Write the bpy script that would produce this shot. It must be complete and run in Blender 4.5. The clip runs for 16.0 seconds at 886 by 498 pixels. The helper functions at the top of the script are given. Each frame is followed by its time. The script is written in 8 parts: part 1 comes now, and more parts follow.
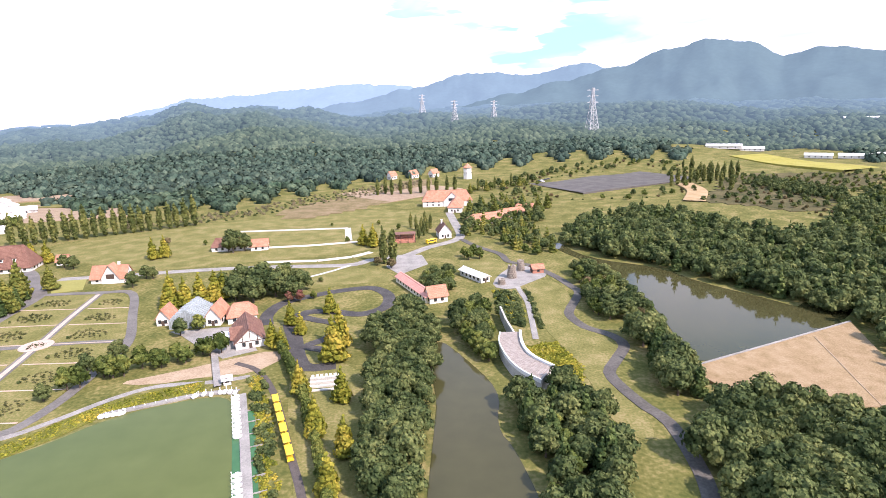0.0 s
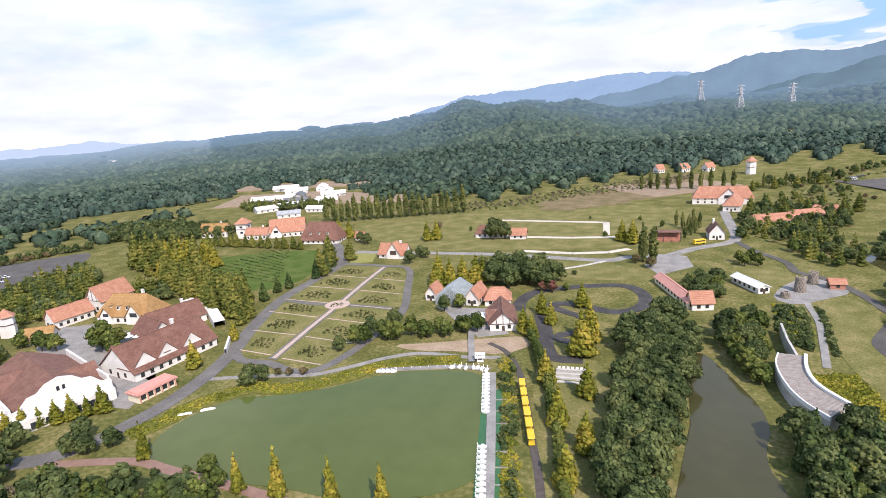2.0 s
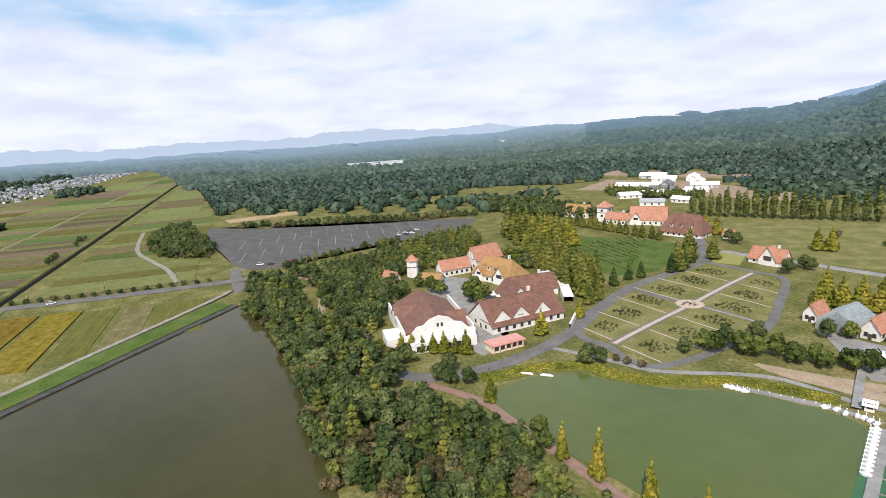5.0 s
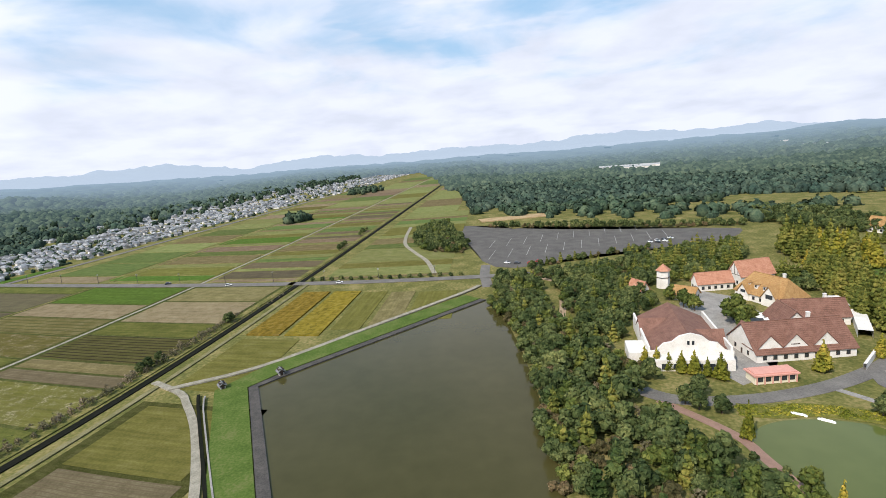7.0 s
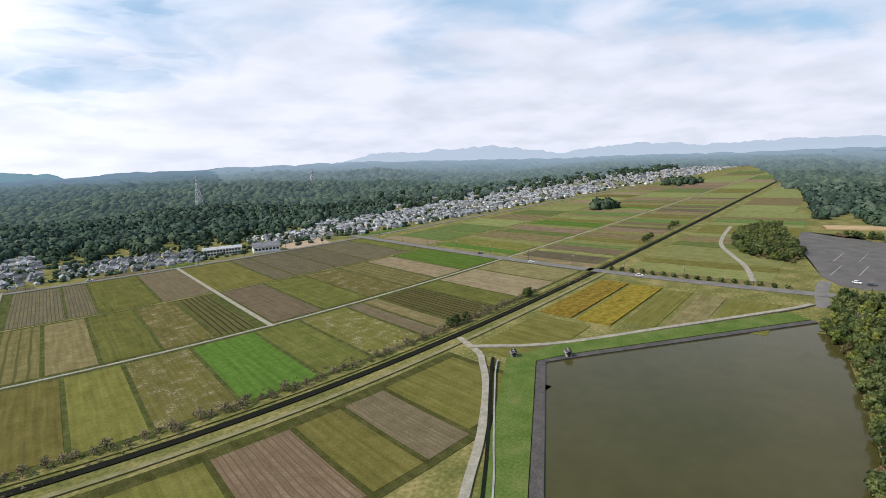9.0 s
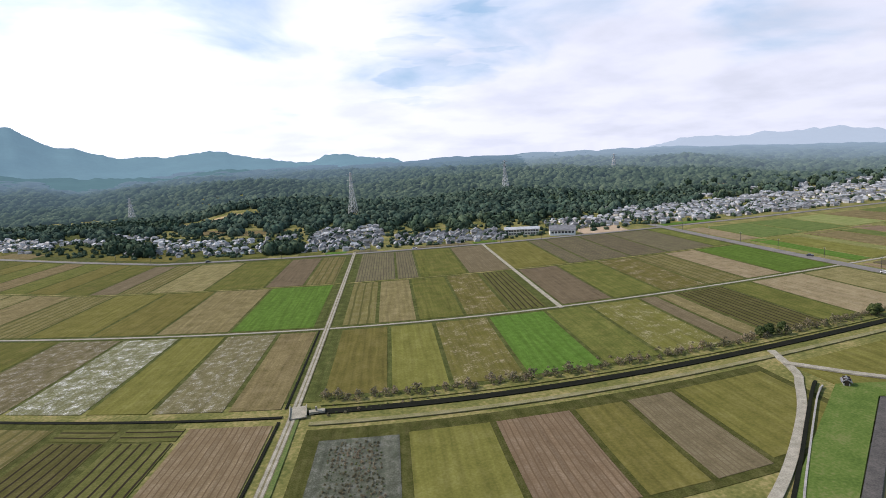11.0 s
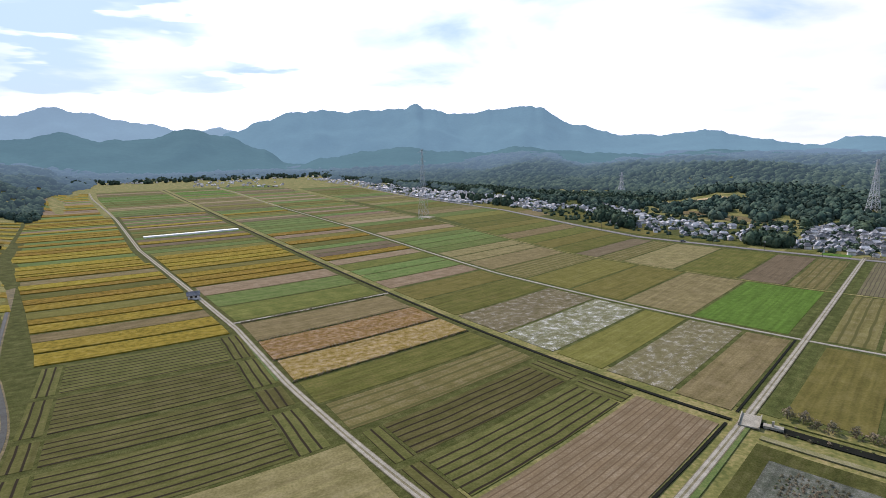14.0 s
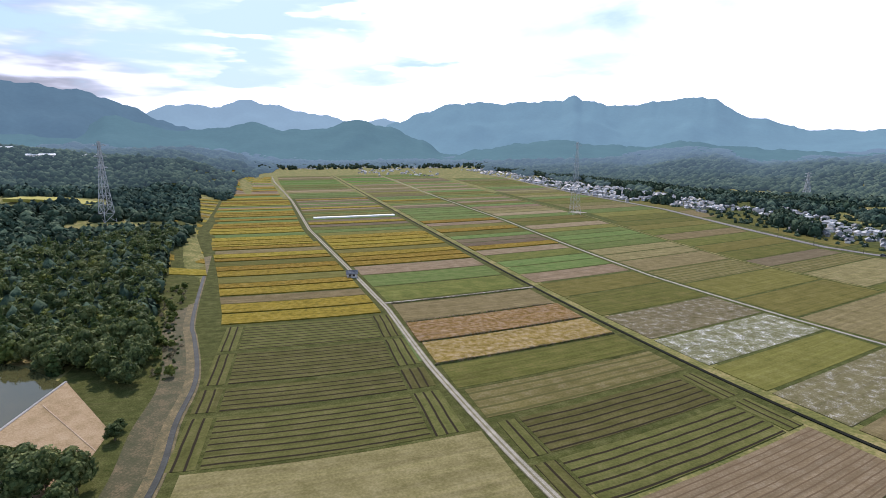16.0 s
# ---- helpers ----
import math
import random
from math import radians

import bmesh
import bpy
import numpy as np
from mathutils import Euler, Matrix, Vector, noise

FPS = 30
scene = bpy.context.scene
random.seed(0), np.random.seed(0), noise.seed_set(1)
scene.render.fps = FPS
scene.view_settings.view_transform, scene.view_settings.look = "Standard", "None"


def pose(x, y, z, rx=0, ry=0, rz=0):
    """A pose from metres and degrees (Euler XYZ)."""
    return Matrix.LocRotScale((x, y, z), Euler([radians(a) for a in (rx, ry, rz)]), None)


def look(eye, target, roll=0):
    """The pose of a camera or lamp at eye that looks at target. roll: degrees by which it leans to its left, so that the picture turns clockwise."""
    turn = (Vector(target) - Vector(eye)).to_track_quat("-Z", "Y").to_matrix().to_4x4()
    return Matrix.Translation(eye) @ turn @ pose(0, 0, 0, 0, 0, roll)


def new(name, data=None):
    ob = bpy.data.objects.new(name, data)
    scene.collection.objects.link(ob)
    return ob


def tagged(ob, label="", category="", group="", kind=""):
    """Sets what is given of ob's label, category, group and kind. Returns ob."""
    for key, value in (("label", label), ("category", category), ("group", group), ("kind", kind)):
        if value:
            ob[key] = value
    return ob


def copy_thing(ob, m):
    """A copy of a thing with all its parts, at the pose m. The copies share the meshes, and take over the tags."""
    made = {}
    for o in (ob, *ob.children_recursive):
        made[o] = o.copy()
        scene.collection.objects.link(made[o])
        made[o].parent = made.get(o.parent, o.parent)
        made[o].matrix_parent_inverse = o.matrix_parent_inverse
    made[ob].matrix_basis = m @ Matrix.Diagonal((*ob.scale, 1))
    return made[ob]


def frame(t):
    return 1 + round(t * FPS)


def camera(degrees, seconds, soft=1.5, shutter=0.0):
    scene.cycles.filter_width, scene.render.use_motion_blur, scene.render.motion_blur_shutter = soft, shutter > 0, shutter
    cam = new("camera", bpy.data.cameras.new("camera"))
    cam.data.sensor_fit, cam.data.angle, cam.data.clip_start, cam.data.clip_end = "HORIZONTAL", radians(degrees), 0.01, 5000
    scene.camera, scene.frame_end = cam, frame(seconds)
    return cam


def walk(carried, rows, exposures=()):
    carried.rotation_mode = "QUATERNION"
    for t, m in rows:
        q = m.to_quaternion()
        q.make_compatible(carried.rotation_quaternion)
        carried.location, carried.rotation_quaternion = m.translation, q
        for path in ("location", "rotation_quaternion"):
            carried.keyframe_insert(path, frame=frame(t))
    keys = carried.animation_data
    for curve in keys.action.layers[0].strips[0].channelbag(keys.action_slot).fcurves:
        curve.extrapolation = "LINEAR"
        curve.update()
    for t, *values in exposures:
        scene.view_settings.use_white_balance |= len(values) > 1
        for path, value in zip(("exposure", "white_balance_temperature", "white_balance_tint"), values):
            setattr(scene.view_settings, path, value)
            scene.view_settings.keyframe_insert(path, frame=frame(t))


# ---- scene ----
cam = camera(76.8, 16.0, 0.8)
# the hover: one spot 80 m above the fields, turning to the left
HEIGHT = 80.0


def aim(yaw, pitch, roll):
    return pose(0, 0, HEIGHT, 90 + pitch, 0, yaw) @ pose(0, 0, 0, 0, 0, roll)


PATH = [
    (0.0, aim(-0.03, -14.01, -1.76)),
    (0.5, aim(5.86, -14.07, -2.54)),
    (1.0, aim(12.86, -13.84, -3.15)),
    (1.5, aim(19.96, -13.62, -3.58)),
    (2.0, aim(26.51, -13.51, -3.79)),
    (2.5, aim(32.68, -13.34, -3.65)),
    (3.0, aim(38.74, -13.20, -3.47)),
    (3.5, aim(44.79, -13.07, -3.17)),
    (4.0, aim(50.79, -13.03, -2.60)),
    (6.5, aim(81.26, -11.02, -5.31)),
    (7.0, aim(87.92, -10.60, -4.76)),
    (7.5, aim(95.06, -10.36, -4.22)),
    (8.0, aim(102.64, -10.08, -3.79)),
    (8.5, aim(110.87, -9.94, -3.28)),
    (9.0, aim(118.63, -9.97, -2.88)),
    (11.5, aim(156.35, -9.73, -3.22)),
    (12.0, aim(164.26, -9.66, -2.85)),
    (12.5, aim(171.87, -9.66, -2.42)),
    (13.0, aim(179.02, -9.76, -2.09)),
    (13.5, aim(186.95, -9.83, -1.74)),
    (14.0, aim(195.28, -10.06, -1.26)),
    (14.5, aim(203.74, -10.15, -0.74)),
    (15.0, aim(210.33, -10.48, -0.43)),
    (15.5, aim(210.88, -10.58, -0.19)),
    (16.0, aim(210.54, -10.64, -0.23)),
]
walk(cam, PATH, exposures=[
    (0.0, 0.84, 5950, 30), (1.0, 0.54, 5900, 27), (2.0, 0.28, 5850, 23), (3.0, 0.27, 5850, 20), (4.0, 0.12, 5900, 18), (7.0, 0.1, 6000, 15), (9.0, -0.02, 6050, 16), (12.5, -0.02, 5900, 23), (14.5, 0.04, 5750, 24), (16.0, 0.13, 5700, 24)])

# ---- plan ----
# The plan is drawn on straight axes; bend() lays it on the land, whose valley curves round the hill.


def bend_polar(az, r):
    el = -math.degrees(math.atan2(HEIGHT, r))
    low = -1.0 + 0.8787 * el + 0.001 * el * el
    return 0.793 * az, HEIGHT / math.tan(math.radians(-low))


def bend(x, y, seam=300.0):
    az = math.degrees(math.atan2(-x, y)) % 360
    if az > seam:
        az -= 360
    a, r = bend_polar(az, math.hypot(x, y))
    a = math.radians(a)
    return -math.sin(a) * r, math.cos(a) * r


def polar(x, y):
    """Azimuth from -60 to 300 degrees, and distance."""
    az = math.degrees(math.atan2(-x, y)) % 360
    return (az - 360 if az > 300 else az), math.hypot(x, y)


def at_polar(az, r):
    a = math.radians(az)
    return -math.sin(a) * r, math.cos(a) * r


def mixed(table, x):
    for (x0, *v0), (x1, *v1) in zip(table, table[1:]):
        if x <= x1:
            k = min(1, max(0, (x - x0) / (x1 - x0)))
            k = k * k * (3 - 2 * k)
            return [a + (b - a) * k for a, b in zip(v0, v1)]
    return table[-1][1:]


def smooth(a, b, x):
    k = min(1, max(0, (x - a) / (b - a)))
    return k * k * (3 - 2 * k)


# azimuth, where the land begins to rise, where its ridge lies, the ridge's height
RISE = [(-60, 420, 2000, 40), (-31, 420, 2200, 50), (-14, 480, 2000, 62), (0, 560, 2000, 58), (9, 560, 2200, 42),
        (14, 560, 2000, 70), (18, 600, 1800, 88), (21, 600, 1800, 78), (23.5, 620, 1800, 86), (27, 620, 1900, 54), (32, 620, 2300, 38), (40, 640, 2500, 24),
        (50, 640, 2500, 6), (60, 700, 2500, -16), (72, 700, 2500, -28), (80, 800, 2600, -30), (86, 1300, 3400, -30), (100, 1700, 4000, -26), (108, 1300, 2600, -20),
        (116, 700, 1500, -4), (126, 600, 1300, 10), (138, 600, 1250, 16), (150, 600, 1150, 14), (160, 640, 1250, 16),
        (168, 640, 1400, 20), (176, 900, 1700, 14), (181, 1000, 1800, 4), (186, 1000, 2200, 30), (192, 1100, 2300, 24), (201, 1500, 2600, 6), (208, 2000, 3300, 2),
        (219, 2300, 3400, 4), (225, 2000, 3200, 6), (228, 1500, 2800, 16), (231, 900, 2000, 32), (236, 280, 1700, 52), (250, 250, 1500, 58), (300, 250, 1800, 45)]


def height(x, y):
    az, r = polar(x, y)
    r0, r1, h = mixed(RISE, az)
    k = min(1.0, max(0.0, (r - r0) / (r1 - r0)))
    k = k * k * (2 - k) * 0.5 + k * 0.5
    z = h * k
    if k > 0:
        p = Vector((x / 290, y / 290, 3.7))
        z += (noise.noise(p) * 36 + noise.noise(p * 2.7) * 9) * min(1, k * 3) * min(1, max(0.22, (h + 14) / 50))
    return max(z, -2.0 - 0.022 * max(0.0, r - 700)) if r > 300 else 0.0


# ---- world and sun ----
SUN_AZ, SUN_EL = 228.0, 44.0
world = bpy.data.worlds.new("sky")
scene.world = world
world.use_nodes = True
wn, wl = world.node_tree.nodes, world.node_tree.links
wn.clear()
w_out = wn.new("ShaderNodeOutputWorld")
w_bg = wn.new("ShaderNodeBackground")
w_sky = wn.new("ShaderNodeTexSky")
w_sky.sky_type, w_sky.sun_disc = "NISHITA", False
w_sky.sun_elevation, w_sky.sun_rotation = radians(SUN_EL), radians(-SUN_AZ)
w_sky.dust_density, w_sky.air_density = 2.5, 1.0
w_co = wn.new("ShaderNodeTexCoord")
w_sep = wn.new("ShaderNodeSeparateXYZ")
wl.new(w_co.outputs["Generated"], w_sep.inputs[0])


def w_math(op, a, b=None):
    n = wn.new("ShaderNodeMath")
    n.operation = op
    for i, v in enumerate((a, b)):
        if v is None:
            continue
        if isinstance(v, (int, float)):
            n.inputs[i].default_value = v
        else:
            wl.new(v, n.inputs[i])
    return n.outputs[0]


# a cloud deck seen in perspective: directions divided by their height
up = w_math("MAXIMUM", w_sep.outputs[2], 0.0)
low = w_math("ADD", up, 0.22)
w_cmb = wn.new("ShaderNodeCombineXYZ")
wl.new(w_math("DIVIDE", w_sep.outputs[0], low), w_cmb.inputs[0])
wl.new(w_math("DIVIDE", w_sep.outputs[1], low), w_cmb.inputs[1])
w_n = wn.new("ShaderNodeTexNoise")
w_n.inputs["Scale"].default_value, w_n.inputs["Detail"].default_value, w_n.inputs["Roughness"].default_value = 1.3, 6, 0.5
w_n.inputs["Distortion"].default_value = 0.4
wl.new(w_cmb.outputs[0], w_n.inputs["Vector"])
w_r = wn.new("ShaderNodeValToRGB")
w_r.color_ramp.elements[0].position, w_r.color_ramp.elements[1].position = 0.24, 0.58
w_r.color_ramp.interpolation = "EASE"
# the deck thins out higher up
cover = w_math("SUBTRACT", w_n.outputs["Fac"], w_math("MULTIPLY", w_math("MAXIMUM", w_math("SUBTRACT", w_sep.outputs[2], 0.13), 0.0), 0.3))
cover = w_math("ADD", cover, w_math("MULTIPLY", w_math("MAXIMUM", w_math("SUBTRACT", 0.13, w_sep.outputs[2]), 0.0), 2.6))
# ragged gaps in the deck: azimuth, elevation, half width, depth
w_flat = wn.new("ShaderNodeMapping")
w_flat.inputs["Scale"].default_value = (5, 5, 26)
wl.new(w_co.outputs["Generated"], w_flat.inputs[0])
w_rag = wn.new("ShaderNodeTexNoise")
w_rag.inputs["Scale"].default_value, w_rag.inputs["Detail"].default_value, w_rag.inputs["Roughness"].default_value = 1.0, 4, 0.5
wl.new(w_flat.outputs[0], w_rag.inputs["Vector"])
w_off = wn.new("ShaderNodeVectorMath")
w_off.operation = "MULTIPLY_ADD"
wl.new(w_rag.outputs["Color"], w_off.inputs[0])
w_off.inputs[1].default_value = (0.16, 0.16, 0.1)
wl.new(w_co.outputs["Generated"], w_off.inputs[2])
w_dir = wn.new("ShaderNodeVectorMath")
w_dir.operation = "SUBTRACT"
wl.new(w_off.outputs[0], w_dir.inputs[0])
w_dir.inputs[1].default_value = (0.08, 0.08, 0.05)
for g_az, g_el, g_w, g_d in ((-4, 10.5, 6, 0.16), (-16, 9.8, 7, 0.2), (239, 14, 16, 0.24), (223, 10.5, 8, 0.16), (148, 3.6, 7, 0.05), (82, 13, 10, 0.05)):
    g_dot = wn.new("ShaderNodeVectorMath")
    g_dot.operation = "DOT_PRODUCT"
    wl.new(w_dir.outputs[0], g_dot.inputs[0])
    g_dot.inputs[1].default_value = Vector((*at_polar(g_az, math.cos(radians(g_el))), math.sin(radians(g_el))))
    g_r = wn.new("ShaderNodeMapRange")
    g_r.interpolation_type = "SMOOTHSTEP"
    g_r.inputs["From Min"].default_value, g_r.inputs["From Max"].default_value = math.cos(radians(g_w)), 1.0
    g_r.inputs["To Max"].default_value = g_d
    wl.new(g_dot.outputs["Value"], g_r.inputs[0])
    cover = w_math("SUBTRACT", cover, g_r.outputs[0])
wl.new(cover, w_r.inputs[0])
w_n2 = wn.new("ShaderNodeTexNoise")
w_n2.inputs["Scale"].default_value, w_n2.inputs["Detail"].default_value = 2.1, 8
wl.new(w_cmb.outputs[0], w_n2.inputs["Vector"])
w_r2 = wn.new("ShaderNodeValToRGB")
w_r2.color_ramp.elements[0].position, w_r2.color_ramp.elements[1].position = 0.34, 0.6
w_r2.color_ramp.elements[0].color = (6.6, 6.88, 7.2, 1)
w_r2.color_ramp.elements[1].color = (7.9, 8.1, 8.4, 1)
wl.new(w_n2.outputs["Fac"], w_r2.inputs[0])
w_mix = wn.new("ShaderNodeMix")
w_mix.data_type = "RGBA"
wl.new(w_r.outputs["Color"], w_mix.inputs["Factor"])
w_clear = wn.new("ShaderNodeVectorMath")
w_clear.operation = "SCALE"
w_clear.inputs["Scale"].default_value = 1.3
wl.new(w_sky.outputs[0], w_clear.inputs[0])
w_blue = wn.new("ShaderNodeMix")
w_blue.data_type = "RGBA"
w_blue.inputs["Factor"].default_value = 0.75
wl.new(w_clear.outputs[0], w_blue.inputs["A"])
w_blue.inputs["B"].default_value = (3.3, 5.5, 7.1, 1)
wl.new(w_blue.outputs["Result"], w_mix.inputs["A"])
w_gain = wn.new("ShaderNodeVectorMath")
w_gain.operation = "SCALE"
wl.new(w_r2.outputs["Color"], w_gain.inputs[0])
wl.new(w_gain.outputs[0], w_mix.inputs["B"])
# a grey bank of cloud on the eastern mountain
w_bank = wn.new("ShaderNodeVectorMath")
w_bank.operation = "DOT_PRODUCT"
wl.new(w_dir.outputs[0], w_bank.inputs[0])
w_bank.inputs[1].default_value = Vector((*at_polar(248, math.cos(radians(6.5))), math.sin(radians(6.5))))
w_dim = wn.new("ShaderNodeMapRange")
w_dim.interpolation_type = "SMOOTHSTEP"
w_dim.inputs["From Min"].default_value, w_dim.inputs["From Max"].default_value = math.cos(radians(15)), math.cos(radians(4))
w_dim.inputs["To Min"].default_value, w_dim.inputs["To Max"].default_value = 1.0, 0.36
wl.new(w_bank.outputs["Value"], w_dim.inputs[0])
# clouds are brighter towards the sun
w_dot = wn.new("ShaderNodeVectorMath")
w_dot.operation = "DOT_PRODUCT"
wl.new(w_co.outputs["Generated"], w_dot.inputs[0])
w_dot.inputs[1].default_value = Vector((*at_polar(SUN_AZ - 22, math.cos(radians(30))), math.sin(radians(30))))
glow = w_math("POWER", w_math("MAXIMUM", w_math("MULTIPLY_ADD", w_dot.outputs["Value"], 0.5), 0.0), 6.0)
glow.node.inputs[0].links[0].from_node.inputs[0].links[0].from_node.inputs[2].default_value = 0.5
wl.new(w_math("MULTIPLY", w_math("ADD", w_math("MULTIPLY", glow, 0.9), 1.0), w_dim.outputs[0]), w_gain.inputs["Scale"])
wl.new(w_mix.outputs["Result"], w_bg.inputs[0])
w_bg.inputs[1].default_value = 0.11
wl.new(w_bg.outputs[0], w_out.inputs[0])

sun = new("sun", bpy.data.lights.new("sun", "SUN"))
sun.data.energy, sun.data.angle, sun.data.color = 4.9, radians(0.6), (1.0, 0.9, 0.72)
sun_dir = Vector((*at_polar(SUN_AZ, math.cos(radians(SUN_EL))), math.sin(radians(SUN_EL))))
sun.matrix_world = look(sun_dir * 100, (0, 0, 0))
tagged(sun, kind="structure")


# ---- materials ----
def material(name, colors, scale=1.0, rough=0.9, bump=0.0, fine=6.0, metal=0.0, where="world", spread=0.0, spec=0.3,
             stretch=(1, 1, 1), turn=0.0):
    """A surface of two or three colours mixed by noise at two scales. spread: how far pieces differ from each other."""
    m = bpy.data.materials.new(name)
    m.use_nodes = True
    nodes, links = m.node_tree.nodes, m.node_tree.links
    b = nodes["Principled BSDF"]
    b.inputs["Roughness"].default_value, b.inputs["Metallic"].default_value = rough, metal
    b.inputs["Specular IOR Level"].default_value = spec
    if where == "world":
        vec = nodes.new("ShaderNodeNewGeometry").outputs["Position"]
    else:
        vec = nodes.new("ShaderNodeTexCoord").outputs["Object"]
    if stretch != (1, 1, 1) or turn:
        mp = nodes.new("ShaderNodeMapping")
        mp.vector_type = "POINT"
        mp.inputs["Rotation"].default_value[2] = radians(turn)
        mp.inputs["Scale"].default_value = stretch
        links.new(vec, mp.inputs[0])
        vec = mp.outputs[0]
    n1 = nodes.new("ShaderNodeTexNoise")
    n1.inputs["Scale"].default_value, n1.inputs["Detail"].default_value = 1.0 / scale, 5
    n2 = nodes.new("ShaderNodeTexNoise")
    n2.inputs["Scale"].default_value, n2.inputs["Detail"].default_value = fine / scale, 4
    links.new(vec, n1.inputs["Vector"])
    links.new(vec, n2.inputs["Vector"])
    add = nodes.new("ShaderNodeMath")
    add.operation = "MULTIPLY_ADD"
    add.inputs[1].default_value = 0.5
    half = nodes.new("ShaderNodeMath")
    half.operation = "MULTIPLY"
    half.inputs[1].default_value = 0.5
    links.new(n2.outputs["Fac"], half.inputs[0])
    links.new(n1.outputs["Fac"], add.inputs[0])
    links.new(half.outputs[0], add.inputs[2])
    ramp = nodes.new("ShaderNodeValToRGB")
    els = ramp.color_ramp.elements
    while len(els) < len(colors):
        els.new(0.5)
    for i, c in enumerate(colors):
        els[i].position = 0.36 + 0.28 * i / max(1, len(colors) - 1)
        els[i].color = (*c, 1)
    links.new(add.outputs[0], ramp.inputs[0])
    out = ramp.outputs["Color"]
    if spread:
        info = nodes.new("ShaderNodeObjectInfo")
        isl = nodes.new("ShaderNodeNewGeometry")
        sm = nodes.new("ShaderNodeMath")
        sm.operation = "ADD"
        links.new(info.outputs["Random"], sm.inputs[0])
        links.new(isl.outputs["Random Per Island"], sm.inputs[1])
        fr = nodes.new("ShaderNodeMath")
        fr.operation = "FRACT"
        links.new(sm.outputs[0], fr.inputs[0])
        mr = nodes.new("ShaderNodeMapRange")
        mr.inputs["To Min"].default_value, mr.inputs["To Max"].default_value = 1 - spread, 1 + spread
        links.new(fr.outputs[0], mr.inputs[0])
        hs = nodes.new("ShaderNodeHueSaturation")
        links.new(mr.outputs[0], hs.inputs["Value"])
        mh = nodes.new("ShaderNodeMapRange")
        mh.inputs["To Min"].default_value, mh.inputs["To Max"].default_value = 0.5 + spread * 0.05, 0.5 - spread * 0.05
        links.new(fr.outputs[0], mh.inputs[0])
        links.new(mh.outputs[0], hs.inputs["Hue"])
        links.new(out, hs.inputs["Color"])
        out = hs.outputs[0]
    links.new(out, b.inputs["Base Color"])
    if bump:
        bp = nodes.new("ShaderNodeBump")
        bp.inputs["Strength"].default_value, bp.inputs["Distance"].default_value = 0.8, bump
        links.new(n2.outputs["Fac"], bp.inputs["Height"])
        links.new(bp.outputs[0], b.inputs["Normal"])
    return m


M_GRASS = material("rough_grass", [(0.07, 0.08, 0.022), (0.13, 0.124, 0.038), (0.24, 0.195, 0.085)], 12, 1.0, 0.15, 9, spec=0.05)
M_LAWN = material("lawn", [(0.105, 0.106, 0.032), (0.158, 0.147, 0.05), (0.25, 0.205, 0.095)], 9, 1.0, 0.05, 12, spec=0.05)
M_ASPHALT = material("asphalt", [(0.095, 0.087, 0.078), (0.135, 0.124, 0.112), (0.17, 0.157, 0.14)], 7, 0.9, 0.01, 14)
M_DARKTAR = material("dark_tarmac", [(0.06, 0.054, 0.048), (0.088, 0.08, 0.071), (0.12, 0.11, 0.096)], 9, 0.9, 0.01, 14)
M_CONCRETE = material("concrete", [(0.33, 0.31, 0.28), (0.44, 0.42, 0.38), (0.5, 0.48, 0.44)], 4, 0.9, 0.01, 10)
M_WOODS = material("leaf_canopy", [(0.022, 0.041, 0.027), (0.044, 0.069, 0.043), (0.078, 0.102, 0.058)], 17, 0.95, 0.6, 11, spread=0.5, spec=0.05)
M_FLOOR = material("forest_floor", [(0.025, 0.035, 0.012), (0.045, 0.055, 0.02)], 20, 1.0, 0.5, 9)
M_WATER_MURK = material("pond_water", [(0.046, 0.042, 0.013), (0.058, 0.052, 0.018)], 30, 0.1, 0.0, 5, spec=0.1)
M_WATER_POND = material("clear_pond_water", [(0.046, 0.044, 0.017), (0.058, 0.055, 0.022)], 30, 0.06, 0.0, 5, spec=0.24)
M_WATER_GREEN = material("green_pond_water", [(0.075, 0.092, 0.02), (0.09, 0.108, 0.026)], 30, 0.08, 0.0, 5, spec=0.22)
M_DRYGRASS = material("mown_dry_grass", [(0.27, 0.185, 0.095), (0.34, 0.245, 0.135), (0.39, 0.3, 0.18)], 9, 1.0, 0.06, 10, spec=0.05)


# mountain backdrop: the haze before it is painted as an even bluish emission
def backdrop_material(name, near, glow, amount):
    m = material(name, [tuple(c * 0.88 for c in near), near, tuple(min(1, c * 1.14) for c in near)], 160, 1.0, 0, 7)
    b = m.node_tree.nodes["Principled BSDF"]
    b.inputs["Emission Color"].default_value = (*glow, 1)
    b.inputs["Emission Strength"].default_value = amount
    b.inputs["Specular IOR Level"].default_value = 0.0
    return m


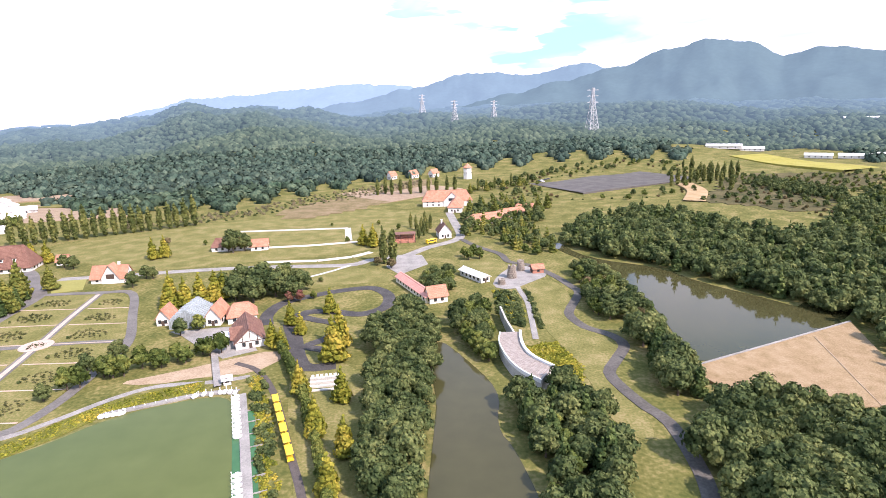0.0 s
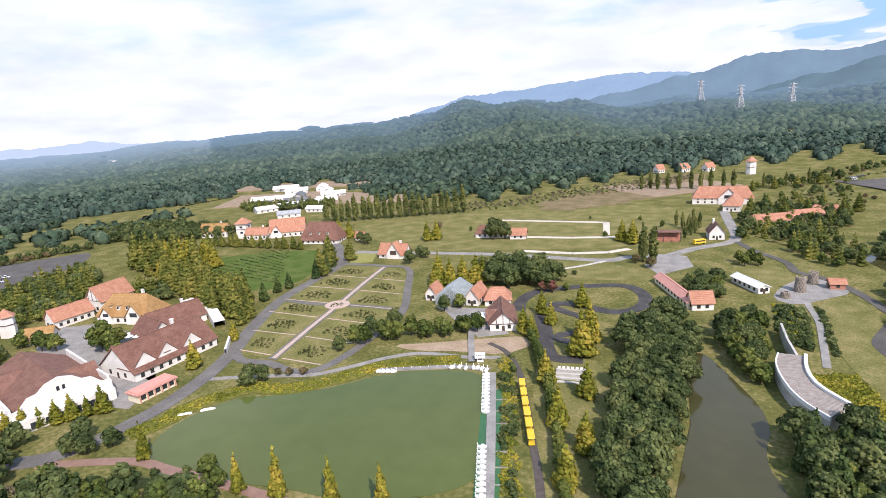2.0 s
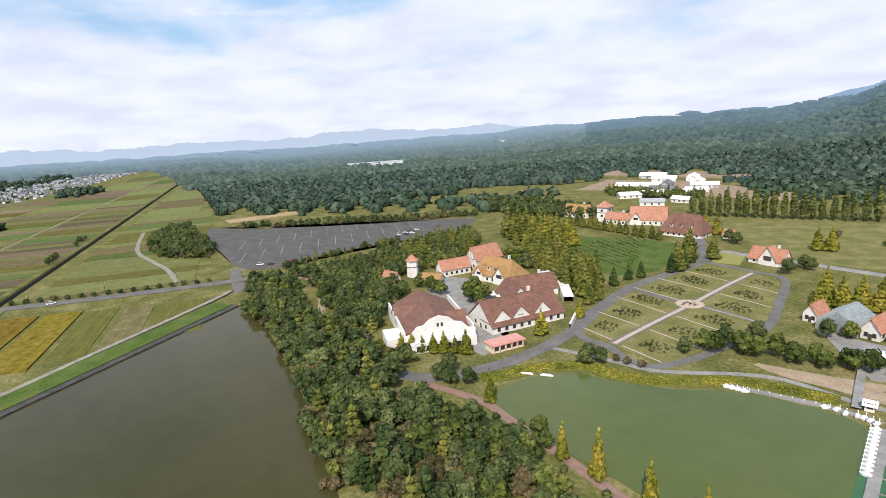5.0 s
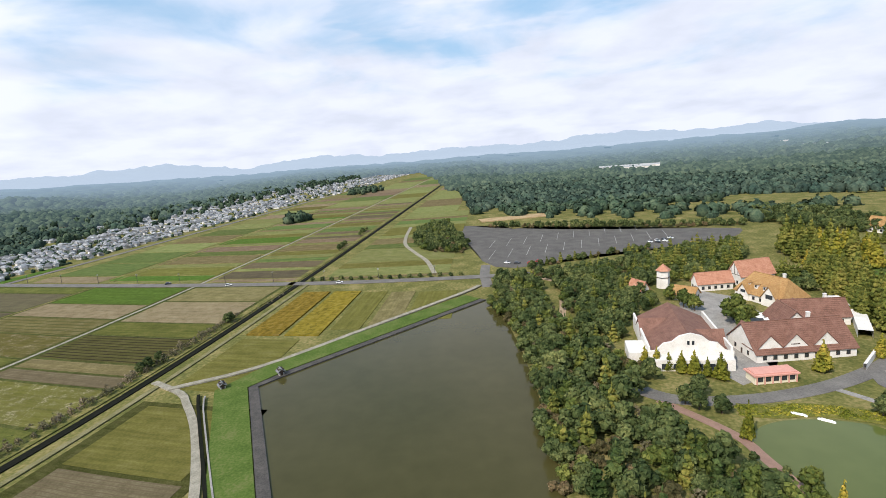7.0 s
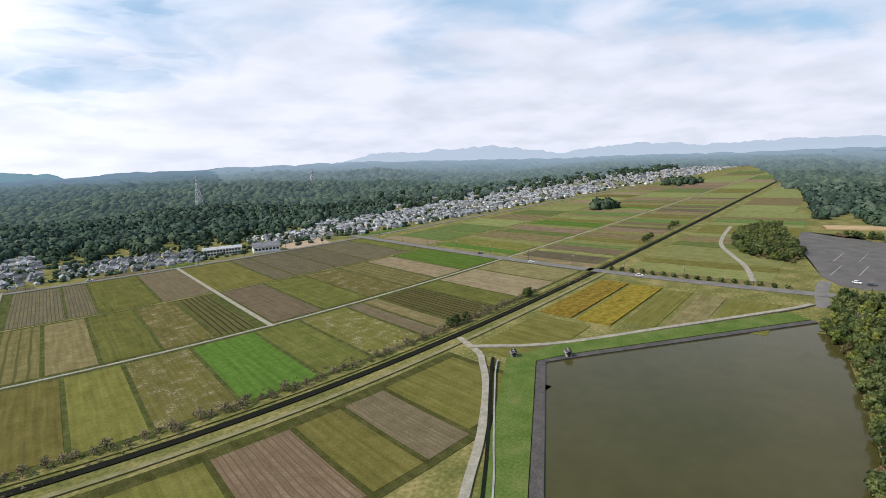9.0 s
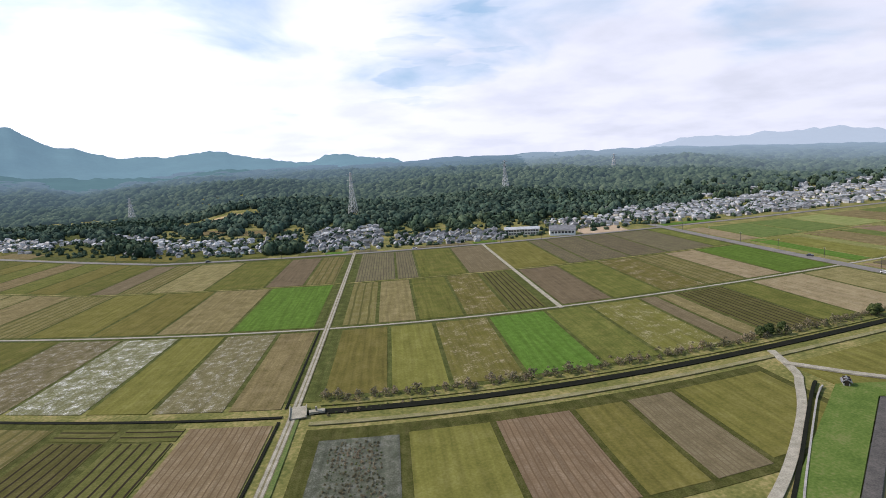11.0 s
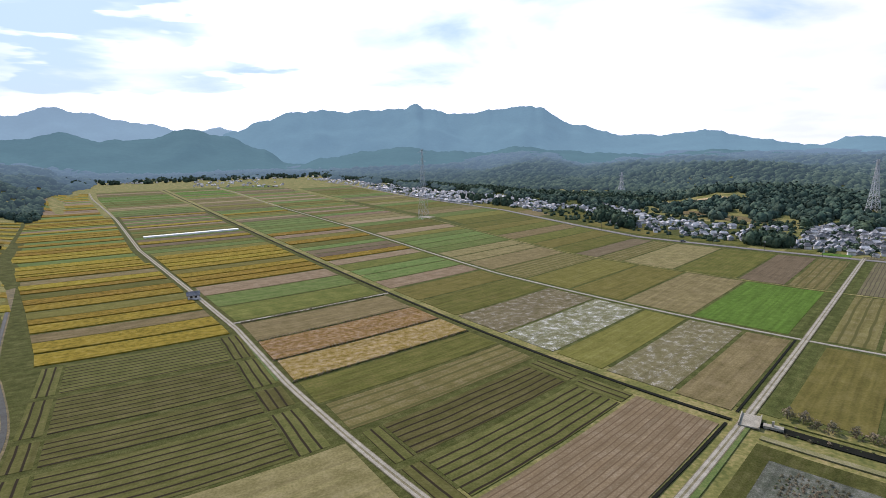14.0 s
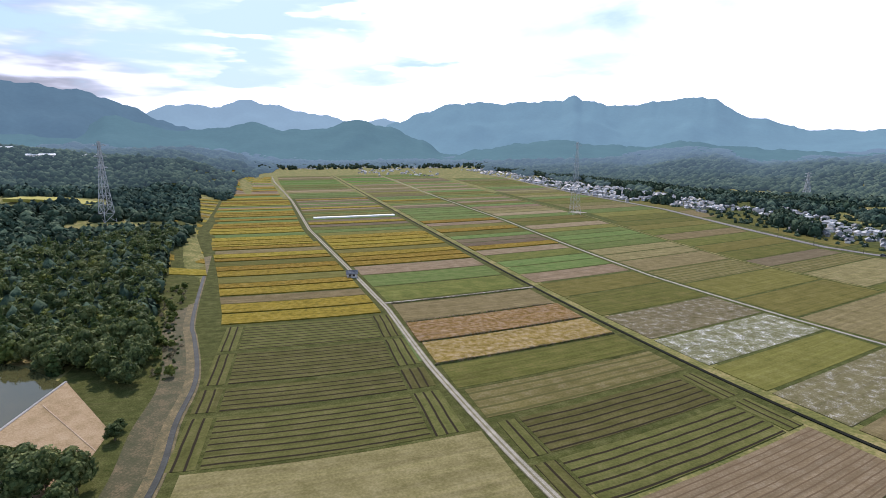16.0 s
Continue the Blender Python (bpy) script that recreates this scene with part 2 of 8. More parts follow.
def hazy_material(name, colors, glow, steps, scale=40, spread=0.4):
    """Far backdrop woods with haze painted on: blue emission grows, base colour fades with distance from the valley.
    steps: distance, share.
    """
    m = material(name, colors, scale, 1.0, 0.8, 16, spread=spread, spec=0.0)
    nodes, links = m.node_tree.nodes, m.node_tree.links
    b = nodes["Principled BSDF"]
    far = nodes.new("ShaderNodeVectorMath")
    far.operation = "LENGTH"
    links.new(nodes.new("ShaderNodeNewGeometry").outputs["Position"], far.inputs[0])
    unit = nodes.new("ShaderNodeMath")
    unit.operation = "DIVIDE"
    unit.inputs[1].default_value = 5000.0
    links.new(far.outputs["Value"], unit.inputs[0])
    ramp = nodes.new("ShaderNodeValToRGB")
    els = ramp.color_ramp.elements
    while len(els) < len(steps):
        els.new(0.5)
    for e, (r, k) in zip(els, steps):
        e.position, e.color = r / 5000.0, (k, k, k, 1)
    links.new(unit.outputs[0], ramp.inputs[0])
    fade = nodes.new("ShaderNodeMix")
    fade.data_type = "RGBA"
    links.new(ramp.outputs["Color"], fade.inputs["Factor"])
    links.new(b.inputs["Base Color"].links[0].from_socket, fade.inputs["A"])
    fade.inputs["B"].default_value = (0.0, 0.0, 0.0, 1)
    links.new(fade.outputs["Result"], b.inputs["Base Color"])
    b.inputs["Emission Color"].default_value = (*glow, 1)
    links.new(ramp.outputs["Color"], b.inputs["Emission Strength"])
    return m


# ---- builders ----
def mesh_ob(name, verts, faces, mat, smooth_shade=False):
    me = bpy.data.meshes.new(name)
    me.from_pydata(verts, [], faces)
    me.materials.append(mat)
    if smooth_shade:
        me.polygons.foreach_set("use_smooth", [True] * len(me.polygons))
    me.update()
    return new(name, me)


def part(name, bm, mat, parent=None, label=""):
    me = bpy.data.meshes.new(name)
    bmesh.ops.recalc_face_normals(bm, faces=bm.faces[:])
    bm.to_mesh(me)
    bm.free()
    me.materials.append(mat)
    ob = new(name, me)
    if parent is not None:
        ob.parent = parent
    if label:
        ob["label"] = label
    return ob


def rounded(points, times=2):
    """Cut the corners of a closed outline."""
    for _ in range(times):
        out = []
        for (x0, y0), (x1, y1) in zip(points, points[1:] + points[:1]):
            out += [(x0 * 0.75 + x1 * 0.25, y0 * 0.75 + y1 * 0.25), (x0 * 0.25 + x1 * 0.75, y0 * 0.25 + y1 * 0.75)]
        points = out
    return points


def slab(name, outline, z0, z1, mat, parent=None):
    """A flat body over an outline, from z0 up to z1."""
    bm = bmesh.new()
    lo = [bm.verts.new((x, y, z0)) for x, y in outline]
    hi = [bm.verts.new((x, y, z1)) for x, y in outline]
    bm.faces.new(hi)
    n = len(lo)
    for i in range(n):
        bm.faces.new((lo[i], lo[(i + 1) % n], hi[(i + 1) % n], hi[i]))
    bmesh.ops.triangulate(bm, faces=[f for f in bm.faces if len(f.verts) > 4], ngon_method="EAR_CLIP")
    return part(name, bm, mat, parent)


def strip(name, line, width, z, mat, thick=0.15, closed=False, fit=None):
    """A ribbon of that width along a line, with edges; fit(x, y): the height of the land under it."""
    pts = [Vector(p) for p in line]
    n = len(pts)
    bm = bmesh.new()
    rows = []
    for i, p in enumerate(pts):
        a = pts[(i - 1) % n] if closed or i else p
        b = pts[(i + 1) % n] if closed or i < n - 1 else p
        d = (b - a).normalized()
        s = Vector((-d.y, d.x)) * width / 2
        h = (fit(p.x, p.y) if fit else 0.0)
        rows.append([bm.verts.new((*(p + k * s), h + z - (0 if e else thick))) for k, e in ((1, 0), (1, 1), (-1, 1), (-1, 0))])
    for i in range(n if closed else n - 1):
        a, b = rows[i], rows[(i + 1) % n]
        for k in range(3):
            bm.faces.new((a[k], a[k + 1], b[k + 1], b[k]))
    return part(name, bm, mat)


def curve_line(points, step=4.0, bent=True, seam=300.0):
    """Points along a smooth line through the given plan points."""
    out = []
    p = [Vector(q) for q in points]
    p = [p[0] * 2 - p[1]] + p + [p[-1] * 2 - p[-2]]
    for a, b, c, d in zip(p, p[1:], p[2:], p[3:]):
        n = max(2, int((c - b).length / step))
        for i in range(n):
            k = i / n
            q = 0.5 * (2 * b + (c - a) * k + (2 * a - 5 * b + 4 * c - d) * k * k + (3 * b - a - 3 * c + d) * k ** 3)
            out.append(bend(*q, seam) if bent else tuple(q))
    out.append(bend(*p[-2], seam) if bent else tuple(p[-2]))
    return out


def straight(a, b, step=6.0):
    n = max(1, int(math.dist(a, b) / step))
    return [(a[0] + (b[0] - a[0]) * i / n, a[1] + (b[1] - a[1]) * i / n) for i in range(n + 1)]


# ---- ground: one sheet to the horizon ----
def build_ground():
    radii = [0, 30, 60, 90, 120, 150, 180, 210, 240, 270, 300]
    while radii[-1] < 4600:
        radii.append(radii[-1] * 1.035 + 4)
    radii[-1] = 4700
    n = 300
    verts, faces = [(0, 0, 0)], []
    for r in radii[1:]:
        for i in range(n):
            x, y = at_polar(i * 360 / n, r)
            verts.append((x, y, height(x, y)))
    for i in range(n):
        faces.append((0, 1 + i, 1 + (i + 1) % n))
    for k in range(len(radii) - 2):
        a, b = 1 + k * n, 1 + (k + 1) * n
        for i in range(n):
            j = (i + 1) % n
            faces.append((a + i, b + i, b + j, a + j))
    return mesh_ob("ground", verts, faces, M_GRASS, True)


GROUND = tagged(build_ground(), "rough green and straw coloured grassland", "ground", kind="structure")

# ---- ponds ----
BIG_POND = [(-121, -130), (-182, -98), (-243, -64), (-190, -40), (-147, -25), (-118, -17), (-94, -10), (-66, -6), (-40, -16), (-44, -46), (-74, -79)]
LAKE = [(-113, 33), (-126, 38), (-131, 44), (-133, 55), (-130, 70), (-122, 75), (-108, 90), (-98, 108), (-78, 121), (-67, 122), (-60, 108), (-52, 94), (-44, 78), (-52, 66), (-70, 55), (-81, 52), (-93, 46)]
MID_POND = [(-3, 165), (6, 150), (17, 126), (13, 107), (17, 97), (20, 70), (14, 50), (-6, 52), (-5, 82), (-4, 103), (-3, 125), (-8, 150)]
RIGHT_POND = [(81, 310), (88, 262), (124, 236), (131, 208), (149, 178), (160, 150), (155, 143), (137, 137), (81, 129), (89, 152), (96, 190), (92, 240), (72, 295)]


def pond(name, plan, mat, label, times=2, z=0.12):
    ob = slab(name, [bend(*p) for p in rounded(plan, times)], -0.5, z, mat)
    return tagged(ob, label, "pond", kind="structure")


pond("water_reservoir", BIG_POND, M_WATER_MURK, "murky olive brown water of the irrigation reservoir", 1)
pond("water_lake", LAKE, M_WATER_GREEN, "opaque green water of the park's boating lake")
pond("water_channel", MID_POND, M_WATER_POND, "narrow still olive pond between the groves")
pond("water_tarn", RIGHT_POND, M_WATER_POND, "dark still pond held by a grass dam")

# ---- rice plain ----
# plan axes of the plain: a runs along the canal, b away from it
PLAIN_O, PLAIN_A, PLAIN_B = Vector((72, -132)), Vector((0.971, 0.239)), Vector((0.239, -0.971))


WIDER = [(200, 1.0), (300, 1.1), (500, 1.32), (850, 1.5), (1500, 2.0), (3000, 2.7)]


def plain(a, b):
    """From the axes of the plain to the plan; the valley widens eastwards."""
    if a > 200:
        for (p, k), (q, m) in zip(WIDER, WIDER[1:]):
            if a <= q or q == 3000:
                b *= k + (m - k) * (a - p) / (q - p)
                break
    q = PLAIN_O + PLAIN_A * a + PLAIN_B * b
    return q.x, q.y


def crop(name, colors, scale=6, bump=0.12, stripes=None):
    m = material(name, colors, scale, 1.0, bump, 9, spec=0.03)
    nodes, links = m.node_tree.nodes, m.node_tree.links
    b = nodes["Principled BSDF"]
    src = b.inputs["Base Color"].links[0].from_socket
    # streaks along the rows that the machines left, and a tone of each field's own
    uv = nodes.new("ShaderNodeUVMap")
    mp = nodes.new("ShaderNodeMapping")
    mp.inputs["Scale"].default_value = (0.55, 0.03, 1)
    links.new(uv.outputs[0], mp.inputs[0])
    streak = nodes.new("ShaderNodeTexNoise")
    streak.inputs["Scale"].default_value, streak.inputs["Detail"].default_value = 1.0, 5
    links.new(mp.outputs[0], streak.inputs["Vector"])
    info = nodes.new("ShaderNodeObjectInfo")
    tone = nodes.new("ShaderNodeMath")
    tone.operation = "MULTIPLY_ADD"
    tone.inputs[1].default_value = 0.28
    links.new(info.outputs["Random"], tone.inputs[0])
    links.new(streak.outputs["Fac"], tone.inputs[2])
    mr = nodes.new("ShaderNodeMapRange")
    mr.inputs["From Min"].default_value, mr.inputs["From Max"].default_value = 0.34, 0.94
    mr.inputs["To Min"].default_value, mr.inputs["To Max"].default_value = 0.62, 1.14
    links.new(tone.outputs[0], mr.inputs[0])
    hs = nodes.new("ShaderNodeHueSaturation")
    links.new(mr.outputs[0], hs.inputs["Value"])
    mh = nodes.new("ShaderNodeMapRange")
    mh.inputs["To Min"].default_value, mh.inputs["To Max"].default_value = 0.49, 0.518
    links.new(info.outputs["Random"], mh.inputs[0])
    links.new(mh.outputs[0], hs.inputs["Hue"])
    links.new(src, hs.inputs["Color"])
    src = hs.outputs[0]
    links.new(src, b.inputs["Base Color"])
    if stripes:
        wv = nodes.new("ShaderNodeTexWave")
        wv.wave_type, wv.bands_direction = "BANDS", "X"
        wv.inputs["Scale"].default_value, wv.inputs["Distortion"].default_value = 0.314 / stripes[0], 1.2
        wv.inputs["Detail"].default_value, wv.inputs["Detail Scale"].default_value = 2, 0.6
        links.new(uv.outputs[0], wv.inputs["Vector"])
        rp = nodes.new("ShaderNodeValToRGB")
        rp.color_ramp.elements[0].position, rp.color_ramp.elements[1].position = 0.06, 0.2
        links.new(wv.outputs["Fac"], rp.inputs[0])
        mx = nodes.new("ShaderNodeMix")
        mx.data_type = "RGBA"
        links.new(rp.outputs["Color"], mx.inputs["Factor"])
        mx.inputs["A"].default_value = (*stripes[1], 1)
        links.new(src, mx.inputs["B"])
        links.new(mx.outputs["Result"], b.inputs["Base Color"])
    return m


CROPS = {
    "green": crop("grassy_stubble", [(0.072, 0.078, 0.018), (0.098, 0.1, 0.024), (0.13, 0.118, 0.036)], 8),
    "olive": crop("olive_stubble", [(0.094, 0.087, 0.022), (0.12, 0.107, 0.028), (0.145, 0.128, 0.042)], 7),
    "lush": crop("lush_green_crop", [(0.055, 0.1, 0.014), (0.076, 0.13, 0.02), (0.096, 0.155, 0.03)], 3),
    "rice": crop("ripe_rice", [(0.085, 0.072, 0.014), (0.165, 0.115, 0.016), (0.225, 0.155, 0.022), (0.25, 0.185, 0.06)], 2.6, 0.5),
    "tan": crop("straw_stubble", [(0.108, 0.090, 0.036), (0.153, 0.122, 0.056), (0.194, 0.155, 0.081)], 6),
    "brown": crop("tilled_soil", [(0.092, 0.07, 0.04), (0.122, 0.094, 0.056), (0.15, 0.12, 0.076)], 6, 0.12, (1.6, (0.1, 0.077, 0.045))),
    # the near-white tone paints sky reflected in standing water
    "pale": crop("flooded_stubble", [(0.085, 0.082, 0.036), (0.12, 0.112, 0.056), (0.19, 0.18, 0.13), (0.5, 0.495, 0.47)], 4.5, 0.1),
    "ashy": crop("ashy_stubble", [(0.09, 0.08, 0.034), (0.12, 0.103, 0.05), (0.15, 0.128, 0.075), (0.32, 0.3, 0.26)], 3.5),
    "patchy": crop("patchy_stubble", [(0.095, 0.088, 0.02), (0.108, 0.097, 0.026), (0.12, 0.106, 0.036), (0.26, 0.22, 0.14)], 6),
    "mint": crop("fresh_regrowth", [(0.07, 0.1, 0.026), (0.1, 0.13, 0.036), (0.125, 0.14, 0.05)], 6),
    "light": crop("light_regrowth", [(0.13, 0.142, 0.042), (0.17, 0.176, 0.06), (0.2, 0.192, 0.082)], 6),
    "rosy": crop("dry_rosy_stubble", [(0.14, 0.105, 0.06), (0.19, 0.14, 0.085), (0.225, 0.175, 0.115)], 6),
    "soil": crop("dark_ploughed_soil", [(0.085, 0.07, 0.042), (0.11, 0.091, 0.055), (0.125, 0.115, 0.056)], 8, 0.12, (2.2, (0.066, 0.055, 0.035))),
    "straw_rice": crop("flattened_rice", [(0.1, 0.075, 0.018), (0.19, 0.122, 0.026), (0.25, 0.175, 0.09), (0.33, 0.25, 0.165)], 2.2, 0.45),
    "flooded": crop("flooded_mud", [(0.045, 0.05, 0.03), (0.075, 0.075, 0.052), (0.13, 0.126, 0.105)], 3, 0.0),
    "bank": crop("grass_bank", [(0.038, 0.044, 0.012), (0.062, 0.066, 0.018), (0.1, 0.094, 0.034)], 4),
    "straw_rows": crop("straw_rows", [(0.14, 0.1, 0.056), (0.165, 0.122, 0.072), (0.2, 0.155, 0.1)], 5, 0.12, (1.9, (0.1, 0.07, 0.04))),
    "row": crop("stubble_rows", [(0.066, 0.066, 0.018), (0.084, 0.079, 0.024), (0.108, 0.096, 0.037)], 6, 0.12, (3.3, (0.024, 0.019, 0.012))),
    "strip": crop("striped_stubble", [(0.105, 0.095, 0.03), (0.135, 0.118, 0.042), (0.18, 0.155, 0.075)], 6, 0.12, (5.2, (0.07, 0.066, 0.022))),
}
CROP_WORDS = {
    "straw_rows": "brown field with thin pale straw rows",
    "bank": "low green grass banks between the paddies",
    "green": "harvested paddy field with green regrowth", "olive": "harvested paddy field of olive stubble",
    "lush": "bright green planted field", "rice": "paddy field of ripe golden rice", "tan": "dry straw coloured stubble field",
    "brown": "bare tilled brown field", "pale": "stubble field with pale flooded patches",
    "ashy": "pale grey-brown stubble field", "patchy": "olive stubble field with straw patches", "soil": "dark ploughed field",
    "straw_rice": "field of flattened straw and golden rice", "flooded": "muddy flooded field with dark weeds",
    "mint": "paddy field with fresh light green regrowth", "light": "paddy field with pale yellow-green regrowth", "rosy": "dry pinkish straw stubble field",
    "row": "mown paddy field with dark drainage rows", "strip": "stubble field striped along its length"}


def field(crop_name, a0, a1, b0, b1, gap=2.1, rise=0.22, along="b"):
    """One field between two lines of the plain, bordered by the low grass bank that is left free."""
    rise = 0.6 if crop_name in ("rice", "straw_rice") else rise
    a0, a1, b0, b1 = a0 + gap / 2, a1 - gap / 2, b0 + gap / 2, b1 - gap / 2
    na, nb = max(1, int((a1 - a0) / 14)), max(1, int((b1 - b0) / 14))
    bm = bmesh.new()
    uv = bm.loops.layers.uv.new()
    grid, at = [], {}
    for i in range(na + 1):
        row = []
        for j in range(nb + 1):
            a, b = a0 + (a1 - a0) * i / na, b0 + (b1 - b0) * j / nb
            x, y = bend(*plain(a, b), 336)
            v = bm.verts.new((x, y, height(x, y) + rise))
            at[v] = (a, b) if along == "b" else (b, a)
            row.append(v)
        grid.append(row)
    for i in range(na):
        for j in range(nb):
            bm.faces.new((grid[i][j], grid[i + 1][j], grid[i + 1][j + 1], grid[i][j + 1]))
    edge = [e for e in bm.edges if e.is_boundary]
    got = bmesh.ops.extrude_edge_only(bm, edges=edge)
    for v in got["geom"]:
        if isinstance(v, bmesh.types.BMVert):
            near = min(at, key=lambda q: (q.co - v.co).length_squared)
            v.co.z -= rise + 0.2
            at[v] = at[near]
    for f in bm.faces:
        for l in f.loops:
            l[uv].uv = at[l.vert]
    ob = part("paddy_field", bm, CROPS[crop_name])
    return tagged(ob, CROP_WORDS[crop_name], "field", "fields of the rice plain")


rng = random.Random(11)


# the grass banks that the fields leave free
field("bank", 40, 900, -238, 0, 0, 0.12)
field("bank", -338, 900, 10, 302, 0, 0.12)


def block(b0, b1, a_from, a_to, widths, kinds, along="b"):
    a = a_from
    i = 0
    while a < a_to - 4:
        w = widths if isinstance(widths, (int, float)) else widths[i % len(widths)]
        far = abs(a) / 400
        w = w * (1.0 if far < 1 else 1.25)
        e = min(a + w, a_to)
        k = kinds[i % len(kinds)] if isinstance(kinds, list) else rng.choice(kinds)
        field(k, a, e, b0, b1, 1.9 + min(2, far), along=along)
        a = e
        i += 1


MIXED = ("green", "mint", "olive", "rosy", "mint", "tan", "lush", "strip", "strip", "green", "brown", "mint")
PALER = ("light", "mint", "light", "rosy", "light", "tan", "olive")
GOLD = ("rice", "rice", "olive", "rice", "mint", "rosy", "rice")
# between the stream and the farm road
field("tan", 40, 77, -180, -94.5)
for a0, a1 in ((77, 108), (108, 128), (128, 160), (160, 194)):
    field("row", a0, a1 - 2.4, -175, -110, 1.2)
    field("row", a0, a1 - 2.4, -184, -175, 1.2, along="a")
    field("row", a0, a1 - 2.4, -110, -99, 1.2, along="a")
block(-188, -103, 194, 420, [18, 18, 16, 17, 13], ["rice", "rice", "tan", "rice", "rice", "olive", "rice", "rice", "green"])
block(-192, -106, 420, 900, 17, GOLD)
block(-200, -112, 900, 1900, 34, GOLD)
block(-218, -192, 300, 900, 20, ["rice", "olive", "rice", "tan", "rice", "green"])
# between the farm road and the canal
field("straw_rows", 5, 35, -87, -4)
for a0, a1 in ((35, 58), (58, 81)):
    field("row", a0, a1 - 2.0, -82, -13, 1.2)
    field("row", a0, a1 - 2.0, -89.5, -82, 1.2, along="a")
    field("row", a0, a1 - 2.0, -13, -4, 1.2, along="a")
field("strip", 81, 103, -92, -4)
field("green", 103, 125, -94, -4)
field("straw_rice", 125, 149, -95, -4)
field("straw_rice", 149, 176, -96, -4)
field("tan", 176, 208, -96, -4)
block(-97, -4, 213, 305, [33, 31, 28], ["green", "mint", "rosy"])
block(-99, -4, 305, 470, 17, ["rice", "rice", "rice", "olive", "rice"])
block(-101, -4, 470, 900, 17, ("mint", "olive", "rice", "brown", "mint", "rosy", "green"))
block(-104, -4, 900, 1900, 34, MIXED)
# between the canal and the second farm road
for a0, a1, k in ((5, 26, "tan"), (26, 54, "ashy"), (54, 79, "olive"), (79, 111, "pale"), (111, 147, "ashy"), (147, 184, "green"), (184, 216, "olive")):
    field(k, a0, a1, 5, 87)
block(5, 87, 218, 330, [24, 22, 20], ["rosy", "mint", "mint", "green"])
block(5, 87, 330, 900, 19, ("mint", "olive", "mint", "brown", "green", "rice", "rosy"))
block(5, 87, 900, 1900, 38, MIXED)
for a0, a1, k in ((-33, -7, "olive"), (-57, -33, "olive"), (-87, -57, "patchy"), (-120, -87, "lush"), (-146, -120, "green"), (-178, -146, "patchy"), (-190, -178, "brown"),
                  (-202, -190, "tan"), (-236, -202, "row"), (-258, -236, "green"), (-300, -258, "rosy"), (-336, -300, "tan")):
    field(k, a0, a1, 13, 87)
block(10, 86, -900, -350, [12, 20, 9, 26, 15, 11], ["soil", "rosy", "light", "tan", "olive", "light", "mint", "brown", "light"])
block(10, 86, -2600, -900, 80, PALER)
# beyond the second farm road
for a0, a1, k in ((-26, -6, "strip"), (-49, -26, "tan"), (-76, -49, "green"), (-102, -76, "patchy"), (-125, -102, "row"), (-166, -133, "brown"), (-200, -166, "green"),
                  (-232, -200, "patchy"), (-262, -232, "strip"), (-292, -262, "rosy"), (-336, -292, "lush")):
    field(k, a0, a1, 93, 186)
block(93, 196, -900, -350, [18, 30, 12, 24], ["light", "rosy", "mint", "tan", "light", "olive", "lush"])
for a0, a1, k in ((8, 55, "lush"), (55, 97, "tan"), (97, 135, "olive"), (135, 174, "olive"), (174, 210, "strip"), (210, 245, "tan")):
    field(k, a0, a1, 93, 186)
block(93, 186, 245, 900, 24, ("mint", "olive", "tan", "mint", "rosy", "green"))
block(93, 186, 900, 1900, 40, MIXED)
block(189, 294, 8, 200, [24, 30, 46, 44], ["strip", "brown", "green", "tan"])
block(189, 300, 200, 420, 31, ["green", "olive", "green", "tan"])
block(189, 300, -335, -6, [18, 48, 35, 38], ["green", "soil", "soil", "soil", "soil", "olive", "brown"])
block(199, 280, -1500, -350, 45, PALER)
block(93, 196, -2600, -900, 80, PALER)
block(199, 300, 420, 1500, 34, MIXED)
# between the canal and the reservoir
field("bank", -172, -6, -62, -9, 0, 0.12)
field("flooded", -37, -10, -60, -15)
field("olive", -66, -38, -60, -14)
field("straw_rows", -93, -66, -60, -14)
field("olive", -112, -93, -60, -14)
field("brown", -131, -112, -60, -14)
field("olive", -170, -131, -58, -13)
field("olive", -238, -182, -46, -12)
field("rice", -320, -241, -32, -11, along="a")
field("rice", -320, -241, -54, -33, along="a")
field("olive", -318, -250, -73, -55, along="a")
field("tan", -316, -254, -92, -74, along="a")
field("olive", -314, -262, -120, -93, along="a")
block(-110, -12, -720, -352, [46, 14, 26, 18], ["light", "tan", "mint", "light", "olive"])
block(-90, -12, -2600, -720, 90, PALER)

CROPS["flooded"].node_tree.nodes["Principled BSDF"].inputs["Roughness"].default_value = 0.25
# lanes, canal and roads of the plain
M_LANE = material("gravel_lane", [(0.18, 0.165, 0.125), (0.25, 0.23, 0.18), (0.33, 0.3, 0.245)], 3, 1.0, 0.02, 9, spec=0.05)
M_WORN = material("worn_lane_grass", [(0.1, 0.088, 0.045), (0.15, 0.13, 0.078), (0.2, 0.178, 0.12)], 3, 1.0, 0.03, 9, spec=0.05)
M_VERGE = material("verge_grass", [(0.045, 0.075, 0.014), (0.07, 0.1, 0.02), (0.11, 0.12, 0.035)], 4, 1.0, 0.1, 8)
# near-black: shade down in the sunk bed is put into the colour
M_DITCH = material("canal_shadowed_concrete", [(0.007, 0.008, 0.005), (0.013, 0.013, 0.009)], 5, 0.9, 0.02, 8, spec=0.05)


